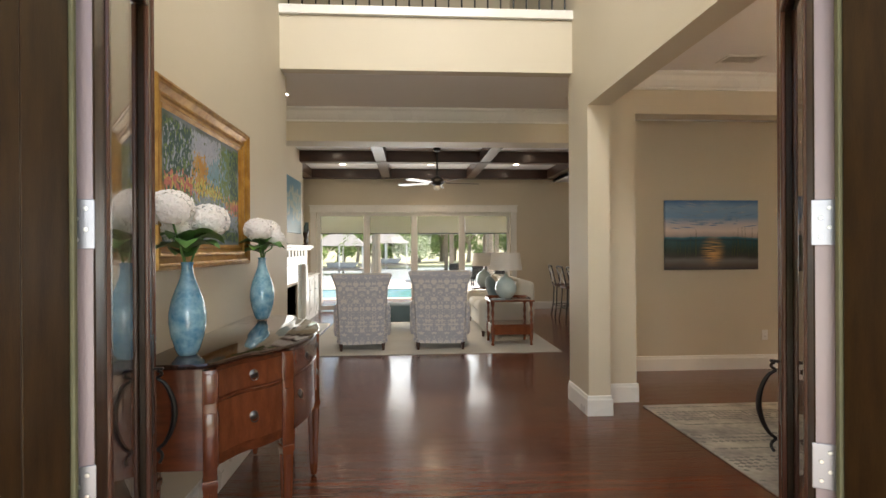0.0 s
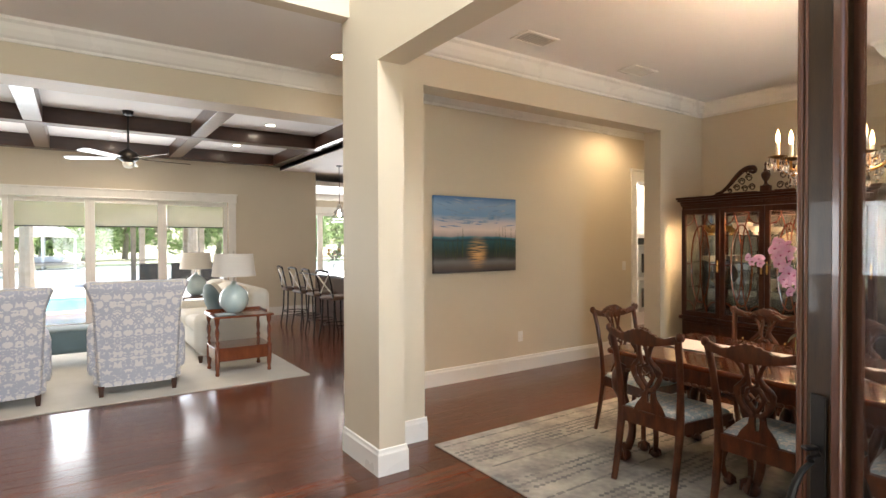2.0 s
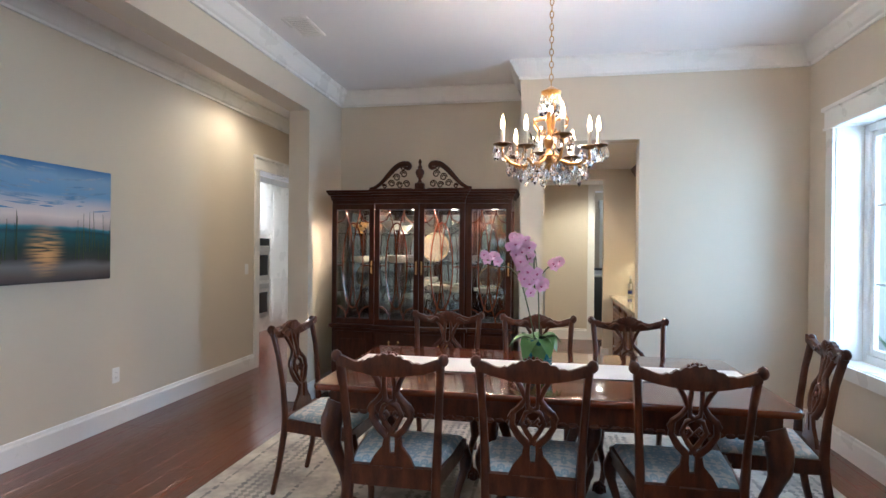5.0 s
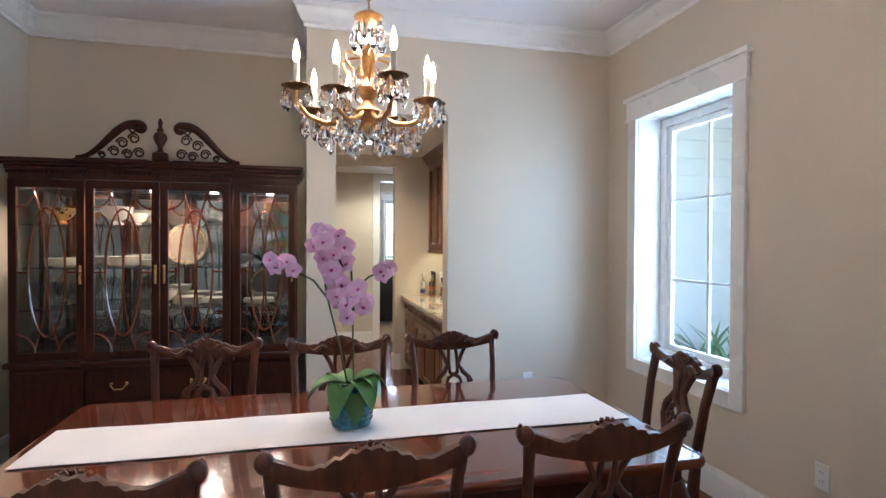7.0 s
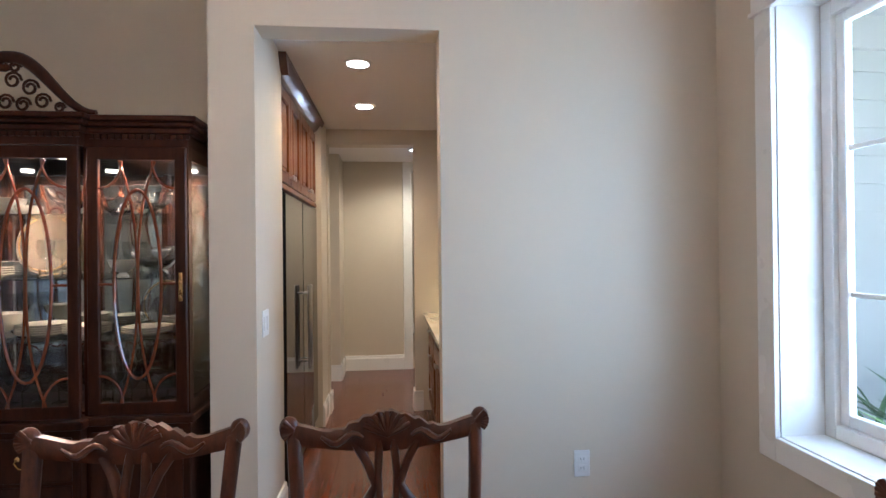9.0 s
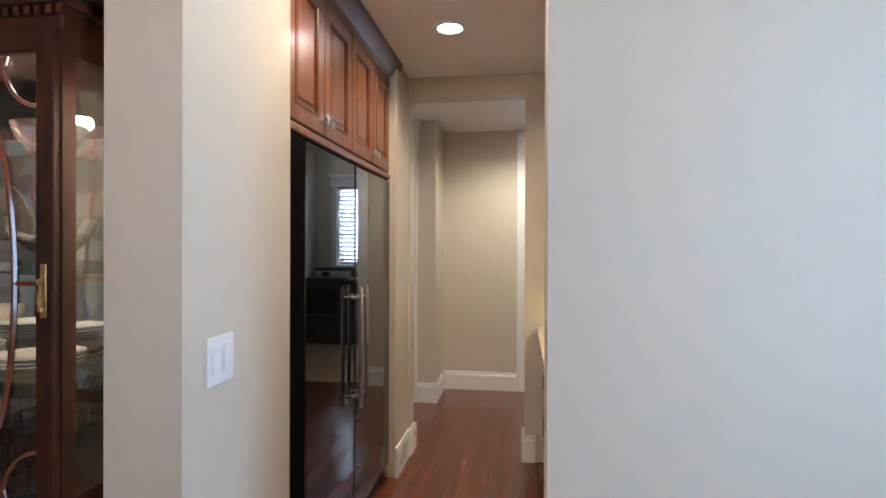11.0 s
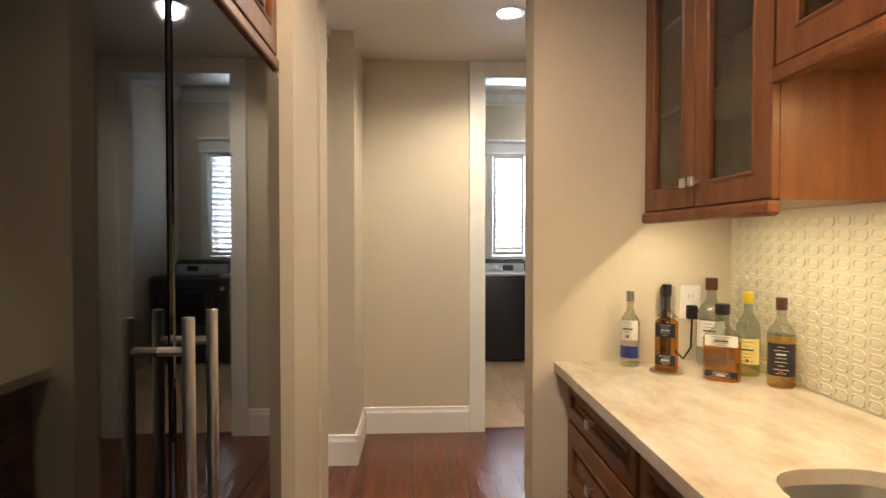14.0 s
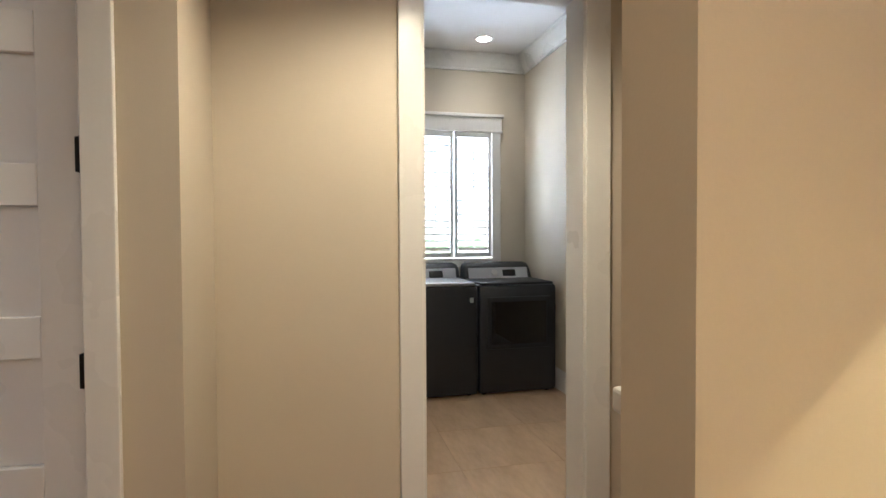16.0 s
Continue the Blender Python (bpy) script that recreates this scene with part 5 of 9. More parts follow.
for x, y, z, n, r in ((5.66, 4.13, 1.31, 6, 0.12), (5.66, 3.95, 1.31, 4, 0.10), (5.68, 3.72, 1.045, 5, 0.11), (5.68, 3.52, 1.045, 4, 0.10), (5.66, 4.50, 1.31, 5, 0.115), (5.66, 3.24, 1.045, 3, 0.11)):
    plate_stack(x, y, z, n, r)
for y, z, r, lb in ((3.76, 1.46, 0.145, "large cream serving platter stood upright"), (3.20, 1.17, 0.12, "cut crystal plate stood upright"), (4.50, 1.17, 0.11, "pale china plate stood upright")):
    pl = thing("standing_plate", lb, "plate", HBM)
    part("dish", Shape().lathe([(r * 0.5, 0), (r, 0.018), (r, 0.022), (r * 0.55, 0.008), (0.002, 0.006)], 28).moved(pose(5.80, y, z, 0, -80, 0)), M["stoneware"] if y > 3.3 else M["crystal"], pl, smooth=50)
    part("rim_band", Shape().tube([(0.9 * r * math.cos(a), 0.9 * r * math.sin(a), 0.022) for a in np.linspace(0, 2 * math.pi, 28, endpoint=False)], 0.003, 5, closed=True).moved(pose(5.80, y, z, 0, -80, 0)), M["brass"], pl)
    part("easel", Shape().tube([(5.70, y, z - r - 0.0), (5.86, y, z - r + 0.004)], 0.004, 6).tube([(5.72, y, z - r), (5.72, y, z - r + 0.03)], 0.004, 6), M["brass"], pl)
for x, y, z, s, lb, mtl in ((5.66, 3.20, 1.31, 1.0, "cut crystal bowl on a foot", "crystal"), (5.66, 3.21, 1.585, 0.8, "crystal serving bowl", "crystal"), (5.66, 3.88, 1.045, 0.8, "cream china tureen", "porcelain"), (5.66, 4.18, 1.585, 0.9, "ornate silver bowl", "steel"),
                             (5.66, 3.58, 1.585, 0.9, "ornate crystal bowl", "crystal"), (5.66, 4.52, 1.585, 0.8, "bronze bowl on the top shelf", "brass"), (5.66, 4.05, 1.585, 0.6, "cream china cup", "porcelain"), (5.66, 3.35, 1.31, 0.55, "silver cup", "steel")):
    bw = thing("bowl", lb + " in the china cabinet", "bowl", HBM)
    part("basin", Shape().lathe([(0.05 * s, 0), (0.045 * s, 0.012 * s), (0.025 * s, 0.03 * s), (0.06 * s, 0.05 * s), (0.10 * s, 0.09 * s), (0.115 * s, 0.135 * s), (0.110 * s, 0.135 * s), (0.09 * s, 0.09 * s), (0.05 * s, 0.055 * s), (0.002, 0.05 * s)], 16, (x, y, z)), M[mtl], bw, smooth=40)

# chandelier
cc = Vector((3.50, 2.66, 0))
cd = thing("chandelier", "gilt brass chandelier with candle bulbs and crystal drops", "chandelier", Matrix.Translation(cc))
G = M["gilt"] = material("gilt_brass", (0.72, 0.40, 0.13), 0.30, 1.0, second=(0.42, 0.20, 0.06), scale=30, bump=0.08)
part("column", Shape().lathe([(0.004, 1.855), (0.016, 1.87), (0.022, 1.89), (0.012, 1.905), (0.045, 1.925), (0.055, 1.945), (0.03, 1.965), (0.022, 1.985), (0.036, 2.01), (0.040, 2.035), (0.022, 2.055), (0.018, 2.09), (0.026, 2.14), (0.022, 2.19), (0.014, 2.23), (0.030, 2.27), (0.052, 2.285), (0.055, 2.30), (0.030, 2.315), (0.006, 2.33)], 16), G, cd, smooth=50)
part("canopy", Shape().lathe([(0.006, 3.0), (0.05, 3.03), (0.065, 3.07)], 20), G, cd, smooth=50)
chain = Shape()
for k in range(20):
    z = 2.345 + k * 0.0345
    r = Matrix.Rotation(radians(90 * (k % 2)), 4, "Z")
    chain.tube([r @ Vector((0.010 * math.cos(a), 0, z + 0.020 * math.sin(a))) for a in np.linspace(0, 2 * math.pi, 12, endpoint=False)], 0.0028, 5, closed=True)
part("chain", chain, M["brass"], cd, "aged brass chain")
dp = Shape()
for ring, (zz, rr) in enumerate(((0.0, 0.0015), (0.006, 0.006), (0.016, 0.0125), (0.028, 0.013), (0.042, 0.008), (0.055, 0.002))):
    dp.v += [(rr * math.cos(a) * 1.0, rr * math.sin(a) * 0.75, zz - 0.055) for a in np.linspace(0, 2 * math.pi, 8, endpoint=False)]
dp.f += [(j * 8 + i, j * 8 + (i + 1) % 8, (j + 1) * 8 + (i + 1) % 8, (j + 1) * 8 + i) for j in range(5) for i in range(8)] + [tuple(range(7, -1, -1)), tuple(range(40, 48))]
drop_mesh = mesh_of("crystal_drop", dp, M["crystal"])


def drop(x, y, z, parent, s=1.0):
    o = new("crystal_drop", drop_mesh)
    o.parent = parent
    o.matrix_basis = pose(x, y, z, 0, 0, rnd.uniform(0, 180)) @ Matrix.Scale(s, 4)


M["flame"] = material("candle_bulb", (1, 0.9, 0.75), 0.3, emit=(1.0, 0.62, 0.26), strength=5.0, bump=0)
M["oldbrass"] = material("tarnished_brass", (0.22, 0.13, 0.05), 0.42, 1.0, second=(0.12, 0.07, 0.03), scale=40, bump=0.1)
M["candle"] = material("candle_sleeve", (0.80, 0.76, 0.66), 0.4, bump=0)
for k in range(8):
    a = radians(45 * k + 12)
    R, zc = (0.265, 2.005) if k % 2 == 0 else (0.235, 1.965)
    c, s = math.cos(a), math.sin(a)
    arm = part("arm", Shape().tube([(c * r, s * r, z) for r, z in ((0.03, 1.95), (0.07, 1.915), (0.12, 1.89), (0.17, 1.888), (0.22, 1.905), (R, zc - 0.055), (R, zc - 0.01))], [0.007, 0.009, 0.010, 0.010, 0.009, 0.008, 0.007], 8), G, cd, smooth=50)
    pan = Shape().lathe([(0.008, -0.012), (0.030, -0.004), (0.046, 0.006), (0.043, 0.009), (0.012, 0.002)], 28, (c * R, s * R, zc))
    for i in range(14):
        b = i * math.pi / 7
        pan.ball((c * R + 0.047 * math.cos(b), s * R + 0.047 * math.sin(b), zc + 0.004), 0.006, 0.006, 0.004, 6, 4)
    part("drip_pan", pan, M["oldbrass"], arm, "dark scalloped drip pan", 50)
    part("candle_sleeve", Shape().lathe([(0.011, 0.0), (0.011, 0.085)], 12, (c * R, s * R, zc)), M["candle"], arm)
    part("flame_bulb", Shape().lathe([(0.007, 0.085), (0.011, 0.10), (0.0125, 0.113), (0.009, 0.137), (0.004, 0.158), (0.001, 0.168)], 12, (c * R, s * R, zc)), M["flame"], arm, "glowing flame-shaped bulb", 60)
    for j in range(5):
        b = j * 2 * math.pi / 5 + k
        drop(c * R + 0.044 * math.cos(b), s * R + 0.044 * math.sin(b), zc - 0.004 - 0.028 * (j % 2), arm, rnd.uniform(1.1, 1.6))
    for r, z in ((0.10, 1.885), (0.16, 1.88), (0.20, 1.89)):
        drop(c * r, s * r, z, arm, rnd.uniform(1.2, 1.8))
    drop(c * 0.045, s * 0.045, 2.285, cd, 1.5)
    drop(c * 0.055, s * 0.055, 2.255, cd, 1.7)
    drop(c * 0.115, s * 0.115, 2.075, cd, 1.5)
    drop(c * 0.13, s * 0.13, 1.925, arm, 1.6)
    drop(c * 0.05, s * 0.05, 1.90 - 0.03 * (k % 2), cd, 1.4)
    drop(c * 0.07, s * 0.07, 2.10 - 0.02 * (k % 3), cd, 1.2)
for k in range(6):
    a = radians(60 * k)
    c, s = math.cos(a), math.sin(a)
    part("scroll", Shape().tube([(c * (0.02 + 0.085 * math.sin(u * 2.6)), s * (0.02 + 0.085 * math.sin(u * 2.6)), 2.04 + 0.13 * u ** 0.7 - 0.10 * max(0, u - 0.75) ** 1.2) for u in np.linspace(0, 1.15, 12)], 0.005, 6), G, cd, smooth=50)
bulb = bpy.data.lights.new("chandelier_light", "POINT")
bulb.energy, bulb.color, bulb.shadow_soft_size = 34, (1.0, 0.70, 0.44), 0.09
new("chandelier_light", bulb).location = (3.50, 2.66, 2.20)

# orchid
op = Vector((3.50, 2.72, 0.7775))
orc = thing("orchid", "pink orchid in bloom in a teal glazed pot on the runner", "orchid", Matrix.Translation(op))
part("pot", Shape().lathe([(0.062, 0), (0.074, 0.006), (0.077, 0.02), (0.077, 0.135), (0.074, 0.15), (0.078, 0.158), (0.076, 0.165), (0.068, 0.165), (0.066, 0.13), (0.002, 0.128)], 28), M["tealglaze"], orc, "teal embossed glazed pot", 40)
dots = Shape()
for i in range(30):
    for j in range(6):
        a = 2 * math.pi * (i + 0.5 * (j % 2)) / 30
        dots.ball((0.077 * math.cos(a), 0.077 * math.sin(a), 0.03 + j * 0.017), 0.0045, 0.0045, 0.005, 6, 4)
part("embossing", dots, M["tealglaze"], orc)["kind"] = "stuff"
part("moss", Shape().lathe([(0.066, 0.128), (0.05, 0.142), (0.02, 0.15), (0.002, 0.15)], 16), M["bark"], orc)


def blade(length, width, droop, lift, n=9):
    vs, fs = [], []
    for i in range(n):
        u = i / (n - 1)
        w = width * math.sin(math.pi * min(1, 0.10 + 0.90 * u)) ** 0.7 * (1 if u < 0.98 else 0.3)
        y, z = length * u * (1 - 0.25 * droop * u), lift * math.sin(u * 1.7) - droop * length * 0.55 * u ** 2.2
        vs += [(-w, y, z + w * 0.35), (0, y, z), (w, y, z + w * 0.35)]
    for i in range(n - 1):
        for j in (0, 1):
            fs.append((3 * i + j, 3 * i + j + 1, 3 * i + j + 4, 3 * i + j + 3))
    m = len(vs)
    vs += [(x, y, z - 0.0025) for x, y, z in vs]
    fs += [tuple(i + m for i in reversed(f)) for f in fs]
    return Shape().add(vs, fs)


for ang, ln, wd, dr, lf in ((185, 0.17, 0.046, 0.9, 0.07), (120, 0.19, 0.052, 1.2, 0.06), (95, 0.18, 0.058, 1.6, 0.04), (60, 0.20, 0.052, 1.3, 0.05), (5, 0.20, 0.048, 0.8, 0.05), (-60, 0.19, 0.046, 0.8, 0.06), (150, 0.17, 0.050, 1.2, 0.07)):
    part("leaf", blade(ln, wd, dr, lf, 11).moved(pose(0, 0, 0.145, 0, 0, ang)), M["leaf"], orc, smooth=60)
fl, core = Shape(), Shape()
for k in range(5):
    pt = blade(0.050, 0.032 if k in (1, 4) else 0.019, 0.22, 0.007, 7)
    fl.join(pt, pose(0, 0, 0, 0, 0, 72 * k) @ pose(0, 0.003, 0, 8))
core.join(blade(0.020, 0.009, 0.9, 0.010, 5), pose(0, 0, 0.003, 35, 0, 180)).ball((0, 0, 0.006), 0.005, 0.005, 0.007, 6, 4)
petal_me, core_me = mesh_of("flower", fl, M["petal_pink"], 60), mesh_of("lip", core, M["petal_core"], 60)
st1 = [(0, 0.012, 0.14), (-0.01, 0.045, 0.30), (-0.06, 0.09, 0.48), (-0.13, 0.115, 0.62), (-0.20, 0.10, 0.69), (-0.25, 0.08, 0.68), (-0.28, 0.05, 0.60)]
st2 = [(0.01, -0.01, 0.14), (0.0, -0.005, 0.33), (-0.05, 0.0, 0.50), (-0.13, 0.015, 0.63), (-0.21, 0.02, 0.66), (-0.26, 0.02, 0.58), (-0.28, 0.015, 0.46)]
st3 = [(-0.06, 0.09, 0.48), (-0.12, 0.14, 0.55), (-0.20, 0.21, 0.59), (-0.25, 0.26, 0.60)]
st4 = [(-0.05, 0.0, 0.50), (-0.13, -0.05, 0.56), (-0.22, -0.09, 0.585)]
for st in (st1, st2, st3, st4):
    part("stem", Shape().tube(st, 0.0035, 6), M["stem"], orc, smooth=60)


def bloom(x, y, z, s):
    o = new("flower", petal_me)
    o.parent = orc
    o.matrix_basis = pose(x, y, z, 72 + rnd.uniform(-18, 18), rnd.uniform(-20, 20), -90 + rnd.uniform(-40, 40)) @ Matrix.Scale(s, 4)
    q = new("lip", core_me)
    q.parent = o


for k in range(28):
    u = k / 27
    bloom(-0.26 + rnd.uniform(-0.05, 0.04), 0.02 + 0.075 * u + rnd.uniform(-0.05, 0.05), 0.45 + 0.25 * u + rnd.uniform(-0.03, 0.03), rnd.uniform(0.60, 0.80))
for y, z in ((0.20, 0.59), (0.255, 0.60), (0.27, 0.625), (0.225, 0.615), (-0.075, 0.585), (-0.105, 0.595), (-0.09, 0.57), (0.14, 0.665), (0.10, 0.71), (0.06, 0.70)):
    bloom(-0.24 + rnd.uniform(-0.02, 0.02), y, z, rnd.uniform(0.55, 0.74))


def outlet(x, y, z, turn, kind="outlet"):
    """A wall plate on the plane y=0 facing +y, turned onto its wall."""
    lb = {"outlet": "white double wall outlet", "switch": "white rocker light switch plate"}[kind]
    t = thing("wall_" + kind, lb, kind, pose(x, y, z, 0, 0, turn), "wall plates")
    w = 0.037 if kind == "outlet" or x > 5.8 else 0.058
    part("plate", Shape().soft(-w, w, 0, 0.006, -0.06, 0.06, 0.003), M["white"], t)
    if kind == "outlet":
        for q in (-0.02, 0.02):
            o = part("socket", Shape().soft(-0.017, 0.017, 0.005, 0.008, q - 0.014, q + 0.014, 0.004), M["white"], t)
            part("slot", Shape().box(-0.008, -0.006, 0.0075, 0.0085, q - 0.004, q + 0.006).box(0.006, 0.008, 0.0075, 0.0085, q - 0.004, q + 0.006), M["rubber"], o)
    else:
        for q in ((0,) if w < 0.05 else (-0.025, 0.025)):
            part("rocker", Shape().soft(q - 0.016, q + 0.016, 0.005, 0.010, -0.033, 0.033, 0.002), M["white"], t)
    return t


outlet(5.25, 1.27, 0.42, 90)
outlet(3.42, 0.60, 0.40, 0)
outlet(4.20, 6.02, 0.40, 180)
outlet(6.10, 6.02, 1.17, 180, "switch")
outlet(5.399, 2.70, 1.068, 180, "switch")
outlet(2.95, 12.5, 0.38, 180)
outlet(1.725, 4.60, 1.14, -90, "switch")
outlet(1.725, 4.60, 0.42, -90)


def vent(x, y):
    t = thing("ceiling_vent", "white slatted ceiling air vent", "vent", group="ceiling vents")
    z = CEIL
    fr = Shape().soft(x - 0.17, x + 0.17, y - 0.10, y - 0.075, z - 0.012, z - 0.001, 0.003).soft(x - 0.17, x + 0.17, y + 0.075, y + 0.10, z - 0.012, z - 0.001, 0.003)
    fr.soft(x - 0.17, x - 0.145, y - 0.075, y + 0.075, z - 0.012, z - 0.001, 0.003).soft(x + 0.145, x + 0.17, y - 0.075, y + 0.075, z - 0.012, z - 0.001, 0.003)
    part("frame", fr, M["trim"], t)
    part("backing", Shape().box(x - 0.145, x + 0.145, y - 0.075, y + 0.075, z - 0.003, z - 0.001), M["rubber"], t)
    for k in range(9):
        part("slat", Shape().box(-0.006, 0.006, y - 0.075, y + 0.075, -0.001, 0.001).moved(Matrix.Translation((x - 0.125 + k * 0.031, 0, z - 0.008)) @ Matrix.Rotation(0.7, 4, "Y")), M["trim"], t)


vent(2.88, 4.41)
vent(4.22, 4.455)

# sea painting on the corridor wall
pt = thing("seascape_painting", "unframed canvas of a sunset over a teal sea", "painting")
M["sea"] = ramp_paint("seascape", 2, [(0.0, (0.035, 0.032, 0.035)), (0.07, (0.11, 0.085, 0.07)), (0.14, (0.17, 0.16, 0.16)), (0.20, (0.035, 0.035, 0.03)), (0.28, (0.012, 0.035, 0.028)), (0.40, (0.012, 0.085, 0.10)), (0.425, (0.008, 0.05, 0.075)), (0.455, (0.03, 0.19, 0.26)), (0.475, (0.42, 0.34, 0.34)), (0.56, (0.72, 0.62, 0.58)), (0.66, (0.55, 0.52, 0.56)), (0.76, (0.16, 0.32, 0.55)), (0.90, (0.22, 0.36, 0.55)), (1.0, (0.035, 0.15, 0.38))], 0.09, 3.4, glow=(0.51, 0.27, 0.16, 0.27, (0.72, 0.40, 0.15)))
part("canvas", Shape().soft(2.975, 4.10, 5.982, 6.018, 1.175, 1.985, 0.003), M["sea"], pt)
cl_ = Shape()
for k in range(60):
    u = rnd.random()
    x, z = 3.0 + 1.07 * rnd.random(), 1.66 + 0.30 * u
    w, a_ = 0.03 + 0.09 * rnd.random(), (x - 3.55) * 0.5 * (0.4 + u)
    p = Vector((math.cos(a_), 0, math.sin(a_) * 0.9))
    q = Vector((-p.z, 0, p.x)) * 0.007
    c = Vector((min(4.0, max(3.07, x)), 5.9812, min(1.95, z)))
    cl_.add([c - p * w, c - q, c + p * w, c + q], [(0, 1, 2, 3)])
part("cloud_strokes", cl_, M.setdefault("cloudpaint", material("cloud_stroke", (0.30, 0.38, 0.50), 0.5, second=(0.10, 0.24, 0.46), scale=7, mix=0.3, bump=0)), pt)
rd = Shape()
for k in range(34):
    x = 3.0 + 1.08 * rnd.random()
    if abs(x - 3.55) < 0.2:
        continue
    z = 1.30 + 0.12 * rnd.random()
    rd.tube([(x, 5.981, z), (x + rnd.uniform(-0.02, 0.02), 5.981, z + rnd.uniform(0.12, 0.34))], [0.003, 0.0012], 4)
part("reed_strokes", rd, M["stem"], pt)

# can lights


def can(x, y, z, watts=0.0, colour=WARM, deg=120):
    t = thing("recessed_light", "round recessed ceiling light switched on", "ceiling light", group="recessed lights")
    part("trim_ring", Shape().lathe([(0.085, 0.0), (0.083, -0.006), (0.062, -0.008), (0.060, 0.0)], 24, (x, y, z - 0.0005)), M["trim"], t, smooth=40)
    part("lens", Shape().lathe([(0.060, -0.004), (0.001, -0.005)], 24, (x, y, z)), M["bulb"], t, "glowing lens")
    if watts:
        spot("recessed_lamp", (x, y, z - 0.02), watts, colour, deg)


can(5.92, 2.30, LOW, 18, (1.0, 0.70, 0.37), 150)
can(6.81, 2.31, LOW, 16, (1.0, 0.70, 0.37), 150)
can(8.465, 1.865, LOW, 38, (1.0, 0.80, 0.50), 155)
can(11.585, 0.90, 3.0, 6, (1.0, 0.88, 0.72), 120)
can(5.65, 5.50, CEIL, 20, WARM, 160)
can(-1.31, 5.65, CEIL, 10)
can(1.79, 5.62, CEIL, 10)
# made-up fitting, added to brighten the kitchen behind the opening
can(7.9, 6.85, 3.0, 110, (1.0, 0.9, 0.78), 150)

M["orangebloom"] = material("orange_petal", (0.50, 0.20, 0.04), 0.5, second=(0.42, 0.30, 0.10), scale=20, mix=0.3)
# ---------------------------------------------------------------- foyer


def smooth_line(pts, per=8):
    """A smooth line through plan points."""
    out = []
    for i in range(len(pts) - 1):
        p0, p1, p2, p3 = (Vector(pts[max(0, min(len(pts) - 1, i + d))]) for d in (-1, 0, 1, 2))
        for k in range(per):
            u = k / per
            out.append(0.5 * ((2 * p1) + (p2 - p0) * u + (2 * p0 - 5 * p1 + 4 * p2 - p3) * u * u + (3 * p1 - p0 - 3 * p2 + p3) * u ** 3))
    out.append(Vector(pts[-1]))
    return [(p.x, p.y) for p in out]


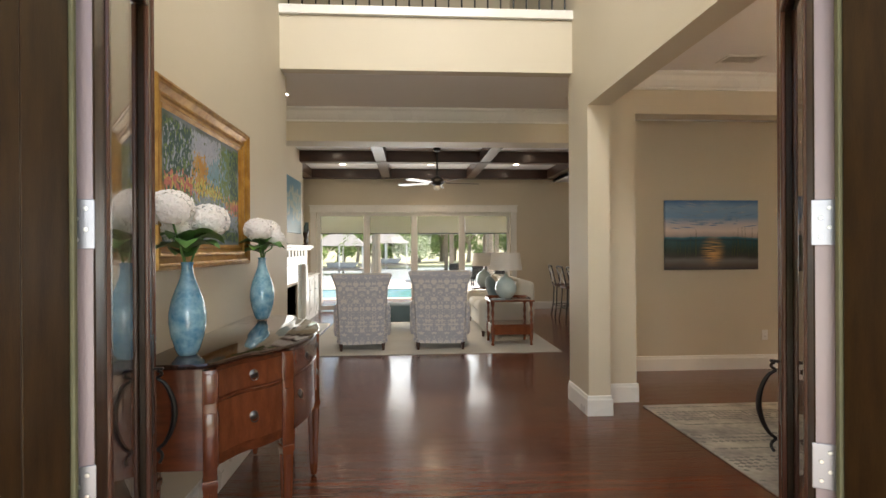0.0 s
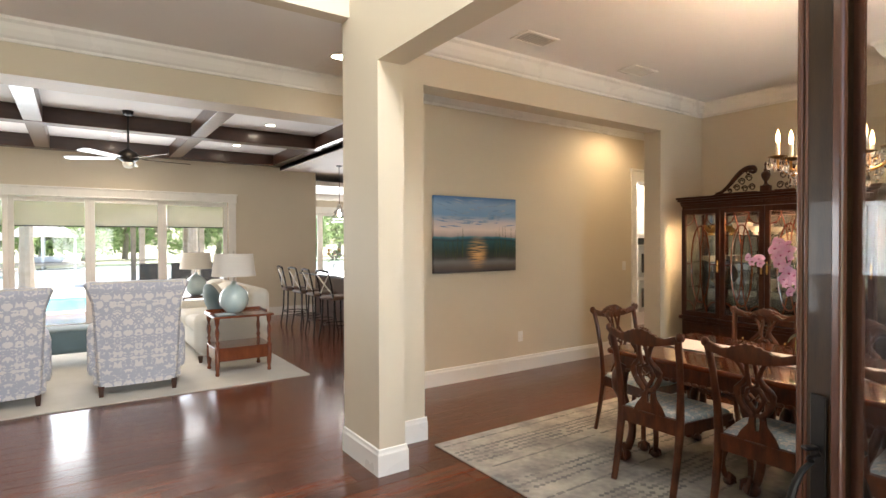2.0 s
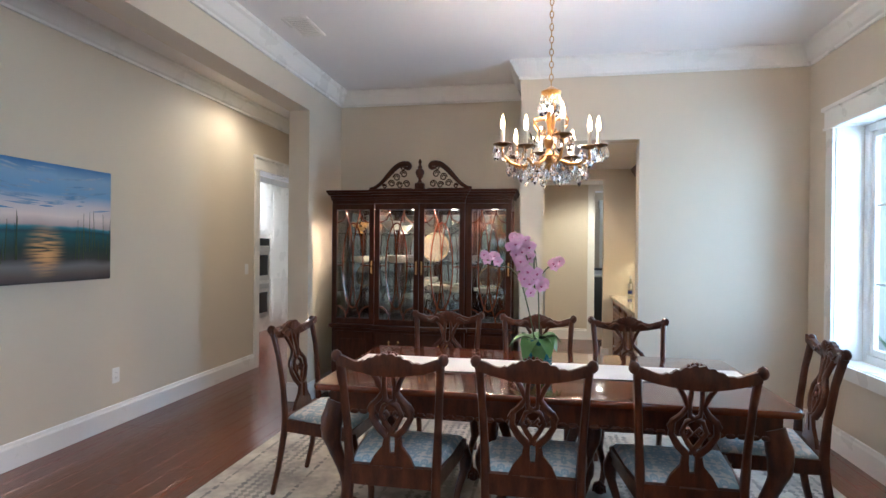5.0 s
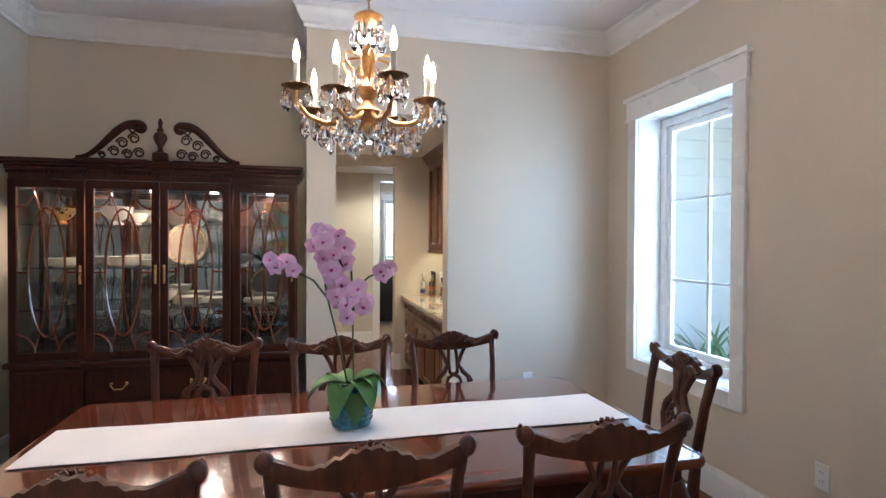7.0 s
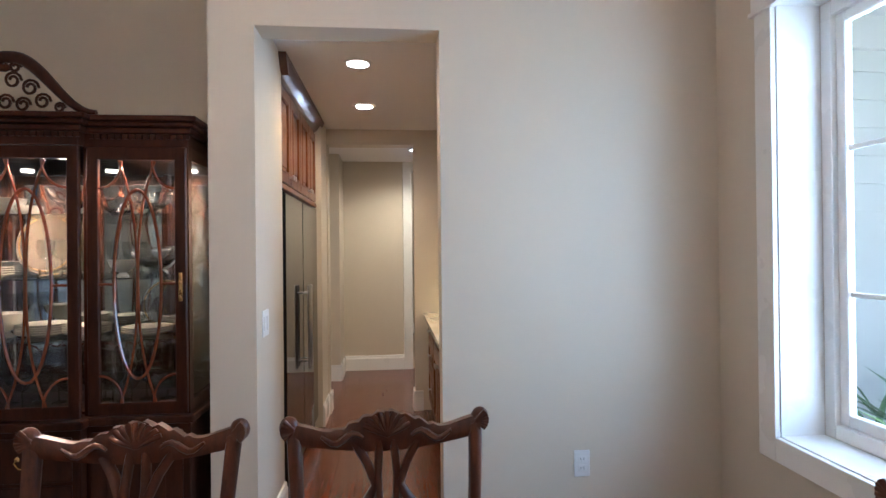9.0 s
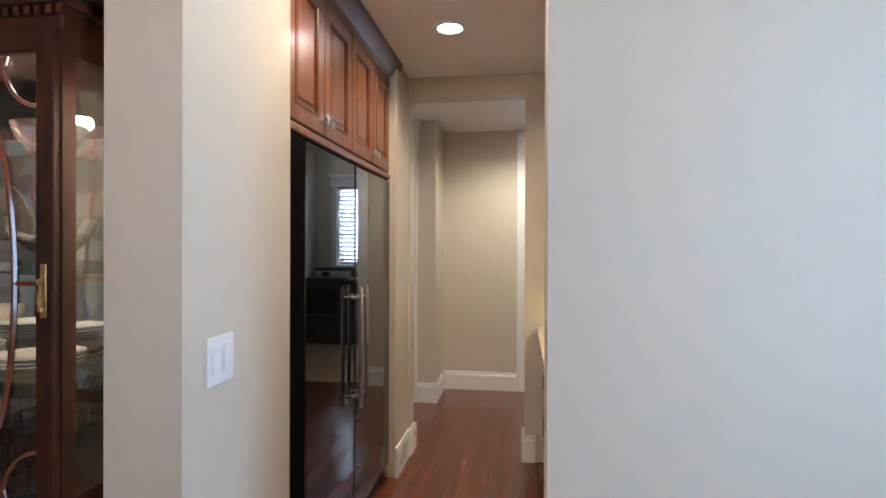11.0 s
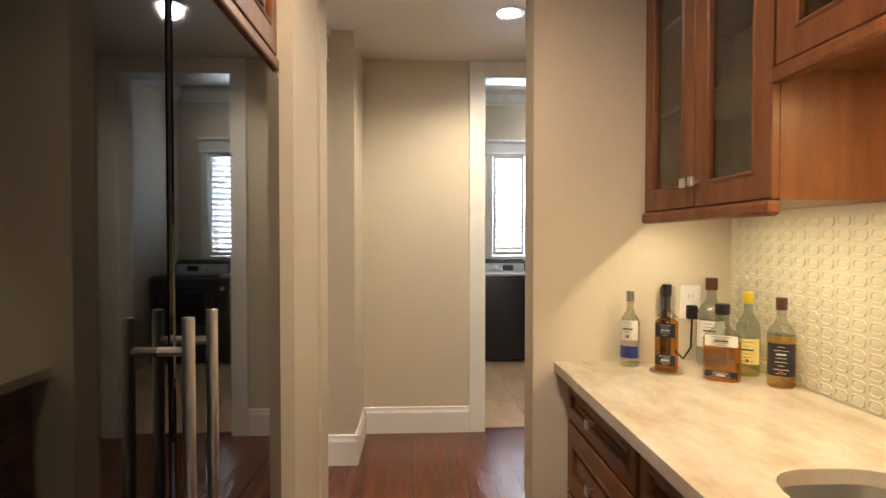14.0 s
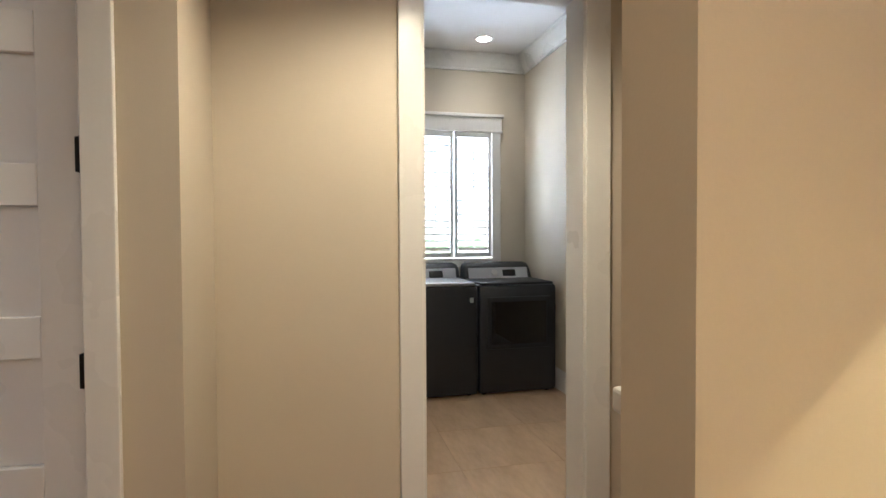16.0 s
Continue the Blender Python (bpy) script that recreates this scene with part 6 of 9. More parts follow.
def console():
    t = thing("console_table", "serpentine mahogany sideboard with brass ring pulls against the foyer wall", "sideboard")
    W = M["mahogany"]
    seg = [smooth_line([(-0.83, 2.25), (-0.76, 2.42), (-0.68, 2.50), (-0.615, 2.62)]), smooth_line([(-0.605, 2.66), (-0.565, 2.85), (-0.555, 3.02), (-0.565, 3.20), (-0.605, 3.38)]), smooth_line([(-0.615, 3.42), (-0.68, 3.54), (-0.76, 3.62), (-0.83, 3.79)])]
    front = [p for s in seg for p in s]

    def outline(g):
        f = []
        for i, (x, y) in enumerate(front):
            a, b = front[max(0, i - 1)], front[min(len(front) - 1, i + 1)]
            d = Vector((b[0] - a[0], b[1] - a[1])).normalized()
            f.append((x + d.y * g, y - d.x * g))
        return [(-1.135, 2.23 - g)] + [(-0.86, 2.23 - g)] + f + [(-0.86, 3.81 + g), (-1.135, 3.81 + g)]
    part("top", Shape().loft([[(x, y, z) for x, y in outline(g)] for z, g in ((0.942, 0.012), (0.948, 0.026), (0.960, 0.030), (0.968, 0.026), (0.970, 0.020))]), M["consoletop"], t, "dark polished top", 35)
    part("carcass", Shape().loft([[(x, y, z) for x, y in outline(0.0)] for z in (0.52, 0.942)]), W, t, smooth=35)
    part("waist_bead", Shape().tube([(x, y, 0.80) for x, y in outline(0.003)[1:-1]], 0.006, 6), W, t, smooth=50)

    def front_panel(s, a, b, z0, z1, name, pulls):
        pts = s[a:b]
        ring_in, ring_out = [], []
        for i, (x, y) in enumerate(pts):
            p, q = pts[max(0, i - 1)], pts[min(len(pts) - 1, i + 1)]
            d = Vector((q[0] - p[0], q[1] - p[1])).normalized()
            ring_in.append((x + d.y * 0.001, y - d.x * 0.001))
            ring_out.append((x + d.y * 0.010, y - d.x * 0.010))
        loop = ring_in + ring_out[::-1]
        d0 = part(name, Shape().loft([[(x, y, z) for x, y in loop] for z in (z0, z1)]), M["consolefront"], t, "figured mahogany drawer front", 40)
        for u in pulls:
            i = int(u * (len(pts) - 1))
            x, y = ring_out[i]
            p, q = ring_out[max(0, i - 1)], ring_out[min(len(pts) - 1, i + 1)]
            ang = math.degrees(math.atan2(q[1] - p[1], q[0] - p[0])) - 90
            m = pose(x, y, (z0 + z1) / 2, 0, 0, ang) @ pose(0, 0, 0, 0, 90, 0)
            pl = Shape().lathe([(0.020, 0), (0.020, 0.003), (0.012, 0.006), (0.004, 0.012), (0.001, 0.013)], 16)
            pl.tube([(0.012 + 0.017 * math.cos(k), 0.017 * math.sin(k), 0.012) for k in np.linspace(0, 2 * math.pi, 16, endpoint=False)], 0.0025, 6, closed=True)
            part("ring_pull", pl.moved(m), M["pewter"], d0, "round pewter ring pull", 50)
    for s, nm, pu in ((seg[0], "drawer", (0.5,)), (seg[2], "drawer", (0.5,))):
        front_panel(s, 2, len(s) - 2, 0.815, 0.925, nm, pu)
        front_panel(s, 2, len(s) - 2, 0.57, 0.79, nm, pu)
    front_panel(seg[1], 2, len(seg[1]) - 2, 0.815, 0.925, "drawer", (0.25, 0.75))
    front_panel(seg[1], 2, 9, 0.60, 0.79, "drawer", (0.5,))
    front_panel(seg[1], len(seg[1]) - 10, len(seg[1]) - 2, 0.60, 0.79, "drawer", (0.5,))
    for x, y, r in ((-0.835, 2.245, 20), (-0.61, 2.64, 35), (-0.61, 3.40, -35), (-0.835, 3.795, -20), (-1.08, 2.26, 0), (-1.08, 3.78, 0)):
        lg = Shape()
        m = pose(x, y, 0, 0, 0, r)
        prof = [(0.002, 0.0), (0.012, 0.01), (0.016, 0.05), (0.017, 0.055), (0.026, 0.44), (0.031, 0.45), (0.031, 0.475), (0.026, 0.48)]
        lg.loft([[(-h, -h, z), (h, -h, z), (h, h, z), (-h, h, z)] for h, z in prof])
        for q in (-0.010, 0.0, 0.010):
            for sgn in (-1, 1):
                lg.tube([(sgn * 0.018, q * 0.7, 0.08), (sgn * 0.0255, q, 0.43)], 0.0032, 6)
                lg.tube([(q * 0.7, sgn * 0.018, 0.08), (q, sgn * 0.0255, 0.43)], 0.0032, 6)
        lg.soft(-0.028, 0.028, -0.028, 0.028, 0.48, 0.94, 0.004)
        for a, b in ((0.53, 0.76), (0.80, 0.925)):
            lg.soft(0.026, 0.033, -0.020, 0.020, a, b, 0.003)
            lg.soft(-0.020, 0.020, -0.033, -0.026, a, b, 0.003)
        part("leg", lg.moved(m), M["consolefront"], t, "square tapered fluted leg", 35)
    return t


M["consoletop"] = material("console_top", (0.040, 0.017, 0.010), 0.10, second=(0.022, 0.010, 0.006), scale=3, stretch=(5, 1, 4), coat=0.9, coat_rough=0.04, bump=0.01)
M["consolefront"] = material("figured_mahogany", (0.22, 0.062, 0.024), 0.22, second=(0.10, 0.026, 0.011), scale=7, fine=50, stretch=(3, 3, 0.9), mix=0.7, coat=0.7, coat_rough=0.07, bump=0.02)
M["pewter"] = material("pewter", (0.16, 0.15, 0.14), 0.35, 1.0, bump=0.05)
console()


def hydrangea_vase(x, y, turn, heads):
    v = thing("vase", "tall blue mottled art glass vase on the sideboard", "vase", pose(x, y, 0.9705, 0, 0, turn), "vases on the sideboard")
    part("body", Shape().lathe([(0.030, 0), (0.040, 0.004), (0.052, 0.03), (0.070, 0.09), (0.079, 0.15), (0.078, 0.19), (0.066, 0.25), (0.046, 0.305), (0.031, 0.345), (0.025, 0.375), (0.024, 0.40), (0.028, 0.415), (0.024, 0.415), (0.020, 0.395), (0.002, 0.38)], 32), M["vaseglass"], v, smooth=60)
    f = thing("hydrangea_bunch", "white hydrangea heads with green leaves in a blue vase", "flowers", pose(x, y, 0.9705, 0, 0, turn), "bunches of hydrangea")
    rn_ = random.Random(int(y * 100))
    for hx, hy, hz, hr in heads:
        part("stem", Shape().tube([(0, 0, 0.36), (hx * 0.3, hy * 0.3, 0.45), (hx * 0.8, hy * 0.8, hz - 0.07), (hx, hy, hz - 0.02)], 0.005, 6), M["leaf"], f, smooth=60)
        hd = Shape()
        for i in range(70):
            zc = 1 - 1.75 * (i + 0.5) / 70
            a = i * 2.39996
            rr = math.sqrt(max(0, 1 - zc * zc))
            c = Vector((hx + hr * rr * math.cos(a), hy + hr * rr * math.sin(a), hz + hr * 0.8 * zc))
            nrm = Vector((rr * math.cos(a), rr * math.sin(a), zc)).normalized()
            rot = nrm.to_track_quat("Z", "Y").to_matrix().to_4x4() @ Matrix.Rotation(rn_.random() * 6, 4, "Z")
            for k in range(4):
                b = k * math.pi / 2
                q = hr * 0.21
                ps = [(0, 0, 0.004), (q * math.cos(b - 0.6), q * math.sin(b - 0.6), 0.006), (q * 1.35 * math.cos(b), q * 1.35 * math.sin(b), rn_.uniform(0.0, 0.010)), (q * math.cos(b + 0.6), q * math.sin(b + 0.6), 0.006)]
                hd.add([c + (rot @ Vector(p)) for p in ps], [(0, 1, 2, 3)])
        hd.ball((hx, hy, hz - 0.005), hr * 0.86, hr * 0.86, hr * 0.66, 10, 7)
        part("flower_head", hd, M["petal_white"], f, "round white flower head")
    for a, ln, z in ((20, 0.19, 0.46), (75, 0.18, 0.50), (140, 0.18, 0.46), (200, 0.21, 0.48), (260, 0.18, 0.47), (320, 0.21, 0.50), (45, 0.15, 0.44), (170, 0.15, 0.51), (290, 0.16, 0.52)):
        part("leaf", blade(ln, 0.060, 0.6, 0.03).moved(pose(0, 0, z, 12, 0, a)), M["leaf"], f, smooth=60)


hydrangea_vase(-0.985, 2.40, 0, [(-0.03, -0.10, 0.645, 0.092), (0.05, 0.12, 0.605, 0.088), (-0.07, 0.05, 0.56, 0.065)])
hydrangea_vase(-0.985, 3.62, 35, [(-0.05, -0.07, 0.60, 0.085), (0.06, 0.07, 0.60, 0.085), (0.07, -0.03, 0.545, 0.065)])

# framed garden painting on the foyer wall
gp = thing("framed_painting", "garden landscape painting in a wide gilt frame", "painting")
PY0, PY1, PZ0, PZ1 = 2.325, 3.685, 1.345, 2.215
fw = 0.125
prof = [(-1.148, 0.0), (-1.090, 0.0), (-1.078, 0.006), (-1.076, 0.016), (-1.084, 0.022), (-1.086, 0.034), (-1.098, 0.050), (-1.104, 0.064), (-1.097, 0.068), (-1.097, 0.080), (-1.107, 0.086), (-1.110, 0.100), (-1.106, 0.106), (-1.112, 0.116), (-1.118, fw), (-1.148, fw)]
for side in range(4):
    rings = []
    for end in (0, 1):
        ring = []
        for px, ins in prof:
            if side == 0:
                p = (px, PY0 + ins if end == 0 else PY1 - ins, PZ0 + ins)
            elif side == 1:
                p = (px, PY1 - ins, PZ0 + ins if end == 0 else PZ1 - ins)
            elif side == 2:
                p = (px, PY1 - ins if end == 0 else PY0 + ins, PZ1 - ins)
            else:
                p = (px, PY0 + ins, PZ1 - ins if end == 0 else PZ0 + ins)
            ring.append(p)
        rings.append(ring)
    part("frame_side", Shape().loft(rings), M["gold"], gp, "moulded gilt frame", 20)
M["garden"] = ramp_paint("garden_paint", 2, [(0.0, (0.10, 0.14, 0.17)), (0.14, (0.16, 0.21, 0.25)), (0.26, (0.05, 0.085, 0.05)), (0.36, (0.26, 0.055, 0.035)), (0.44, (0.34, 0.14, 0.03)), (0.52, (0.045, 0.09, 0.03)), (0.64, (0.10, 0.15, 0.10)), (0.76, (0.30, 0.33, 0.37)), (0.88, (0.08, 0.11, 0.05)), (1.0, (0.20, 0.23, 0.26))], 0.75, 3.2)
part("canvas", Shape().box(-1.130, -1.120, PY0 + fw - 0.004, PY1 - fw + 0.004, PZ0 + fw - 0.004, PZ1 - fw + 0.004), M["garden"], gp)
rnd = random.Random(3)
DABS = {"sky_dabs": ((0.34, 0.38, 0.48), (0.44, 0.46, 0.54)), "dark_tree_dabs": ((0.025, 0.07, 0.07), (0.05, 0.11, 0.09)), "green_dabs": ((0.11, 0.20, 0.05), (0.19, 0.26, 0.10)), "orange_dabs": ((0.52, 0.22, 0.03), (0.55, 0.34, 0.09)),
        "red_dabs": ((0.48, 0.09, 0.09), (0.62, 0.24, 0.16)), "pond_dabs": ((0.17, 0.24, 0.25), (0.30, 0.34, 0.42)), "poplar_dabs": ((0.14, 0.30, 0.36), (0.24, 0.38, 0.50)), "yellow_dabs": ((0.62, 0.48, 0.08), (0.52, 0.50, 0.16))}
dabs = {k: Shape() for k in DABS}


def garden_dab(u, v):
    q = rnd.random()
    if u < 0.30 and v > 0.54:
        return "dark_tree_dabs" if q < 0.62 else ("green_dabs" if q < 0.84 else "sky_dabs")
    if u > 0.70 and v > 0.44:
        return ("green_dabs" if q < 0.75 else "poplar_dabs") if u < 0.86 else ("dark_tree_dabs" if q < 0.6 else "green_dabs")
    if v > 0.54:
        if 0.34 < u < 0.50 and v < 0.78:
            return "orange_dabs"
        if 0.50 <= u < 0.68 and v < 0.70 + 0.9 * (u - 0.5):
            return "poplar_dabs"
        return "sky_dabs" if v > 0.66 or q < 0.4 else "green_dabs"
    if v > 0.42:
        if u < 0.36:
            return "red_dabs" if q < 0.7 else "yellow_dabs"
        return "yellow_dabs" if q < 0.6 else ("orange_dabs" if q < 0.8 else "green_dabs")
    if u > 0.80 and v > 0.28:
        return "red_dabs" if q < 0.5 else ("orange_dabs" if q < 0.65 else "green_dabs")
    if u < 0.30 or v < 0.10 and not 0.3 < u < 0.7:
        return "dark_tree_dabs" if q < 0.6 else "green_dabs"
    return "pond_dabs" if q < 0.82 else ("green_dabs" if q < 0.92 else "sky_dabs")


for k in range(5200):
    u, v = rnd.random(), rnd.random()
    nm = garden_dab(u + rnd.gauss(0, 0.025), v + rnd.gauss(0, 0.025))
    y, z = PY0 + fw + 0.03 + u * (PY1 - PY0 - 2 * fw - 0.06), PZ0 + fw + 0.03 + v * (PZ1 - PZ0 - 2 * fw - 0.06)
    q, a = rnd.uniform(0.008, 0.019), rnd.gauss(0, 0.5) if "pond" not in nm else 1.57
    cs, sn = math.cos(a), math.sin(a)
    dabs[nm].add([(-1.1192 + 0.0000003 * k, y + p * q * 0.5 * cs + r * q * sn, z - p * q * 0.5 * sn + r * q * cs) for p, r in ((-1, -0.7), (0, -1), (1, -0.6), (0.9, 0.7), (0, 1), (-0.9, 0.6))], [(0, 1, 2, 3, 4, 5)])
for nm, (c1, c2) in DABS.items():
    part(nm, dabs[nm], material(nm[:-1], c1, 0.45, second=c2, scale=22, mix=0.35, bump=0.05), gp)["kind"] = "stuff"

# landing rail
rl = thing("landing_railing", "dark wooden landing railing with iron balusters", "railing")
part("handrail", Shape().soft(-1.14, 1.525, 4.88, 4.94, 4.50, 4.56, 0.012), M["darkwood"], rl)
for k in range(22):
    part("baluster", Shape().tube([(-1.08 + k * 0.122, 4.91, 3.64), (-1.08 + k * 0.122, 4.91, 4.51)], 0.008, 6), M["black"], rl)

# ---------------------------------------------------------------- living room
for y, nm in ((7.75, "beam_front"), (10.1, "beam_middle"), (12.38, "beam_back")):
    solid("trim_" + nm, Shape().soft(-2.39, 3.45, y - 0.11, y + 0.11, 3.06, 3.269, 0.006), M["beamwood"], "dark stained ceiling beam", "beam")
for x, nm in ((-2.28, "beam_west"), (-0.50, "beam_a"), (1.45, "beam_b"), (3.34, "beam_east")):
    sh = Shape()
    for a, b in ((6.56, 7.64), (7.86, 9.99), (10.21, 12.27)):
        sh.soft(x - 0.10, x + 0.10, a + 0.001, b - 0.001, 3.066, 3.269, 0.006)
    solid("trim_" + nm, sh, M["beamwood"], "dark stained ceiling beam", "beam")
walls("wall_kitchen_drop", [(3.45, 3.60, 6.30, 12.5, 2.99, 3.37)], "white drop between living room and kitchen ceilings", "ceiling")
for x, y in ((-1.4, 9.5), (2.37, 9.52), (-1.4, 11.6), (2.36, 11.53), (0.49, 11.6)):
    can(x, y, 3.27)
for y in (9.0, 11.3):
    spot("recessed_lamp", (0.49, y, 3.2), 40, (1.0, 0.82, 0.6), 150, 0.3)

fan = thing("ceiling_fan", "dark bronze ceiling fan with five blades and a small light", "ceiling fan", Matrix.Translation((0.53, 9.7, 0)))
part("canopy", Shape().lathe([(0.02, 3.2), (0.06, 3.22), (0.07, 3.27)], 20), M["black"], fan, smooth=50)
part("downrod", Shape().lathe([(0.013, 2.75), (0.013, 3.21)], 10), M["black"], fan)
part("motor", Shape().lathe([(0.03, 2.58), (0.09, 2.60), (0.125, 2.63), (0.125, 2.68), (0.10, 2.72), (0.04, 2.75), (0.02, 2.77)], 24), M["black"], fan, smooth=50)
part("light_bowl", Shape().lathe([(0.002, 2.50), (0.05, 2.515), (0.07, 2.55), (0.07, 2.58)], 20), M["white"], fan, "white glass light bowl", 50)
for k in range(5):
    m = pose(0, 0, 2.635, 0, 0, 72 * k + 10) @ pose(0, 0, 0, 10, 0, 0)
    bl = part("blade", Shape().prism([(0.18, -0.055), (0.72, -0.075), (0.78, -0.05), (0.78, 0.05), (0.72, 0.075), (0.18, 0.055)], "z", -0.004, 0.004).moved(m), M["beamwood"], fan, "glossy dark blade")
    part("bracket", Shape().soft(0.08, 0.24, -0.02, 0.02, 0.004, 0.010, 0.003).moved(m), M["black"], bl)

lr = thing("living_rug", "large plain cream rug on the hardwood floor", "rug")
part("rug_body", Shape().soft(-1.45, 2.11, 7.22, 10.9, 0, 0.014, 0.005), M["livingrug"], lr)


def armchair(at):
    t = thing("armchair", "high-backed armchair in blue-grey damask upholstery", "armchair", at, "pair of armchairs")
    C = M["damask"]
    rings = []
    for z, hw, y0, y1 in ((0.09, 0.285, -0.35, -0.22), (0.16, 0.30, -0.36, -0.22), (0.60, 0.318, -0.40, -0.24), (0.86, 0.332, -0.435, -0.28), (0.97, 0.365, -0.452, -0.30), (1.03, 0.385, -0.46, -0.32), (1.055, 0.365, -0.445, -0.335)):
        rings.append([(-hw + 0.02, y0, z), (-hw * 0.4, y0 - 0.012, z), (hw * 0.4, y0 - 0.012, z), (hw - 0.02, y0, z), (hw, y0 + 0.03, z), (hw, y1 - 0.03, z), (hw - 0.03, y1, z), (-hw + 0.03, y1, z), (-hw, y1 - 0.03, z), (-hw, y0 + 0.03, z)])
    part("backrest", Shape().loft(rings), C, t, smooth=50)
    part("seat_base", Shape().soft(-0.33, 0.33, -0.30, 0.36, 0.09, 0.34, 0.03), C, t, smooth=50)
    part("seat_cushion", Shape().soft(-0.25, 0.25, -0.22, 0.38, 0.33, 0.50, 0.06), C, t, smooth=50)
    for s in (-1, 1):
        a, b = sorted((s * 0.25, s * 0.37))
        part("arm", Shape().soft(a, b, -0.28, 0.33, 0.18, 0.62, 0.05), C, t, smooth=50)
        part("leg", Shape().loft([[(s * 0.27 - h, -0.33 - h, z), (s * 0.27 + h, -0.33 - h, z), (s * 0.27 + h, -0.33 + h, z), (s * 0.27 - h, -0.33 + h, z)] for z, h in ((0.0, 0.015), (0.10, 0.024))]), M["darkwood"], t)
        part("leg", Shape().loft([[(s * 0.27 - h, 0.30 - h, z), (s * 0.27 + h, 0.30 - h, z), (s * 0.27 + h, 0.30 + h, z), (s * 0.27 - h, 0.30 + h, z)] for z, h in ((0.0, 0.015), (0.10, 0.024))]), M["darkwood"], t)
    part("piping", Shape().tube([(-0.325, -0.455, 1.04), (0, -0.468, 1.048), (0.325, -0.455, 1.04)], 0.006, 6), M["cream"], t, smooth=50)
    return t


a1 = armchair(pose(-0.674, 7.82, 0.014, 0, 0, 4) @ Matrix.Diagonal((1.08, 1.0, 1.03, 1)))
copy_thing(a1, pose(0.455, 7.82, 0.014, 0, 0, -2) @ Matrix.Diagonal((1.08, 1.0, 1.03, 1)))

so = thing("sofa", "cream upholstered sofa with loose cushions", "sofa")
part("base", Shape().soft(1.20, 2.02, 8.50, 10.45, 0.09, 0.36, 0.04), M["cream"], so, smooth=50)
part("backrest", Shape().soft(1.78, 2.05, 8.50, 10.45, 0.30, 0.90, 0.08), M["cream"], so, smooth=50)
for y in (8.48, 10.25):
    part("arm", Shape().soft(1.13, 2.0, y, y + 0.22, 0.12, 0.62, 0.09), M["cream"], so, smooth=50)
for y in (8.71, 9.48):
    part("seat_cushion", Shape().soft(1.16, 1.82, y, y + 0.76, 0.35, 0.52, 0.06), M["cream"], so, smooth=50)
    part("back_cushion", Shape().soft(1.55, 1.85, y, y + 0.75, 0.48, 0.95, 0.10), M["cream"], so, smooth=50)
for x, y in ((1.2, 8.55), (1.96, 8.55), (1.2, 10.4), (1.96, 10.4)):
    part("foot", Shape().lathe([(0.02, 0.014), (0.03, 0.10)], 10, (x, y, 0)), M["darkwood"], so)
for y, mt, lb in ((8.80, "tealcloth", "grey-green throw pillow on the sofa"), (9.05, "cream", "cream throw pillow on the sofa")):
    pw = thing("throw_pillow", lb, "pillow")
    part("cover", Shape().ball((0, 0, 0), 0.10, 0.24, 0.24, 14, 10).moved(pose(1.40 + (y - 8.8) * 0.4, y, 0.745, 0, -18, 0)), M[mt], pw, smooth=60)

ot = thing("ottoman", "slate blue upholstered ottoman with dark turned feet", "ottoman")
part("cushion", Shape().soft(-0.42, 0.18, 9.2, 9.75, 0.17, 0.46, 0.05), M["tealcloth"], ot, smooth=50)
part("piping", Shape().tube([(-0.42, 9.2, 0.44), (0.18, 9.2, 0.44), (0.18, 9.75, 0.44), (-0.42, 9.75, 0.44)], 0.008, 6, closed=True), M["tealcloth"], ot)
for x, y in ((-0.36, 9.26), (0.12, 9.26), (-0.36, 9.69), (0.12, 9.69)):
    part("foot", Shape().lathe([(0.018, 0.014), (0.03, 0.05), (0.02, 0.09), (0.032, 0.12), (0.03, 0.18)], 12, (x, y, 0)), M["darkwood"], ot, smooth=50)

st = thing("side_table", "reddish wooden side table with turned posts and a lower drawer", "side table")
part("top", Shape().soft(1.18, 1.84, 7.66, 8.20, 0.655, 0.68, 0.006), M["consolefront"], st)
part("gallery", Shape().soft(1.19, 1.83, 8.185, 8.20, 0.68, 0.71, 0.003).soft(1.19, 1.20, 7.9, 8.185, 0.68, 0.70, 0.003).soft(1.82, 1.83, 7.9, 8.185, 0.68, 0.70, 0.003), M["consolefront"], st)
part("drawer_box", Shape().soft(1.21, 1.81, 7.70, 8.17, 0.17, 0.31, 0.006), M["consolefront"], st)
part("shelf", Shape().soft(1.20, 1.82, 7.68, 8.18, 0.31, 0.325, 0.004), M["consolefront"], st)
for x in (1.225, 1.795):
    for y in (7.71, 8.16):
        part("turned_post", Shape().lathe([(0.018, 0.014), (0.026, 0.03), (0.016, 0.06), (0.026, 0.10), (0.028, 0.17), (0.028, 0.325), (0.014, 0.345), (0.026, 0.38), (0.013, 0.41), (0.022, 0.46), (0.024, 0.50), (0.013, 0.56), (0.026, 0.60), (0.028, 0.656)], 12, (x, y, 0)), M["consolefront"], st, smooth=50)
mg = thing("magazine", "small pale magazine lying on the side table", "magazine")
part("pages", Shape().soft(1.24, 1.43, 7.72, 7.93, 0.68, 0.689, 0.001), M["tealcloth"], mg)

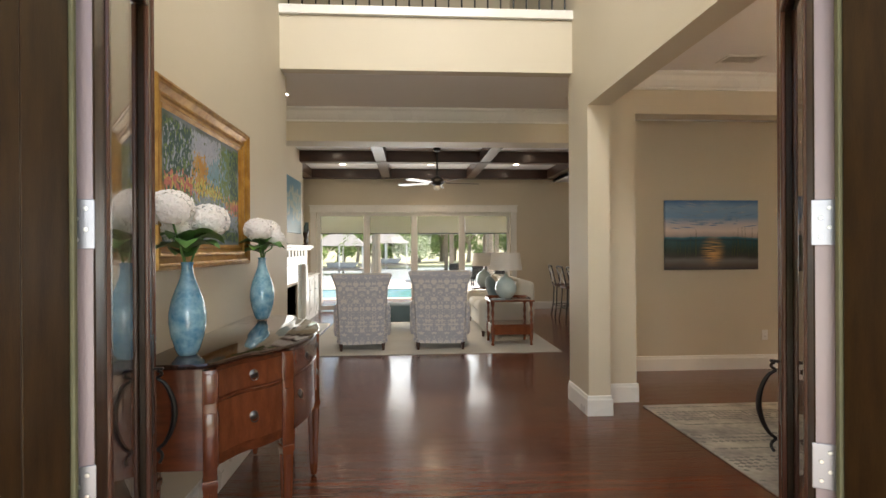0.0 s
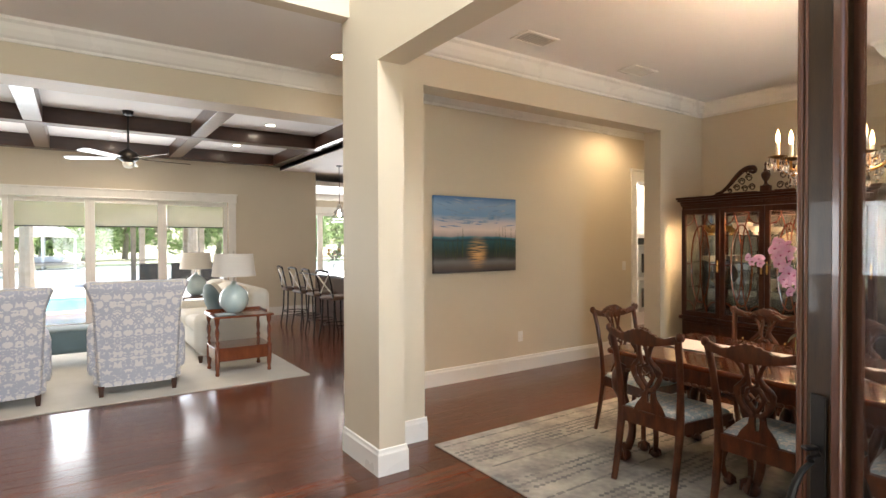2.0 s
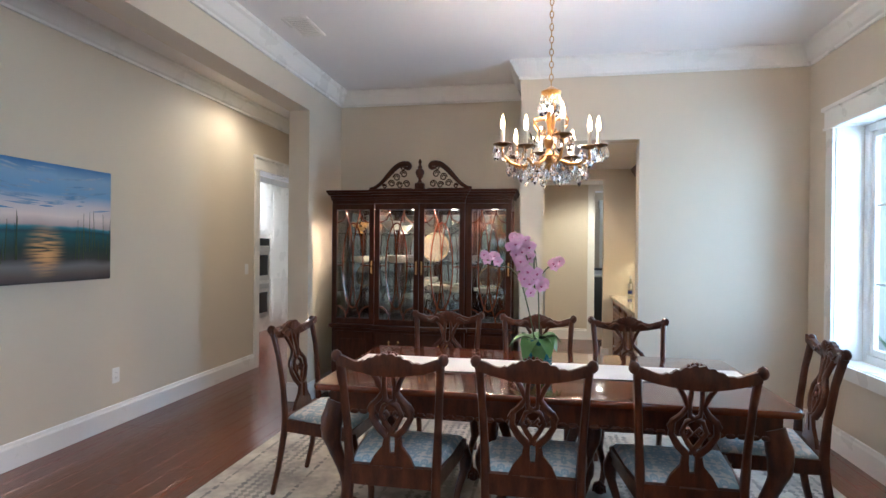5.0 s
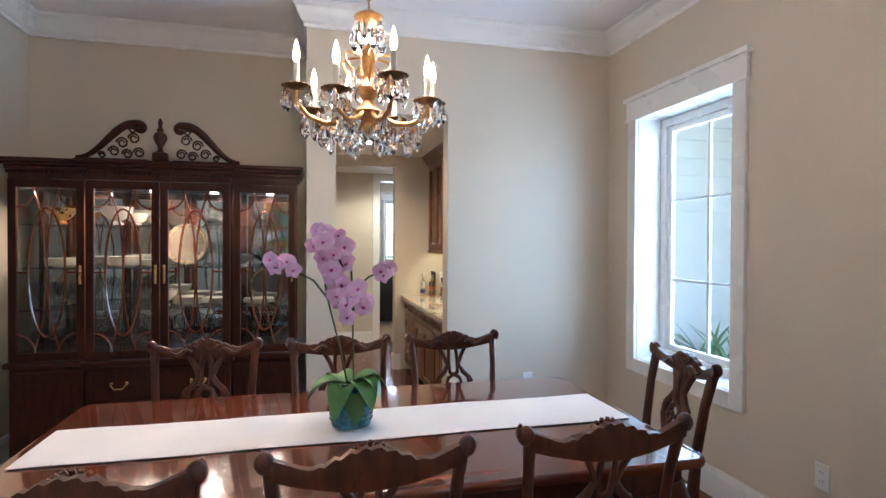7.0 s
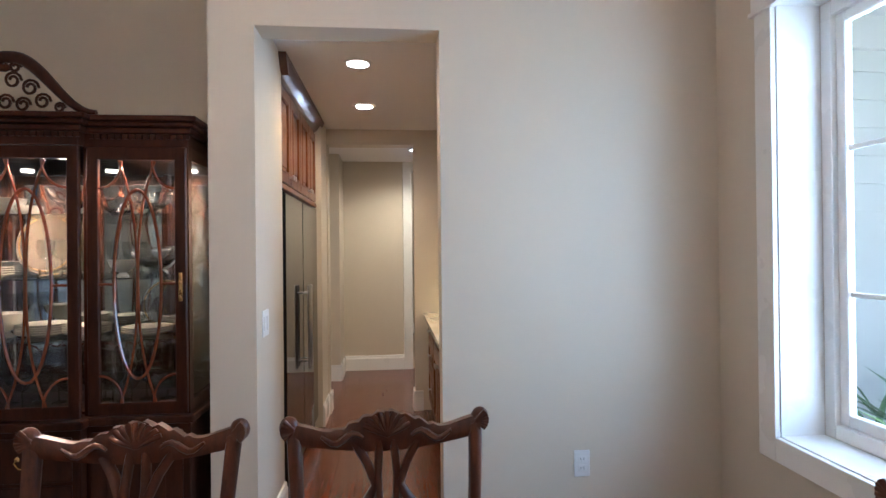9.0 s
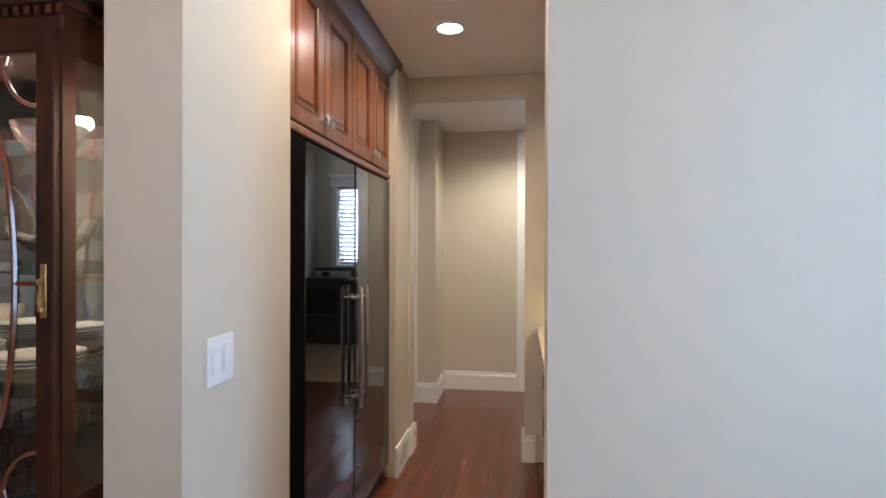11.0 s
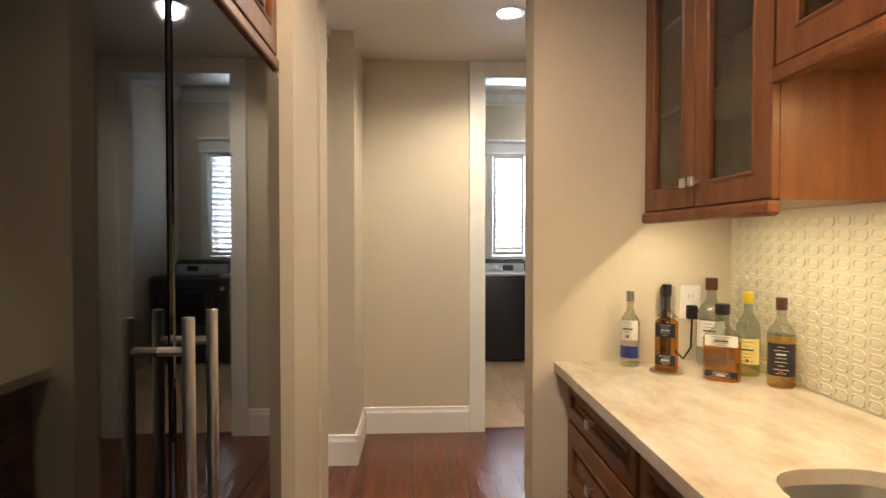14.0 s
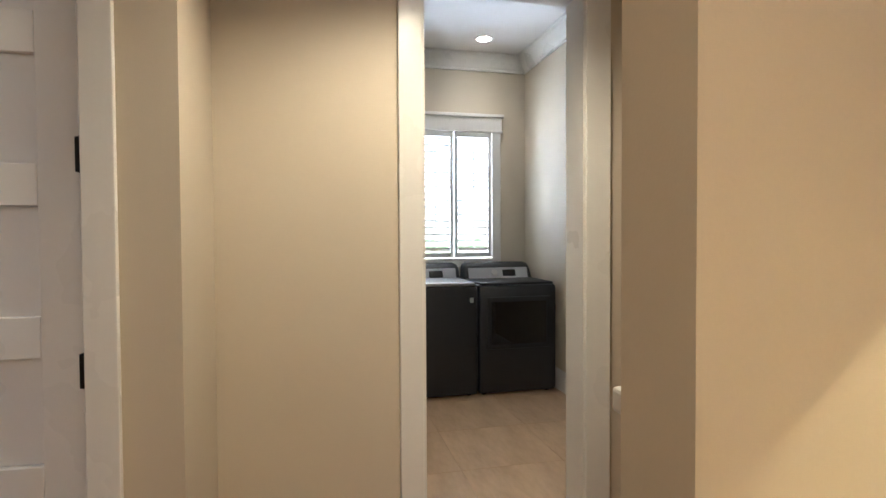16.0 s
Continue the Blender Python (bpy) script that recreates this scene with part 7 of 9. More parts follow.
t2 = thing("end_table", "small dark wooden end table behind the sofa", "side table")
part("top", Shape().soft(1.29, 1.81, 10.6, 11.1, 0.62, 0.65, 0.005), M["darkwood"], t2)
for x in (1.33, 1.77):
    for y in (10.64, 11.06):
        part("leg", Shape().lathe([(0.014, 0.0), (0.02, 0.62)], 8, (x, y, 0)), M["darkwood"], t2)


def table_lamp(x, y, z):
    t = thing("table_lamp", "sea-green glass table lamp with a pale drum shade", "table lamp", Matrix.Translation((x, y, z)), "living room lamps")
    part("base", Shape().lathe([(0.07, 0), (0.10, 0.02), (0.155, 0.09), (0.165, 0.16), (0.145, 0.24), (0.08, 0.31), (0.03, 0.335), (0.028, 0.37), (0.002, 0.37)], 24), M["lampglass"], t, smooth=60)
    part("stem", Shape().lathe([(0.012, 0.37), (0.012, 0.46)], 10), M["steel"], t)
    part("shade", Shape().lathe([(0.245, 0.43), (0.215, 0.69), (0.213, 0.69), (0.243, 0.43)], 28), M["shade"], t, "pale linen drum shade", 40)
    part("finial", Shape().lathe([(0.004, 0.44), (0.004, 0.70), (0.010, 0.715), (0.002, 0.73)], 10), M["steel"], t)
    part("spider", Shape().tube([(-0.203, 0, 0.685), (0.203, 0, 0.685)], 0.003, 6).tube([(0, -0.203, 0.685), (0, 0.203, 0.685)], 0.003, 6), M["steel"], t)


table_lamp(1.47, 7.98, 0.68)
table_lamp(1.545, 10.85, 0.65)

# fireplace on the west wall
walls("wall_chimney_breast", [(-2.40, -2.0, 8.05, 8.62, 0, 3.27), (-2.40, -2.0, 9.60, 10.25, 0, 3.27), (-2.40, -2.0, 8.62, 9.60, 0.80, 3.27)], "beige painted chimney breast")
fp = thing("fireplace", "white mantelpiece with glass mosaic and a dark firebox", "fireplace", kind="structure")
for y0, y1 in ((8.12, 8.34), (9.94, 10.16)):
    part("pilaster", Shape().soft(-2.0, -1.90, y0, y1, 0, 1.25, 0.005).soft(-1.90, -1.885, y0 + 0.03, y1 - 0.03, 0.2, 1.15, 0.004).soft(-2.0, -1.875, y0 - 0.015, y1 + 0.015, 0, 0.16, 0.005), M["trim"], fp)
part("frieze", Shape().soft(-2.0, -1.90, 8.34, 9.94, 1.17, 1.42, 0.005).soft(-2.0, -1.895, 8.12, 8.34, 1.25, 1.42, 0.005).soft(-2.0, -1.895, 9.94, 10.16, 1.25, 1.42, 0.005), M["trim"], fp)
part("mantel_shelf", Shape().soft(-2.0, -1.84, 8.06, 10.22, 1.42, 1.46, 0.008).soft(-2.0, -1.80, 8.02, 10.26, 1.46, 1.51, 0.006), M["trim"], fp)
for k in range(6):
    part("dentil_block", Shape().soft(-1.90, -1.87, 8.45 + k * 0.25, 8.59 + k * 0.25, 1.32, 1.41, 0.004), M["trim"], fp)
part("mosaic_bed", Shape().box(-1.999, -1.965, 8.34, 8.64, 0, 1.17).box(-1.999, -1.965, 9.58, 9.94, 0, 1.17).box(-1.999, -1.965, 8.64, 9.58, 0.82, 1.17), M["grout"], fp)
rnd = random.Random(4)
mo = Shape()
for i in range(32):
    for j in range(23):
        y, z = 8.345 + i * 0.05, 0.01 + j * 0.05
        if 8.62 < y < 9.58 and z < 0.82:
            continue
        mo.box(-1.966, -1.960 - rnd.random() * 0.004, y + 0.003, y + 0.047, z + 0.003, z + 0.047)
part("mosaic_tiles", mo, M["mosaic"] if "mosaic" in M else M.setdefault("mosaic", material("glass_mosaic", (0.62, 0.63, 0.58), 0.15, second=(0.34, 0.38, 0.36), scale=22, fine=60, mix=0.3, coat=0.6, bump=0)), fp)["kind"] = "stuff"
part("firebox", Shape().box(-2.38, -2.36, 8.62, 9.60, 0, 0.80).box(-2.36, -1.99, 8.60, 8.62, 0, 0.80).box(-2.36, -1.99, 9.60, 9.62, 0, 0.80), M["rubber"], fp, "near-black firebox lining")
part("hearth", Shape().soft(-1.96, -1.50, 7.95, 10.3, 0.0, 0.022, 0.004), M["stone"], fp, "pale stone hearth slab")
ap_ = thing("abstract_painting", "blue-green abstract canvas over the mantelpiece", "painting")
M["abstract"] = ramp_paint("abstract_paint", 2, [(0.0, (0.05, 0.13, 0.14)), (0.25, (0.03, 0.16, 0.20)), (0.40, (0.26, 0.27, 0.17)), (0.50, (0.05, 0.20, 0.24)), (0.62, (0.28, 0.30, 0.22)), (0.75, (0.04, 0.17, 0.23)), (1.0, (0.06, 0.19, 0.26))], 1.1, 4.5)
part("canvas", Shape().soft(-1.998, -1.955, 8.50, 9.88, 1.72, 2.66, 0.003), M["abstract"], ap_)
part("wooden_edge", Shape().box(-1.998, -1.953, 8.488, 8.499, 1.72, 2.66), M["gold"], ap_)
for y in (8.2, 8.32, 10.0, 10.12):
    h = 0.30 if y in (8.2, 10.12) else 0.24
    c = thing("candlestick", "carved dark wooden candlestick on the mantel", "candlestick", group="candlesticks on the mantel")
    part("turned_stem", Shape().lathe([(0.055, 1.51), (0.05, 1.525), (0.02, 1.55), (0.035, 1.51 + h * 0.35), (0.02, 1.51 + h * 0.5), (0.035, 1.51 + h * 0.7), (0.05, 1.51 + h)], 14, (-1.90, y, 0)), M["darkwood"], c, smooth=50)
    part("pillar_candle", Shape().lathe([(0.034, 1.51 + h), (0.034, 1.51 + h + 0.13)], 14, (-1.90, y, 0)), M["tealcloth"], c, "blue-grey pillar candle")
bi = thing("builtin_cabinet", "white built-in cabinet beside the chimney breast", "cabinet")
part("body", Shape().soft(-2.40, -2.02, 10.3, 12.1, 0, 0.88, 0.004), M["trim"], bi)
part("countertop", Shape().soft(-2.40, -1.99, 10.28, 12.12, 0.88, 0.915, 0.006), M["stone"], bi)
for y in (10.35, 10.93, 11.5):
    d = part("door", Shape().soft(-2.02, -2.005, y, y + 0.54, 0.10, 0.84, 0.003).soft(-2.005, -1.998, y + 0.07, y + 0.47, 0.18, 0.76, 0.004), M["trim"], bi)
    part("knob", Shape().ball((-1.99, y + 0.06, 0.6), 0.012), M["black"], d)

# ---------------------------------------------------------------- kitchen side
isl = thing("kitchen_island", "dark kitchen island with a grey stone top", "kitchen island")
part("cabinet", Shape().soft(3.85, 4.9, 8.6, 11.6, 0, 0.89, 0.004), M["darkwood"], isl)
part("stone_top", Shape().soft(3.55, 5.0, 8.5, 11.7, 0.89, 0.93, 0.008), M.setdefault("slate", material("grey_stone_top", (0.13, 0.15, 0.17), 0.12, second=(0.20, 0.22, 0.24), coat=0.5, bump=0)), isl)


def stool(at):
    t = thing("bar_stool", "dark metal counter stool with cross-back and brown seat", "stool", at, "stools at the island")
    part("seat", Shape().soft(-0.20, 0.20, -0.20, 0.20, 0.63, 0.69, 0.025), M["stoolseat"], t, "brown leather seat", 50)
    for s in (-1, 1):
        for q in (-1, 1):
            part("leg", Shape().tube([(s * 0.21, q * 0.21, 0), (s * 0.17, q * 0.17, 0.30), (s * 0.16, q * 0.16, 0.63)], 0.014, 8), M["black"], t, smooth=50)
        part("back_post", Shape().tube([(s * 0.17, -0.18, 0.64), (s * 0.175, -0.22, 0.85), (s * 0.17, -0.27, 1.06)], 0.014, 8), M["black"], t, smooth=50)
        part("cross_bar", Shape().tube([(s * 0.17, -0.195, 0.72), (0, -0.235, 0.87), (-s * 0.17, -0.262, 1.02)], 0.010, 6), M["white"], t, smooth=50)
    part("top_rail", Shape().tube([(-0.17, -0.27, 1.06), (0, -0.285, 1.075), (0.17, -0.27, 1.06)], 0.018, 8), M["black"], t, smooth=50)
    ring = Shape().tube([(0.19 * math.cos(a) * 1.1, 0.19 * math.sin(a) * 1.1, 0.25) for a in np.linspace(0, 2 * math.pi, 20, endpoint=False)], 0.009, 6, closed=True)
    part("foot_ring", ring, M["black"], t, smooth=50)
    return t


M["stoolseat"] = material("brown_leather", (0.10, 0.05, 0.03), 0.45, second=(0.07, 0.035, 0.02), bump=0.08)
s0 = stool(pose(3.25, 9.1, 0, 0, 0, -80))
for y, r in ((9.75, -92), (10.4, -88), (11.05, -95)):
    copy_thing(s0, pose(3.25, y, 0, 0, 0, r))
pe = thing("pendant_light", "clear glass pendant light over the island", "pendant light", Matrix.Translation((4.2, 11.2, 0)))
part("canopy", Shape().lathe([(0.05, 2.98), (0.06, 3.0)], 16), M["black"], pe)
part("rod", Shape().lathe([(0.007, 2.25), (0.007, 2.98)], 8), M["black"], pe)
part("glass_shade", Shape().lathe([(0.16, 1.90), (0.165, 1.96), (0.12, 2.08), (0.05, 2.17), (0.04, 2.25), (0.037, 2.25), (0.048, 2.165), (0.117, 2.075), (0.161, 1.958)], 24), M["cabcrystal"], pe, smooth=50)
part("bulb", Shape().ball((0, 0, 2.05), 0.035, 0.035, 0.05), M["bulb"], pe)
bt = thing("breakfast_table", "round dark breakfast table by the nook window", "table")
part("tabletop", Shape().lathe([(0.58, 0.72), (0.60, 0.74), (0.58, 0.76)], 32, (5.3, 13.6, 0)), M["darkwood"], bt, smooth=40)
part("pedestal", Shape().lathe([(0.30, 0), (0.28, 0.04), (0.07, 0.10), (0.06, 0.4), (0.10, 0.72)], 16, (5.3, 13.6, 0)), M["darkwood"], bt, smooth=50)
bq = thing("flower_bouquet", "loose bouquet in a clear vase on the breakfast table", "flowers")
part("vase", Shape().lathe([(0.05, 0.76), (0.06, 0.80), (0.05, 1.0), (0.06, 1.02), (0.056, 1.02), (0.046, 1.0), (0.002, 0.77)], 14, (5.0, 13.4, 0)), M["cabcrystal"], bq, smooth=50)
fo = Shape()
for k in range(60):
    a, b = rnd.uniform(0, 6.28), rnd.uniform(0.1, 1.2)
    fo.join(blade(0.10, 0.02, 0.3, 0.01, 5), pose(5.0 + 0.13 * math.cos(a) * b, 13.4 + 0.13 * math.sin(a) * b, 1.05 + 0.25 * rnd.random(), rnd.uniform(0, 60), 0, math.degrees(a)))
part("foliage", fo, M["leaf"], bq)
for k in range(9):
    part("bloom", Shape().ball((5.0 + rnd.uniform(-0.16, 0.16), 13.4 + rnd.uniform(-0.16, 0.16), 1.18 + rnd.uniform(-0.05, 0.16)), 0.035), M["orangebloom"] if k % 2 else M["petal_white"], bq)

# wall oven seen through the kitchen opening
ov = thing("wall_oven", "stainless double wall oven in a white tall cabinet", "oven")
part("tall_cabinet", Shape().soft(8.05, 9.9, 7.32, 8.0, 0, 2.5, 0.004), M["trim"], ov)
for z0, z1 in ((0.24, 0.80), (0.86, 1.42)):
    d = part("oven_door", Shape().soft(8.21, 8.965, 7.285, 7.32, z0, z1, 0.006), M["steel"], ov)
    part("window", Shape().box(8.28, 8.895, 7.282, 7.286, z0 + 0.08, z1 - 0.14), M["screen"], d)
    part("handle", Shape().tube([(8.27, 7.25, z1 - 0.07), (8.90, 7.25, z1 - 0.07)], 0.011, 8), M["steel"], d)
part("control_panel", Shape().soft(8.21, 8.965, 7.288, 7.32, 1.44, 1.56, 0.003), M["screen"], ov)
for x, w, z0, z1 in ((8.10, 0.46, 1.62, 2.46), (8.58, 0.46, 1.62, 2.46), (9.04, 0.42, 1.40, 2.46), (9.47, 0.40, 1.40, 2.46), (9.04, 0.42, 0.12, 0.86), (9.47, 0.40, 0.12, 0.86)):
    part("cabinet_door", Shape().soft(x, x + w, 7.302, 7.32, z0, z1, 0.003).soft(x + 0.07, x + w - 0.07, 7.296, 7.302, z0 + 0.07, z1 - 0.07, 0.003), M["trim"], ov)

# ---------------------------------------------------------------- pantry


def cabinet_door(x0, x1, z0, z1, y, s, parent, glazed=False, name="door"):
    """A raised-panel or glazed door on the plane y, facing s."""
    def span(a, b):
        return sorted((y + s * a, y + s * b))
    st = min(0.062, (x1 - x0) * 0.22, (z1 - z0) * 0.28)
    d = part(name, Shape().ring(x0, x1, z0, z1, st, y, y + s * 0.02), M["cabwood"], parent)
    b = 0.014
    part("bead", Shape().ring(x0 + st - 0.004, x1 - st + 0.004, z0 + st - 0.004, z1 - st + 0.004, b, y + s * 0.006, y + s * 0.024, 0.005), M["cabwood"], d, "moulded inner bead")
    if glazed:
        part("pane", Shape().box(x0 + st, x1 - st, *span(0.006, 0.010), z0 + st, z1 - st), M["cabglass"], d, "clear glass pane")
    else:
        part("panel", Shape().soft(x0 + st, x1 - st, *span(0.0, 0.008), z0 + st, z1 - st, 0.002).soft(x0 + st + 0.03, x1 - st - 0.03, *span(0.004, 0.016), z0 + st + 0.03, z1 - st - 0.03, 0.009), M["cabwood"], d)
    return d


def knob(x, y, z, s, parent):
    part("knob", Shape().soft(x - 0.006, x + 0.006, *sorted((y, y + s * 0.02)), z - 0.006, z + 0.006, 0.002).soft(x - 0.014, x + 0.014, *sorted((y + s * 0.018, y + s * 0.028)), z - 0.014, z + 0.014, 0.003), M["steel"], parent, "square nickel knob")


# refrigerator
rf = thing("refrigerator", "tall glossy black side-by-side refrigerator with steel bar handles", "refrigerator")
part("body", Shape().box(6.09, 7.205, 2.775, 3.40, 0.0, 1.74).box(5.84, 6.09, 2.755, 2.785, 0.0, 1.74), M["rubber"], rf)
# near-black strip paints the shade of an open gap left of the door
part("filler_strip", Shape().soft(5.842, 5.965, 2.712, 2.755, 0.09, 1.73, 0.004), M["void"], rf, "flat black strip standing in for the shade of a gap")
for x0, x1, hx in ((5.97, 6.54, 6.505), (6.555, 7.205, 6.595)):
    d = part("door", Shape().soft(x0, x1, 2.715, 2.755, 0.09, 1.73, 0.006), M["screen"], rf, "glossy black door")
    part("handle", Shape().tube([(hx, 2.672, 0.62), (hx, 2.672, 1.17)], 0.009, 12).tube([(hx, 2.672, 0.67), (hx, 2.716, 0.67)], 0.007, 8).tube([(hx, 2.672, 1.12), (hx, 2.716, 1.12)], 0.007, 8), M["steel"], d, "brushed steel bar handle", 40)
part("toe_grille", Shape().soft(5.86, 7.195, 2.74, 2.76, 0.01, 0.08, 0.003), M["rubber"], rf)
fc = thing("fridge_cabinet", "brown raised-panel wall cabinet above the refrigerator", "cabinet")
part("carcass", Shape().box(5.82, 7.212, 2.74, 2.785, 1.76, 2.34).box(6.09, 7.212, 2.785, 3.40, 1.76, 2.34), M["cabwood"], fc)
part("side_panel", Shape().soft(5.815, 5.838, 2.71, 2.785, 0, 1.76, 0.002), M["cabwood"], fc)
for i in range(4):
    x0 = 5.83 + i * 0.345
    d = cabinet_door(x0, x0 + 0.338, 1.785, 2.325, 2.74, -1, fc)
    knob(x0 + (0.31 if i % 2 == 0 else 0.028), 2.72, 1.835, -1, d)
part("light_rail", Shape().soft(5.815, 7.212, 2.715, 2.74, 1.745, 1.775, 0.006), M["cabwood"], fc)
cr = Shape()
strip(cr, [(0, 0), (0.08, 0), (0.075, -0.02), (0.055, -0.05), (0.03, -0.085), (0.01, -0.10), (0, -0.10)], 5.81, 2.74, 7.30, 2.74, 2.44, -1)
strip(cr, [(0, 0), (0.08, 0), (0.075, -0.02), (0.055, -0.05), (0.03, -0.085), (0.01, -0.10), (0, -0.10)], 5.82, 2.66, 5.82, 2.785, 2.44, 1)
part("crown", cr, M["darkcrown"] if "darkcrown" in M else M.setdefault("darkcrown", material("cabinet_crown", (0.13, 0.05, 0.022), 0.3, second=(0.08, 0.03, 0.013), stretch=(1, 6, 6), coat=0.3)), fc, "dark stepped crown moulding")

# base cabinets under one continuous worktop
CF = 1.82
for x0, x1, lay in ((6.945, 7.565, "drawers"), (6.12, 6.94, "doors"), (5.42, 6.115, "doors")):
    bc = thing("base_cabinet", "brown wooden pantry base cabinet with nickel knobs", "cabinet", group="pantry base cabinets")
    part("carcass", Shape().box(x0, x1, 1.22, CF - 0.025, 0.09, 0.815) if lay == "drawers" or x1 < 6.2 else Shape().box(x0, x1, 1.22, CF - 0.025, 0.09, 0.60).box(x0, x1, CF - 0.05, CF - 0.025, 0.60, 0.815), M["cabwood"], bc)
    part("toe_kick", Shape().box(x0, x1, 1.3, CF - 0.09, 0.0, 0.09), M["rubber"], bc)
    if lay == "drawers":
        for z0, z1 in ((0.665, 0.805), (0.42, 0.655), (0.11, 0.41)):
            d = cabinet_door(x0 + 0.01, x1 - 0.03, z0, z1, CF - 0.025, 1, bc, name="drawer")
            knob((x0 + x1) / 2, CF - 0.006, (z0 + z1) / 2, 1, d)
    else:
        m_ = (x0 + x1) / 2
        for a, b, kx in ((x0 + 0.01, m_ - 0.003, m_ - 0.03), (m_ + 0.003, x1 - 0.01, m_ + 0.03)):
            d = cabinet_door(a, b, 0.665, 0.805, CF - 0.025, 1, bc, name="drawer_front")
            d = cabinet_door(a, b, 0.11, 0.655, CF - 0.025, 1, bc)
            knob(kx, CF - 0.006, 0.60, 1, d)
# worktop with a rounded sink cut-out
wt = thing("worktop", "beige veined stone worktop with an undermounted sink", "worktop")
SX, SY, SA, SB = 6.495, 1.57, 0.185, 0.14
N = 36
hole = []
for k in range(N):
    a = 2 * math.pi * k / N
    c, s = math.cos(a), math.sin(a)
    hole.append((SX + SA * math.copysign(abs(c) ** 0.62, c), SY + SB * math.copysign(abs(s) ** 0.62, s)))
x0, x1, y0, y1 = 5.42, 7.568, 1.213, 1.855
outer = []
for k in range(N):
    a = 2 * math.pi * k / N
    c, s = math.cos(a), math.sin(a)
    f = min((x1 - SX) / c if c > 1e-6 else (x0 - SX) / c if c < -1e-6 else 1e9, (y1 - SY) / s if s > 1e-6 else (y0 - SY) / s if s < -1e-6 else 1e9)
    outer.append((SX + f * c, SY + f * s))
for cx_, cy_ in ((x0, y0), (x1, y0), (x1, y1), (x0, y1)):
    k = min(range(N), key=lambda i: (outer[i][0] - cx_) ** 2 + (outer[i][1] - cy_) ** 2)
    outer[k] = (cx_, cy_)
ring = [[(*p, 0.848) for p in hole], [(*p, 0.850) for p in [(SX + (q[0] - SX) * 1.02, SY + (q[1] - SY) * 1.02) for q in hole]], [(*p, 0.850) for p in outer], [(*p, 0.846) for p in outer], [(*p, 0.818) for p in outer], [(*p, 0.818) for p in hole], [(*p, 0.848) for p in hole]]
part("slab", Shape().loft(ring, caps=False), M["marble"], wt, smooth=25)
sk = thing("sink", "small undermounted stainless steel bar sink", "sink")
bowl = [[(SX + (px - SX) * g, SY + (py - SY) * g, z) for px, py in hole] for g, z in ((1.0, 0.8175), (0.97, 0.76), (0.93, 0.69), (0.85, 0.665), (0.4, 0.66), (0.06, 0.657))]
outb = [[(SX + (px - SX) * g, SY + (py - SY) * g, z) for px, py in hole] for g, z in ((0.06, 0.652), (0.86, 0.66), (0.95, 0.688), (1.0, 0.76), (1.05, 0.8175))]
part("basin", Shape().loft(bowl + outb, caps=False), M["steel"], sk, smooth=50)
part("drain", Shape().lathe([(0.03, 0), (0.028, 0.004), (0.012, 0.002)], 16, (SX, SY, 0.66)), M["steel"], sk)
fa = thing("faucet", "brushed nickel gooseneck bar faucet", "faucet")
FX_, FY_ = 6.505, 1.33
part("base", Shape().lathe([(0.026, 0.85), (0.026, 0.858), (0.022, 0.862), (0.021, 0.93), (0.016, 0.94)], 20, (FX_, FY_, 0)), M["steel"], fa, smooth=40)
part("spout", Shape().tube([(FX_, FY_, 0.93), (FX_, FY_, 1.04)] + [(FX_, FY_ + 0.085 - 0.085 * math.cos(a), 1.04 + 0.085 * math.sin(a)) for a in np.linspace(0.2, math.pi * 0.93, 14)] + [(FX_, FY_ + 0.178, 1.03)], 0.013, 12), M["steel"], fa, smooth=50)
part("lever", Shape().tube([(FX_, FY_, 0.905), (FX_ - 0.045, FY_, 0.905)], 0.017, 12).tube([(FX_ - 0.04, FY_, 0.905), (FX_ - 0.042, FY_ - 0.006, 0.975)], [0.007, 0.005], 8), M["steel"], fa, smooth=50)

# backsplash of moulded tiles
bs = thing("backsplash", "pale glazed backsplash of small eight-sided moulded tiles", "backsplash", kind="structure")
part("bed", Shape().box(5.42, 7.568, 1.2105, 1.2155, 0.852, 1.70), M["splash"], bs)
oc = Shape()
w_, h_ = 0.0245, 0.0165


def octa(r, s, y):
    a, b, c = w_ * r, h_ * r, 0.007 * s
    return [(-a, y, -b + c), (-a + c, y, -b), (a - c, y, -b), (a, y, -b + c), (a, y, b - c), (a - c, y, b), (-a + c, y, b), (-a, y, b - c)]


oc.loft([octa(0.92, 1, 0.0), octa(0.89, 1, 0.0035), octa(0.74, 0.9, 0.0035), octa(0.64, 0.8, 0.0012), octa(0.30, 0.5, 0.0018)])
tile_me = mesh_of("tile", oc, M["splash"])
rest, cnt = Shape(), 0
for j in range(22):
    for i in range(38):
        x, z = 7.545 - i * 0.0535, 0.872 + j * 0.0385
        if z > 1.36 and x > 6.86:
            continue
        if i < 16 and j < 19:
            o = new("tile", tile_me)
            o.parent, o.location = bs, (x, 1.2155, z)
        else:
            rest.join(oc, Matrix.Translation((x, 1.2155, z)))
part("tiles", rest, M["splash"], bs)["kind"] = "stuff"

# upper cabinets
UF = 1.535


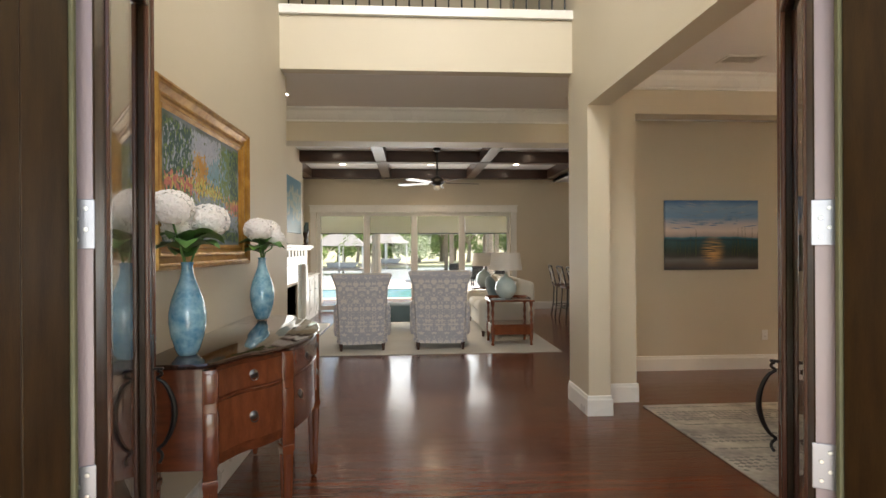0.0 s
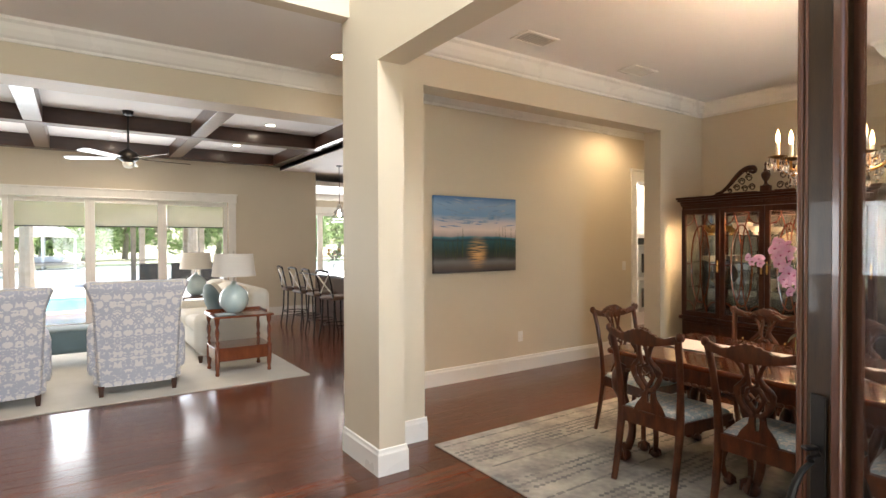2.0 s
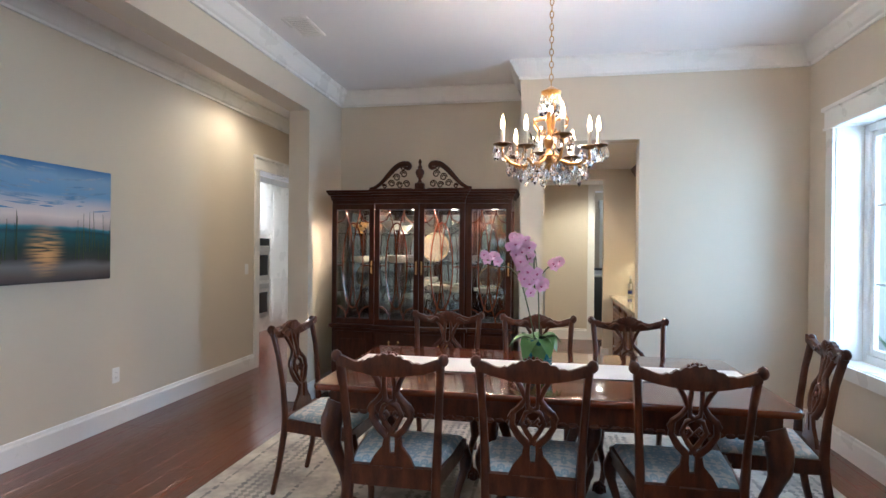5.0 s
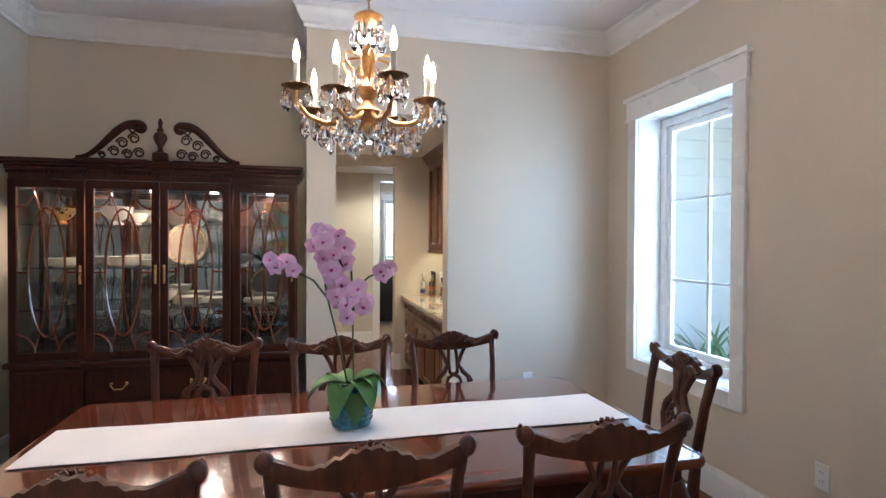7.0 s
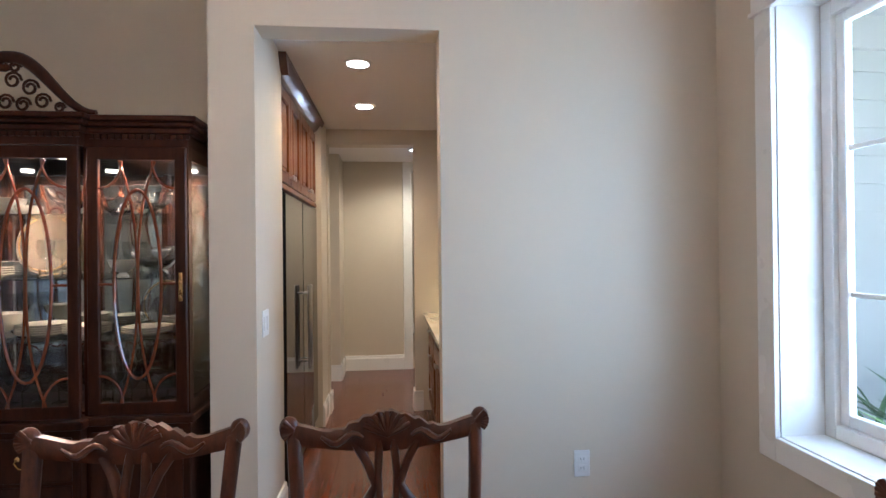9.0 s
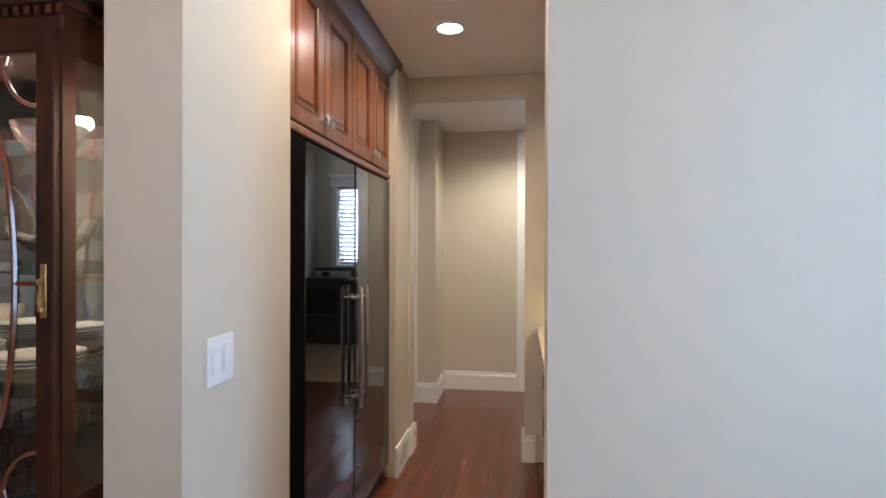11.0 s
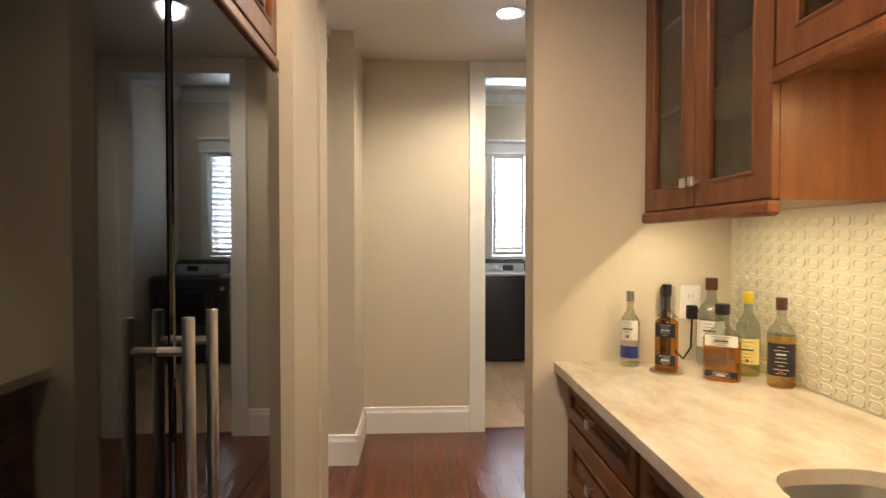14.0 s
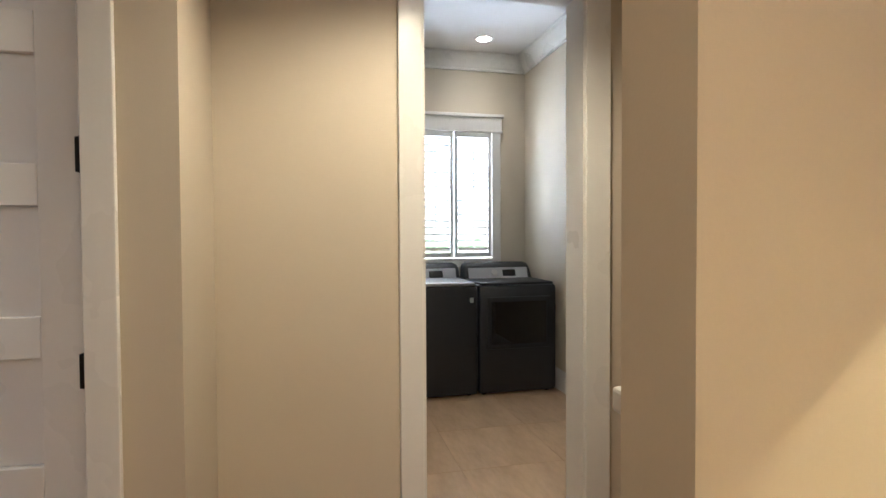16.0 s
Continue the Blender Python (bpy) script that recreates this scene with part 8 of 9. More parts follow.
def upper(x0, x1, z0, label, doors, glazed, crown=True):
    t = thing("wall_cabinet", label, "cabinet", group="pantry wall cabinets")
    z1 = 2.35
    part("back", Shape().box(x0, x1, 1.216, 1.228, z0, z1), M["cabwood"], t)
    for a, b in ((x0, x0 + 0.018), (x1 - 0.018, x1)):
        part("side_panel", Shape().box(a, b, 1.228, UF - 0.02, z0, z1), M["cabwood"], t)
    for a, b in ((z0, z0 + 0.018), (z1 - 0.018, z1)):
        part("board", Shape().box(x0 + 0.018, x1 - 0.018, 1.228, UF - 0.02, a, b), M["cabwood"], t)
    for z in (z0 + 0.33, z0 + 0.62):
        if z < z1 - 0.1:
            part("shelf", Shape().box(x0 + 0.018, x1 - 0.018, 1.228, UF - 0.05, z, z + 0.016), M["cabwood"], t)
    w = (x1 - x0) / doors
    for i in range(doors):
        a = x0 + i * w
        d = cabinet_door(a + 0.003, a + w - 0.003, z0 + 0.004, z1 - 0.004, UF - 0.02, 1, t, glazed)
        knob(a + (w - 0.025 if i % 2 == 0 else 0.025), UF, z0 + 0.075, 1, d)
    part("light_rail", Shape().soft(x0 - 0.004, x1 + (0 if x1 > 7.5 else 0.004), UF - 0.022, UF + 0.012, z0 - 0.036, z0 + 0.001, 0.010), M["cabwood"], t)
    cr = Shape()
    strip(cr, [(0, 0), (0.08, 0), (0.075, -0.02), (0.055, -0.05), (0.03, -0.085), (0.01, -0.10), (0, -0.10)], x0, UF, x1, UF, 2.445, 1)
    part("crown", cr, M["darkcrown"], t)
    return t


upper(6.885, 7.566, 1.373, "brown wooden wall cabinet with two glazed doors", 2, True)
upper(6.06, 6.88, 1.668, "shorter brown glazed wall cabinet over the sink", 2, True)
upper(5.43, 6.055, 1.362, "brown wooden wall cabinet near the pantry doorway", 2, True)
area("under_cabinet_light", (7.17, 1.485, 1.368), (7.17, 1.42, 0), 0.50, 0.006, 1.15, (1.0, 0.78, 0.40))
area("under_cabinet_light_mid", (6.47, 1.33, 1.655), (6.56, 1.34, 0), 0.72, 0.22, 3.5, (1.0, 0.66, 0.26))
area("under_cabinet_light_near", (5.76, 1.475, 1.368), (5.76, 1.40, 0), 0.55, 0.03, 1.6, (1.0, 0.80, 0.42))
ul = thing("under_cabinet_lamp", "slim strip lamp under the wall cabinet", "lamp")
part("strip", Shape().soft(6.98, 7.52, 1.46, 1.50, 1.3695, 1.3745, 0.002), M["white"], ul)
for k, (x, y, z) in enumerate(((7.10, 1.38, 1.408), (7.18, 1.36, 1.408), (7.26, 1.39, 1.408), (7.40, 1.38, 1.408), (7.46, 1.36, 1.408), (7.08, 1.38, 1.736), (7.15, 1.37, 1.736), (7.42, 1.38, 1.736), (6.25, 1.38, 1.718), (6.35, 1.37, 1.718), (6.43, 1.40, 1.718), (6.62, 1.38, 1.718), (6.72, 1.37, 1.718), (6.80, 1.39, 1.718))):
    tg = thing("tumbler", "clear drinking glass inside a glazed wall cabinet", "glass", group="glasses in the pantry cabinets")
    part("wall", Shape().lathe([(0.026, 0.002), (0.033, 0.11), (0.031, 0.11), (0.024, 0.008), (0.002, 0.008)], 14, (x, y, z)), M["cabcrystal"], tg, smooth=50)


# bottles on the worktop
M["bottleglass"] = glass("bottle_glass", (0.90, 0.94, 0.91), 0.03, 0.88, 0.10)


def bottle(x, y, h, r, liquid, level, cap, lb, square=False, neck=0.32, labels=(), turn=0.0, glass_tint=(0.95, 0.97, 0.95)):
    t = thing("liquor_bottle", lb, "bottle", pose(x, y, 0.8505, 0, 0, turn), "bottles on the worktop")
    n = 4 if square else 20
    sh_z = h * (1 - neck)
    prof = [(r * 0.92, 0), (r, 0.006), (r, sh_z * 0.86), (r * 0.86, sh_z * 0.95), (r * 0.48, sh_z * 1.06), (r * 0.36, sh_z * 1.12), (r * 0.34, h * 0.93)]

    def body(pr, g=0.0):
        if not square:
            return Shape().lathe([(max(0.001, a - g), b) for a, b in pr], 20)
        rings = []
        for a, b in pr:
            a = max(0.001, a - g)
            e = a * 0.35 if a > r * 0.6 else a * 0.6
            d = a * (0.62 if a > r * 0.6 else 1.0)
            rings.append([(-a, -d + e, b), (-a + e, -d, b), (a - e, -d, b), (a, -d + e, b), (a, d - e, b), (a - e, d, b), (-a + e, d, b), (-a, d - e, b)])
        return Shape().loft(rings)
    part("glass_body", body([(r if h * level < sh_z * 0.86 else r * 0.5, h * level + 0.001)] + [(a, b) for a, b in prof if b > h * level]), M["bottleglass"], t, "clear glass bottle", 50)
    lv = [(a, b) for a, b in prof if b < h * level] + [((r if h * level < sh_z * 0.86 else r * 0.5), h * level)]
    part("liquid", body(lv), liquid, t, "liquor in the bottle", 50)
    part("cap", Shape().lathe([(r * 0.40, h * 0.86), (r * 0.42, h * 0.865), (r * 0.42, h - 0.002), (r * 0.36, h)], 16), cap, t, "bottle cap", 40)
    for z0, z1, mt, words in labels:
        if square:
            lbm = Shape().box(-r * 0.86, r * 0.86, -r * 0.62 - 0.0018, -r * 0.62 - 0.0004, z0 * h, z1 * h)
        else:
            lbm = Shape()
            vs, fs = [], []
            for k in range(13):
                a = -math.pi / 2 + (k - 6) * 0.18
                for z in (z0 * h, z1 * h):
                    for q in (r + 0.0004, r + 0.0016):
                        vs.append((q * math.cos(a), q * math.sin(a), z))
            for k in range(12):
                b = 4 * k
                for i, j in ((0, 1), (1, 3), (3, 2), (2, 0)):
                    fs.append((b + i, b + j, b + 4 + j, b + 4 + i))
            lbm.add(vs, fs)
        lo_ = part("paper_label", lbm, mt, t, "printed paper label")
        yf = (-r * 0.62 if square else -r) - 0.0035
        ba = Shape()
        for i in range(words + 3):
            zc = z0 * h + (z1 - z0) * h * (i + 0.8) / (words + 3.6)
            hw, th_ = r * (0.34, 0.52, 0.24, 0.44, 0.38)[(i + words) % 5], 0.0022 if i == words else 0.0006
            ba.box(-hw, hw, yf, yf + 0.0008, zc - th_, zc + th_)
        part("label_print", ba, M["rubber"] if mt is not M["darklabel"] else M["whitelabel"], lo_)
        if z1 - z0 > 0.2:
            part("label_seal", Shape().lathe([(r * 0.15, 0), (r * 0.14, 0.0012), (0.001, 0.0013)], 14).moved(pose(0, yf + 0.0004, z0 * h + 0.012, 90, 0, 0)), M["sealred"], lo_, "small red seal")
    return t


M["sealred"] = material("red_seal", (0.42, 0.06, 0.03), 0.5, bump=0)
M["amber"] = glass("amber_liquor", (0.95, 0.60, 0.20), 0.03, 0.9, 0.08)
M["gold_liquor"] = glass("golden_liquor", (0.95, 0.78, 0.40), 0.03, 0.9, 0.08)
M["clear_liquor"] = glass("clear_liquor", (0.95, 0.97, 0.93), 0.0, 0.93)
M["yellow_liquor"] = glass("pale_yellow_liquor", (0.97, 0.94, 0.55))
M["whitelabel"] = material("white_label", (0.72, 0.70, 0.63), 0.6, bump=0.01)
M["darklabel"] = material("dark_label", (0.022, 0.020, 0.024), 0.5, bump=0.01)
M["bluelabel"] = material("blue_label", (0.02, 0.035, 0.22), 0.4, bump=0.01)
M["yellowcap"] = material("yellow_cap", (0.85, 0.66, 0.02), 0.4, bump=0.01)
M["blackcap"] = material("black_cap", (0.015, 0.013, 0.013), 0.35, bump=0.01)
M["browncap"] = material("brown_cap", (0.09, 0.035, 0.02), 0.35, bump=0.01)
VT = 125
bottle(7.50, 1.61, 0.255, 0.031, M["clear_liquor"], 0.55, M["steel"], "clear bottle with a cream and blue label", labels=((0.36, 0.62, M["whitelabel"], 3), (0.12, 0.28, M["bluelabel"], 1)), turn=-VT)
bottle(7.42, 1.52, 0.285, 0.035, M["amber"], 0.62, M["blackcap"], "square amber whisky bottle with a slanted black label", True, 0.34, labels=((0.40, 0.56, M["darklabel"], 2), (0.08, 0.20, M["darklabel"], 2)), turn=-VT)
bottle(7.50, 1.325, 0.30, 0.047, M["clear_liquor"], 0.50, M["browncap"], "broad clear vodka bottle with a white label", labels=((0.22, 0.52, M["whitelabel"], 4),), turn=-VT)
bottle(7.305, 1.40, 0.235, 0.052, M["amber"], 0.50, M["blackcap"], "squat square whiskey bottle half full", True, 0.36, labels=((0.06, 0.14, M["darklabel"], 1), (0.46, 0.60, M["whitelabel"], 2)), turn=-VT)
bottle(7.362, 1.282, 0.265, 0.035, M["yellow_liquor"], 0.40, M["yellowcap"], "clear bottle of yellow liqueur with a yellow cap", labels=((0.15, 0.45, M["yellowlabel"] if "yellowlabel" in M else M.setdefault("yellowlabel", material("yellow_label", (0.80, 0.72, 0.25), 0.5, bump=0.01)), 3),), turn=-VT)
bottle(7.225, 1.268, 0.262, 0.037, M["gold_liquor"], 0.58, M["browncap"], "golden rum bottle with a dark printed label", labels=((0.14, 0.50, M["darklabel"], 5),), turn=-VT)
ts = thing("bottle_coaster", "round steel coaster under a whisky bottle", "coaster")
part("disc", Shape().lathe([(0.055, 0.8502), (0.055, 0.8506), (0.052, 0.8508)], 28, (7.42, 1.52, 0)), M["steel"], ts)
dv = thing("charger_speaker", "black and silver upright gadget with a cable by the outlet", "gadget")
part("body", Shape().soft(7.52, 7.55, 1.455, 1.485, 0.851, 1.12, 0.008), M["blackcap"], dv)
part("silver_side", Shape().soft(7.518, 7.549, 1.443, 1.455, 0.851, 1.12, 0.003), M["steel"], dv)
part("cable", Shape().tube([(7.535, 1.445, 0.90), (7.545, 1.40, 0.862), (7.55, 1.37, 0.90), (7.552, 1.365, 1.02)], 0.004, 6), M["blackcap"], dv, smooth=50)
part("plug", Shape().soft(7.54, 7.562, 1.35, 1.385, 1.00, 1.05, 0.005), M["blackcap"], dv)
outlet(7.57, 1.365, 1.06, 90)

# ---------------------------------------------------------------- laundry room
solid("floor_laundry", Shape().box(9.30, 12.0, 0.36, 2.95, -0.02, -0.003), M["grout"], "tiled laundry floor", "floor")
bed = bpy.data.objects["floor_laundry"]
tme = mesh_of("tile", Shape().soft(0.0008, 0.5992, 0.0008, 0.5992, -0.008, 0.002, 0.0012), M["tile"])
for i in range(5):
    for j in range(5):
        o = new("tile", tme)
        o.parent, o.location = bed, (9.31 + i * 0.6, 0.36 + j * 0.6, 0)


def machine(y0, y1, lb, front_door):
    t = thing("washing_machine" if not front_door else "clothes_dryer", lb, "washer" if not front_door else "dryer")
    x0, x1 = 11.17, 11.85
    part("cabinet", Shape().soft(x0, x1, y0, y1, 0.02, 0.895, 0.03), M["appliance"], t, smooth=40)
    part("top_deck", Shape().soft(x0 + 0.02, x1 - 0.10, y0 + 0.02, y1 - 0.02, 0.89, 0.912, 0.010), M["appliance"] if front_door else M["paneltop"], t, smooth=40)
    rings = []
    for y, g in ((y0 + 0.02, 0.035), (y0 + 0.035, 0.012), (y0 + 0.06, 0.0), (y1 - 0.06, 0.0), (y1 - 0.035, 0.012), (y1 - 0.02, 0.035)):
        rings.append([(x1 - 0.19, y, 0.895), (x1 - 0.145, y, 1.01 - g), (x1 - 0.11, y, 1.045 - g), (x1 - 0.03, y, 1.05 - g), (x1, y, 0.895)])
    part("console_shell", Shape().loft(rings), M["appliance"], t, "dark rounded console shell", 50)
    con = Shape().soft(-0.052, 0.052, y0 + 0.055 - (y0 + y1) / 2, y1 - 0.055 - (y0 + y1) / 2, 0, 0.006, 0.003).moved(pose(x1 - 0.170, (y0 + y1) / 2, 0.953, 0, -68.6, 0))
    c = part("control_panel", con, M["paneltop"], t, "silver sloping control panel")
    ymid = (y0 + y1) / 2
    part("dial", Shape().lathe([(0.03, 0), (0.026, 0.02), (0.02, 0.022)], 20).moved(pose(x1 - 0.177, ymid + 0.04, 0.955, 0, -68.6, 0)), M["steel"], c, smooth=40)
    part("display", Shape().box(-0.03, 0.03, -0.06, 0.06, 0, 0.002).moved(pose(x1 - 0.178, ymid - 0.10, 0.955, 0, -68.6, 0)), M["screen"], c)
    if front_door:
        d = part("front_door", Shape().soft(x0 - 0.018, x0, y0 + 0.06, y1 - 0.06, 0.38, 0.80, 0.015), M["appliance"], t)
        part("door_recess", Shape().soft(x0 - 0.022, x0 - 0.016, y0 + 0.10, y1 - 0.10, 0.42, 0.76, 0.01), M["screen"], d)
    else:
        part("lid", Shape().soft(x0 - 0.004, x1 - 0.20, y0 + 0.03, y1 - 0.03, 0.905, 0.922, 0.008), M["paneltop"], t)
        part("badge", Shape().box(x0 - 0.002, x0, y0 + 0.04, y0 + 0.07, 0.76, 0.80), M["steel"], t)
    for y in (y0 + 0.06, y1 - 0.06):
        part("foot", Shape().lathe([(0.02, 0.002), (0.02, 0.03)], 10, (x0 + 0.08, y, 0)), M["rubber"], t)


M["appliance"] = material("graphite_enamel", (0.016, 0.018, 0.023), 0.45, second=(0.015, 0.017, 0.022), scale=1, coat=0.1, coat_rough=0.2, bump=0)
M["paneltop"] = material("silver_panel", (0.50, 0.51, 0.53), 0.32, 0.7, bump=0.01)
machine(1.083, 1.755, "graphite top-loading washing machine with silver console", False)
machine(0.412, 1.077, "graphite clothes dryer with silver console", True)

# ---------------------------------------------------------------- outside
M["bank"] = material("pale_bank", (0.46, 0.44, 0.33), 0.9, second=(0.34, 0.38, 0.22), scale=0.3, fine=6, bump=0.2)
gr = solid("ground", Shape().box(-400, 400, 15.36, 27.0, -0.7, -0.3).box(-400, 400, 66.0, 500.0, -1.2, -0.62), M["bank"], "pale sandy lawn behind the house and far bank", "ground")
solid("ground_front", Shape().box(-400, 400, -300, 15.36, -0.9, -0.32), M["grass"], "lawn round the house", "ground")
solid("pavement_patio", Shape().box(-16, 16, 12.66, 27.0, -0.30, -0.12), M["stone"], "pale stone patio paving", "pavement")
solid("water", Shape().box(-400, 400, 27.0, 66.0, -1.3, -0.9), M["water"], "calm canal water", "water")
pl = thing("swimming_pool", "blue swimming pool with a pale stone rim", "pool", kind="structure")
part("rim", Shape().soft(-4.6, 1.2, 16.2, 16.5, -0.12, -0.06, 0.01).soft(-4.6, 1.2, 20.2, 20.5, -0.12, -0.06, 0.01).soft(-4.6, -4.3, 16.5, 20.2, -0.12, -0.06, 0.01).soft(0.9, 1.2, 16.5, 20.2, -0.12, -0.06, 0.01), M["stone"], pl)
part("water_surface", Shape().box(-4.3, 0.9, 16.5, 20.2, -0.12, -0.10), M["poolwater"], pl)
pr = thing("porch_roof", "white porch roof carried by square posts", "porch")
part("soffit", Shape().box(-2.5, 8.5, 12.66, 14.6, 2.75, 2.85), M["trim"], pr)
part("fascia", Shape().box(-2.5, 8.5, 14.6, 14.7, 2.6, 2.86), M["trim"], pr)
for x in (-2.45, 3.2, 8.3):
    part("post", Shape().soft(x - 0.12, x + 0.12, 14.45, 14.69, -0.12, 2.6, 0.01), M["trim"], pr)
pv = thing("boathouse", "open pavilion over the water with a grey hip roof", "pavilion", group="waterside pavilions")
part("roof", Shape().loft([[(0.5, 25.0, 2.22), (6.4, 25.0, 2.22), (6.4, 29.5, 2.22), (0.5, 29.5, 2.22)], [(2.3, 27.0, 2.95), (4.5, 27.0, 2.95), (4.5, 27.6, 2.95), (2.3, 27.6, 2.95)]]), M["roof"], pv)
for x in (2.05, 4.2, 6.1):
    for y in (25.3, 29.2):
        part("post", Shape().soft(x - 0.1, x + 0.1, y - 0.1, y + 0.1, -1.2, 2.22, 0.01), M["bark"], pv)
part("deck", Shape().soft(0.5, 6.4, 24.8, 29.7, -0.45, -0.25, 0.01), M["bark"], pv)
for x0, y0, s in ((-6.2, 50.0, 0.74), (-2.6, 63.0, 0.86), (-13.5, 56.0, 0.8)):
    bh = thing("boathouse", "far boathouse with a pale roof over the canal", "boathouse", Matrix.Translation((x0, y0, -0.5)) @ Matrix.Scale(s, 4), "waterside pavilions")
    part("roof", Shape().loft([[(-3.2, -2.2, 3.0), (3.2, -2.2, 3.0), (3.2, 2.2, 3.0), (-3.2, 2.2, 3.0)], [(-1.4, -0.3, 4.5), (1.4, -0.3, 4.5), (1.4, 0.3, 4.5), (-1.4, 0.3, 4.5)]]), M["roof"], bh)
    for x in (-2.8, 0, 2.8):
        for y in (-1.9, 1.9):
            part("post", Shape().soft(x - 0.1, x + 0.1, y - 0.1, y + 0.1, -0.8, 3.0, 0.01), M["trim"], bh)
    part("deck", Shape().soft(-3.6, 3.6, -2.5, 2.5, 0.0, 0.25, 0.01), M["bark"], bh)
    part("boat_hull", Shape().loft([[(-1.8, -0.8, 0.9), (2.2, 0, 0.95), (-1.8, 0.8, 0.9)], [(-1.6, -0.5, 0.3), (1.6, 0, 0.3), (-1.6, 0.5, 0.3)]]), M["white"], bh)


def leafy(sh, c, r, n, size, rg_):
    for i in range(n):
        d = Vector((rg_.gauss(0, 1), rg_.gauss(0, 1), rg_.gauss(0, 0.8))).normalized() * r * rg_.uniform(0.55, 1.0) ** 0.6
        a = Vector((rg_.gauss(0, 1), rg_.gauss(0, 1), rg_.gauss(0, 1))).normalized() * size
        b = a.orthogonal().normalized() * size * 0.6
        p = Vector(c) + d
        sh.add([p - a, p + b, p + a, p - b], [(0, 1, 2, 3)])


def tree(x, y, h, z0, seed):
    rg_ = random.Random(seed)
    t = thing("tree", "leafy green broad-crowned tree on the bank", "tree", group="trees along the bank")
    tr = Shape().tube([(x, y, z0), (x + 0.2, y, z0 + h * 0.3), (x, y, z0 + h * 0.6)], [h * 0.04, h * 0.03, h * 0.012], 8)
    cr = Shape()
    for k in range(10):
        a = rg_.uniform(0, 6.28)
        c = (x + h * 0.26 * math.cos(a), y + h * 0.26 * math.sin(a), z0 + h * rg_.uniform(0.22, 0.88))
        tr.tube([(x, y, z0 + h * 0.35), c], [h * 0.015, h * 0.005], 6)
        leafy(cr, c, h * rg_.uniform(0.16, 0.25), 110, h * 0.035, rg_)
    part("trunk", tr, M["bark"], t)
    part("crown", cr, M["foliage"], t)


rg0 = random.Random(12)
for k in range(54):
    tree(-46 + k * 1.85 + rg0.uniform(-1, 1), 72 + rg0.uniform(0, 14), rg0.uniform(4.0, 9.0), -0.5, k)


def palm(x, y, h, z0, seed):
    rg_ = random.Random(seed)
    t = thing("palm_tree", "palm tree with a rough trunk and drooping fronds", "palm tree", group="palm trees")
    part("trunk", Shape().tube([(x, y, z0 + h * k / 10) for k in range(11)], [0.22 - 0.008 * k + 0.02 * (k % 2) for k in range(11)], 10), M["bark"], t)
    fr = Shape()
    for k in range(22):
        a, up = rg_.uniform(0, 6.28), rg_.uniform(-0.3, 1.1)
        for i in range(12):
            u = i / 11
            px, pz = 1.7 * u, up * 1.4 * u - 1.5 * u * u
            for s in (-1, 1):
                w = 0.42 * math.sin(math.pi * (0.15 + 0.8 * u))
                q = [(px, 0, pz), (px + 0.07, s * w * 0.5, pz - 0.05), (px + 0.16, s * w, pz - 0.18), (px + 0.04, s * w * 0.5, pz - 0.07)]
                fr.add([(x + p[0] * math.cos(a) - p[1] * math.sin(a), y + p[0] * math.sin(a) + p[1] * math.cos(a), z0 + h + p[2]) for p in q], [(0, 1, 2, 3)])
    part("fronds", fr, M["foliage"], t)


for x, y, h in ((-1.35, 22.5, 3.2), (3.6, 23.6, 3.4), (7.0, 21.0, 3.2), (9.5, 20.5, 3.0)):
    palm(x, y, h, -0.3, int(x * 10) + 50)
for x in (1.6, 2.5, 3.4):
    pcx = thing("patio_chair", "dark outdoor lounge chair on the patio", "chair", group="patio chairs")
    part("seat", Shape().soft(x, x + 0.6, 21.0, 21.6, 0.2, 0.32, 0.03), M["rubber"], pcx)
    part("backrest", Shape().soft(x, x + 0.6, 20.92, 21.0, 0.3, 0.85, 0.03), M["rubber"], pcx)
    for q in (x + 0.05, x + 0.55):
        part("leg", Shape().box(q - 0.02, q + 0.02, 20.98, 21.02, -0.12, 0.2).box(q - 0.02, q + 0.02, 21.54, 21.58, -0.12, 0.2), M["rubber"], pcx)
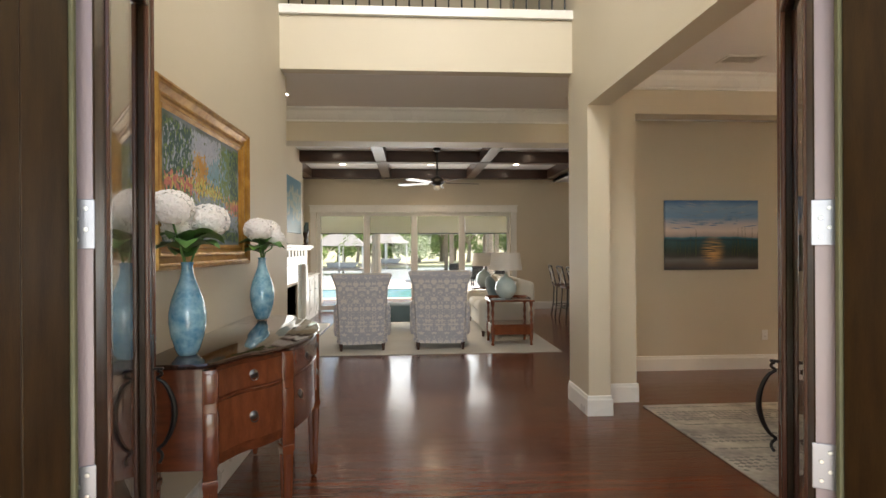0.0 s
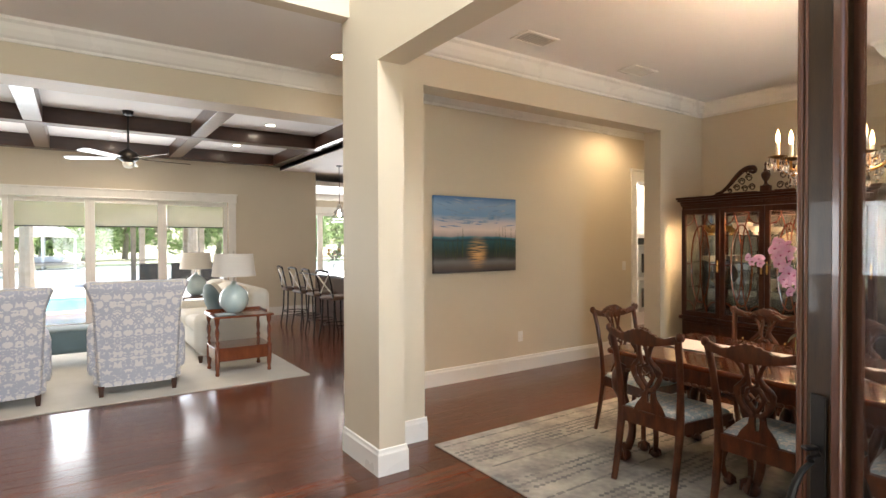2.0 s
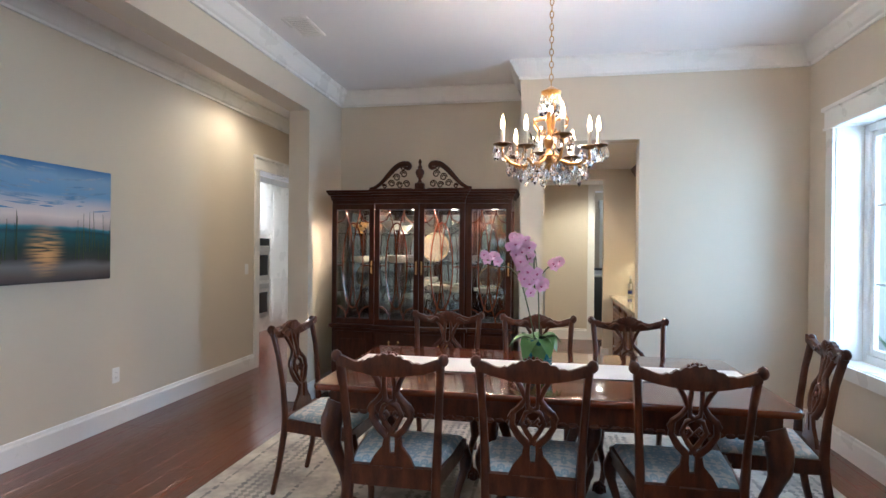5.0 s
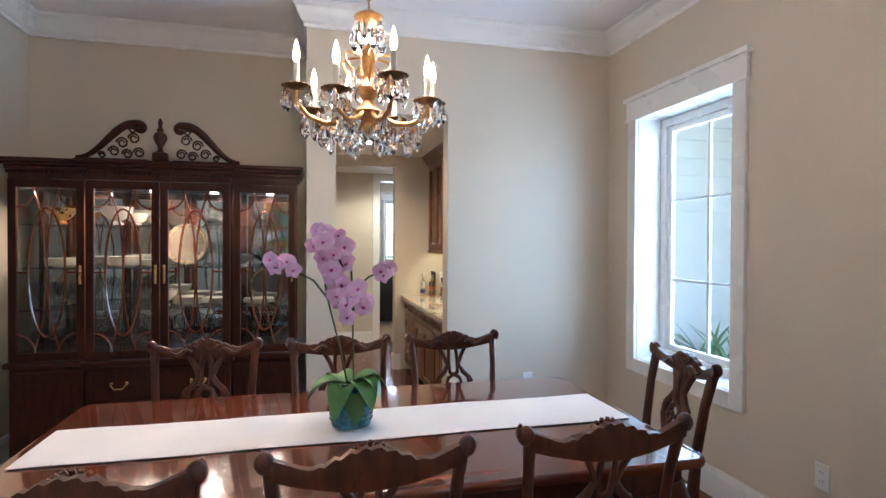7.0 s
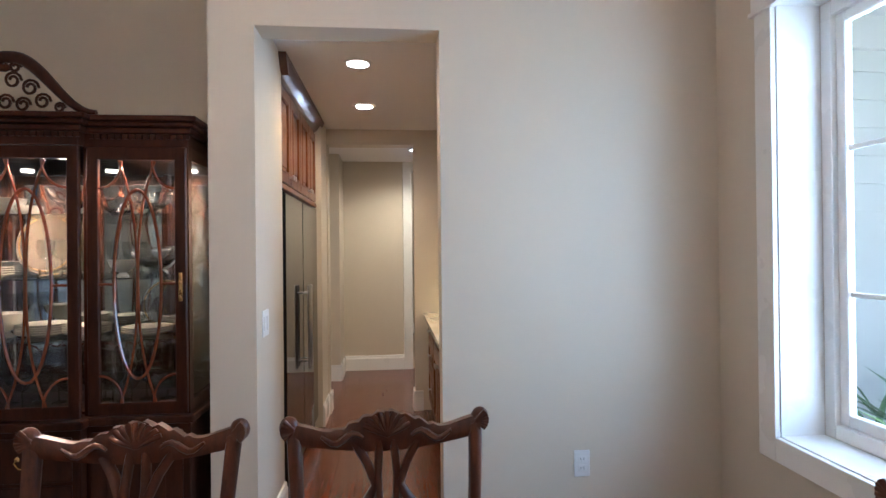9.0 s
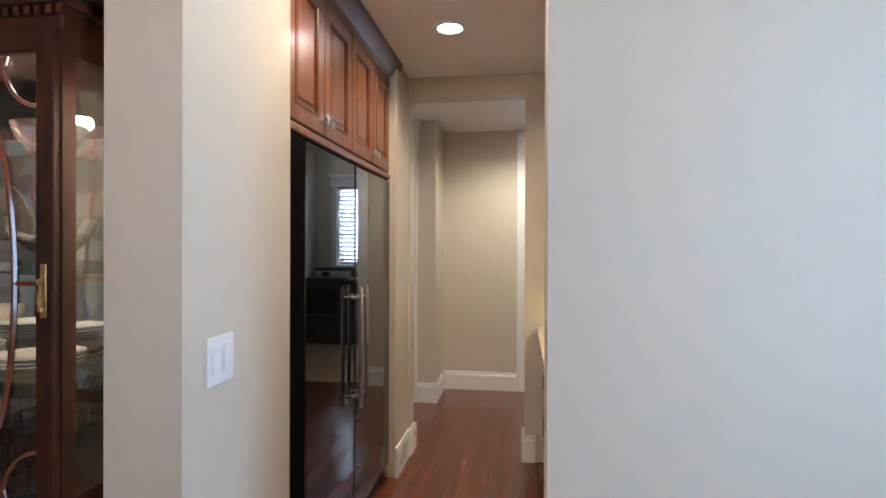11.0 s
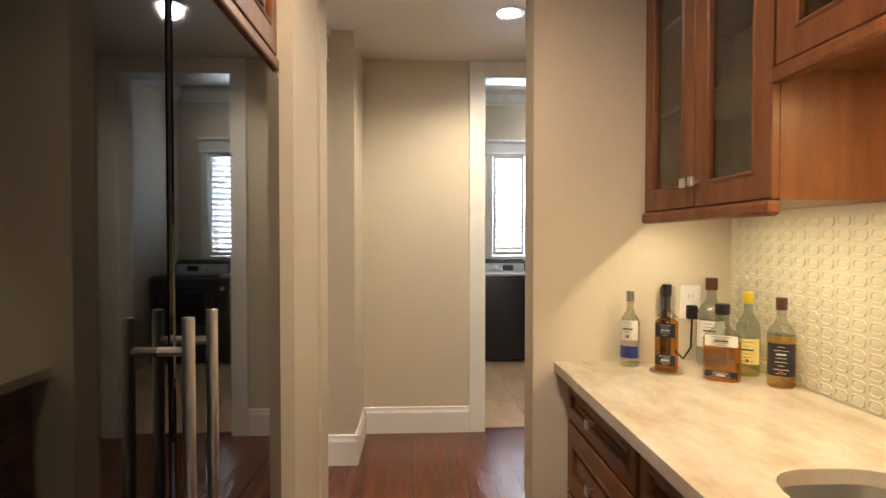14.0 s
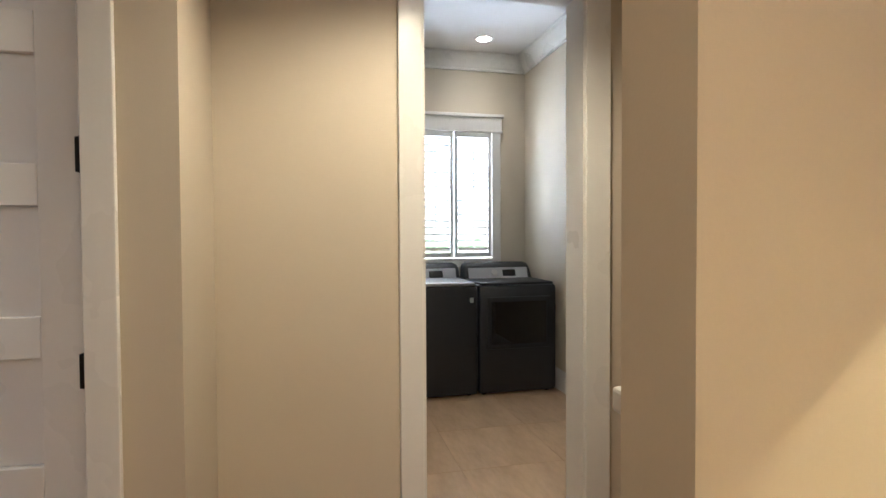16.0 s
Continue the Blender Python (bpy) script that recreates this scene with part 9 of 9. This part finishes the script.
# side yard outside the dining room window
hw_ = thing("neighbouring_wing", "cream clapboard wall of the front wing with a white eave", "house")
part("backing", Shape().box(5.9, 6.1, -6.0, 0.2, -0.3, 3.3), M["siding"], hw_)
for k in range(20):
    z = -0.1 + k * 0.17
    part("clapboard", Shape().prism([(5.9, z), (5.872, z), (5.888, z + 0.175), (5.9, z + 0.175)], "y", -6.0, 0.2), M["siding"], hw_)
part("soffit", Shape().box(3.6, 5.9, -6.0, 0.2, 2.78, 2.84), M["trim"], hw_)
part("fascia", Shape().soft(3.57, 3.6, -6.0, 0.2, 2.70, 2.9, 0.005), M["trim"], hw_)
part("frieze", Shape().soft(5.84, 5.9, -6.0, 0.2, 2.58, 2.78, 0.005), M["trim"], hw_)
pier = thing("stone_pier", "pier of stacked ledge stones by the front wing", "pier")
part("core", Shape().box(5.40, 5.80, -1.80, -1.45, -0.3, 2.78), M["grout"], pier)
rs_ = random.Random(8)
for k in range(32):
    z, h = -0.28 + k * 0.0955, 0.088
    cut = rs_.uniform(0.35, 0.65)
    for u0, u1 in ((0, cut), (cut, 1)):
        o = rs_.uniform(0.01, 0.035)
        part("stone", Shape().soft(5.40 - o + 0.0, 5.40 + 0.004, -1.80 + 0.35 * u0 + 0.004, -1.80 + 0.35 * u1 - 0.004, z, z + h, 0.006), M["ledge"] if "ledge" in M else M.setdefault("ledge", material("ledge_stone", (0.36, 0.29, 0.22), 0.85, second=(0.22, 0.18, 0.14), scale=9, per_object=0.3, bump=0.3)), pier)
        part("stone", Shape().soft(5.40 + 0.40 * u0 + 0.004, 5.40 + 0.40 * u1 - 0.004, -1.454, -1.45 + o, z, z + h, 0.006), M["ledge"], pier)
fb = thing("strap_leaf_plant", "clump of long green strap leaves under the window", "plant")
sl_ = Shape()
for k in range(110):
    a = rg0.uniform(0, 360)
    sl_.join(blade(rg0.uniform(0.55, 1.0), 0.018, 0.5, 0.0, 7), pose(4.75 + rg0.uniform(-0.5, 0.8), -0.50 + rg0.uniform(-0.35, 0.3), 0.15, rg0.uniform(45, 82), 0, a))
part("leaves", sl_, M["strap"] if "strap" in M else M.setdefault("strap", material("strap_leaf", (0.10, 0.20, 0.07), 0.4, second=(0.17, 0.28, 0.11), scale=6, bump=0.02)), fb)
part("soil_bed", Shape().box(3.6, 5.85, -1.2, 0.1, -0.31, 0.15), M["bark"], fb)

# ---------------------------------------------------------------- floor pieces
M["plankrest"] = M["plank"].copy()
planks()
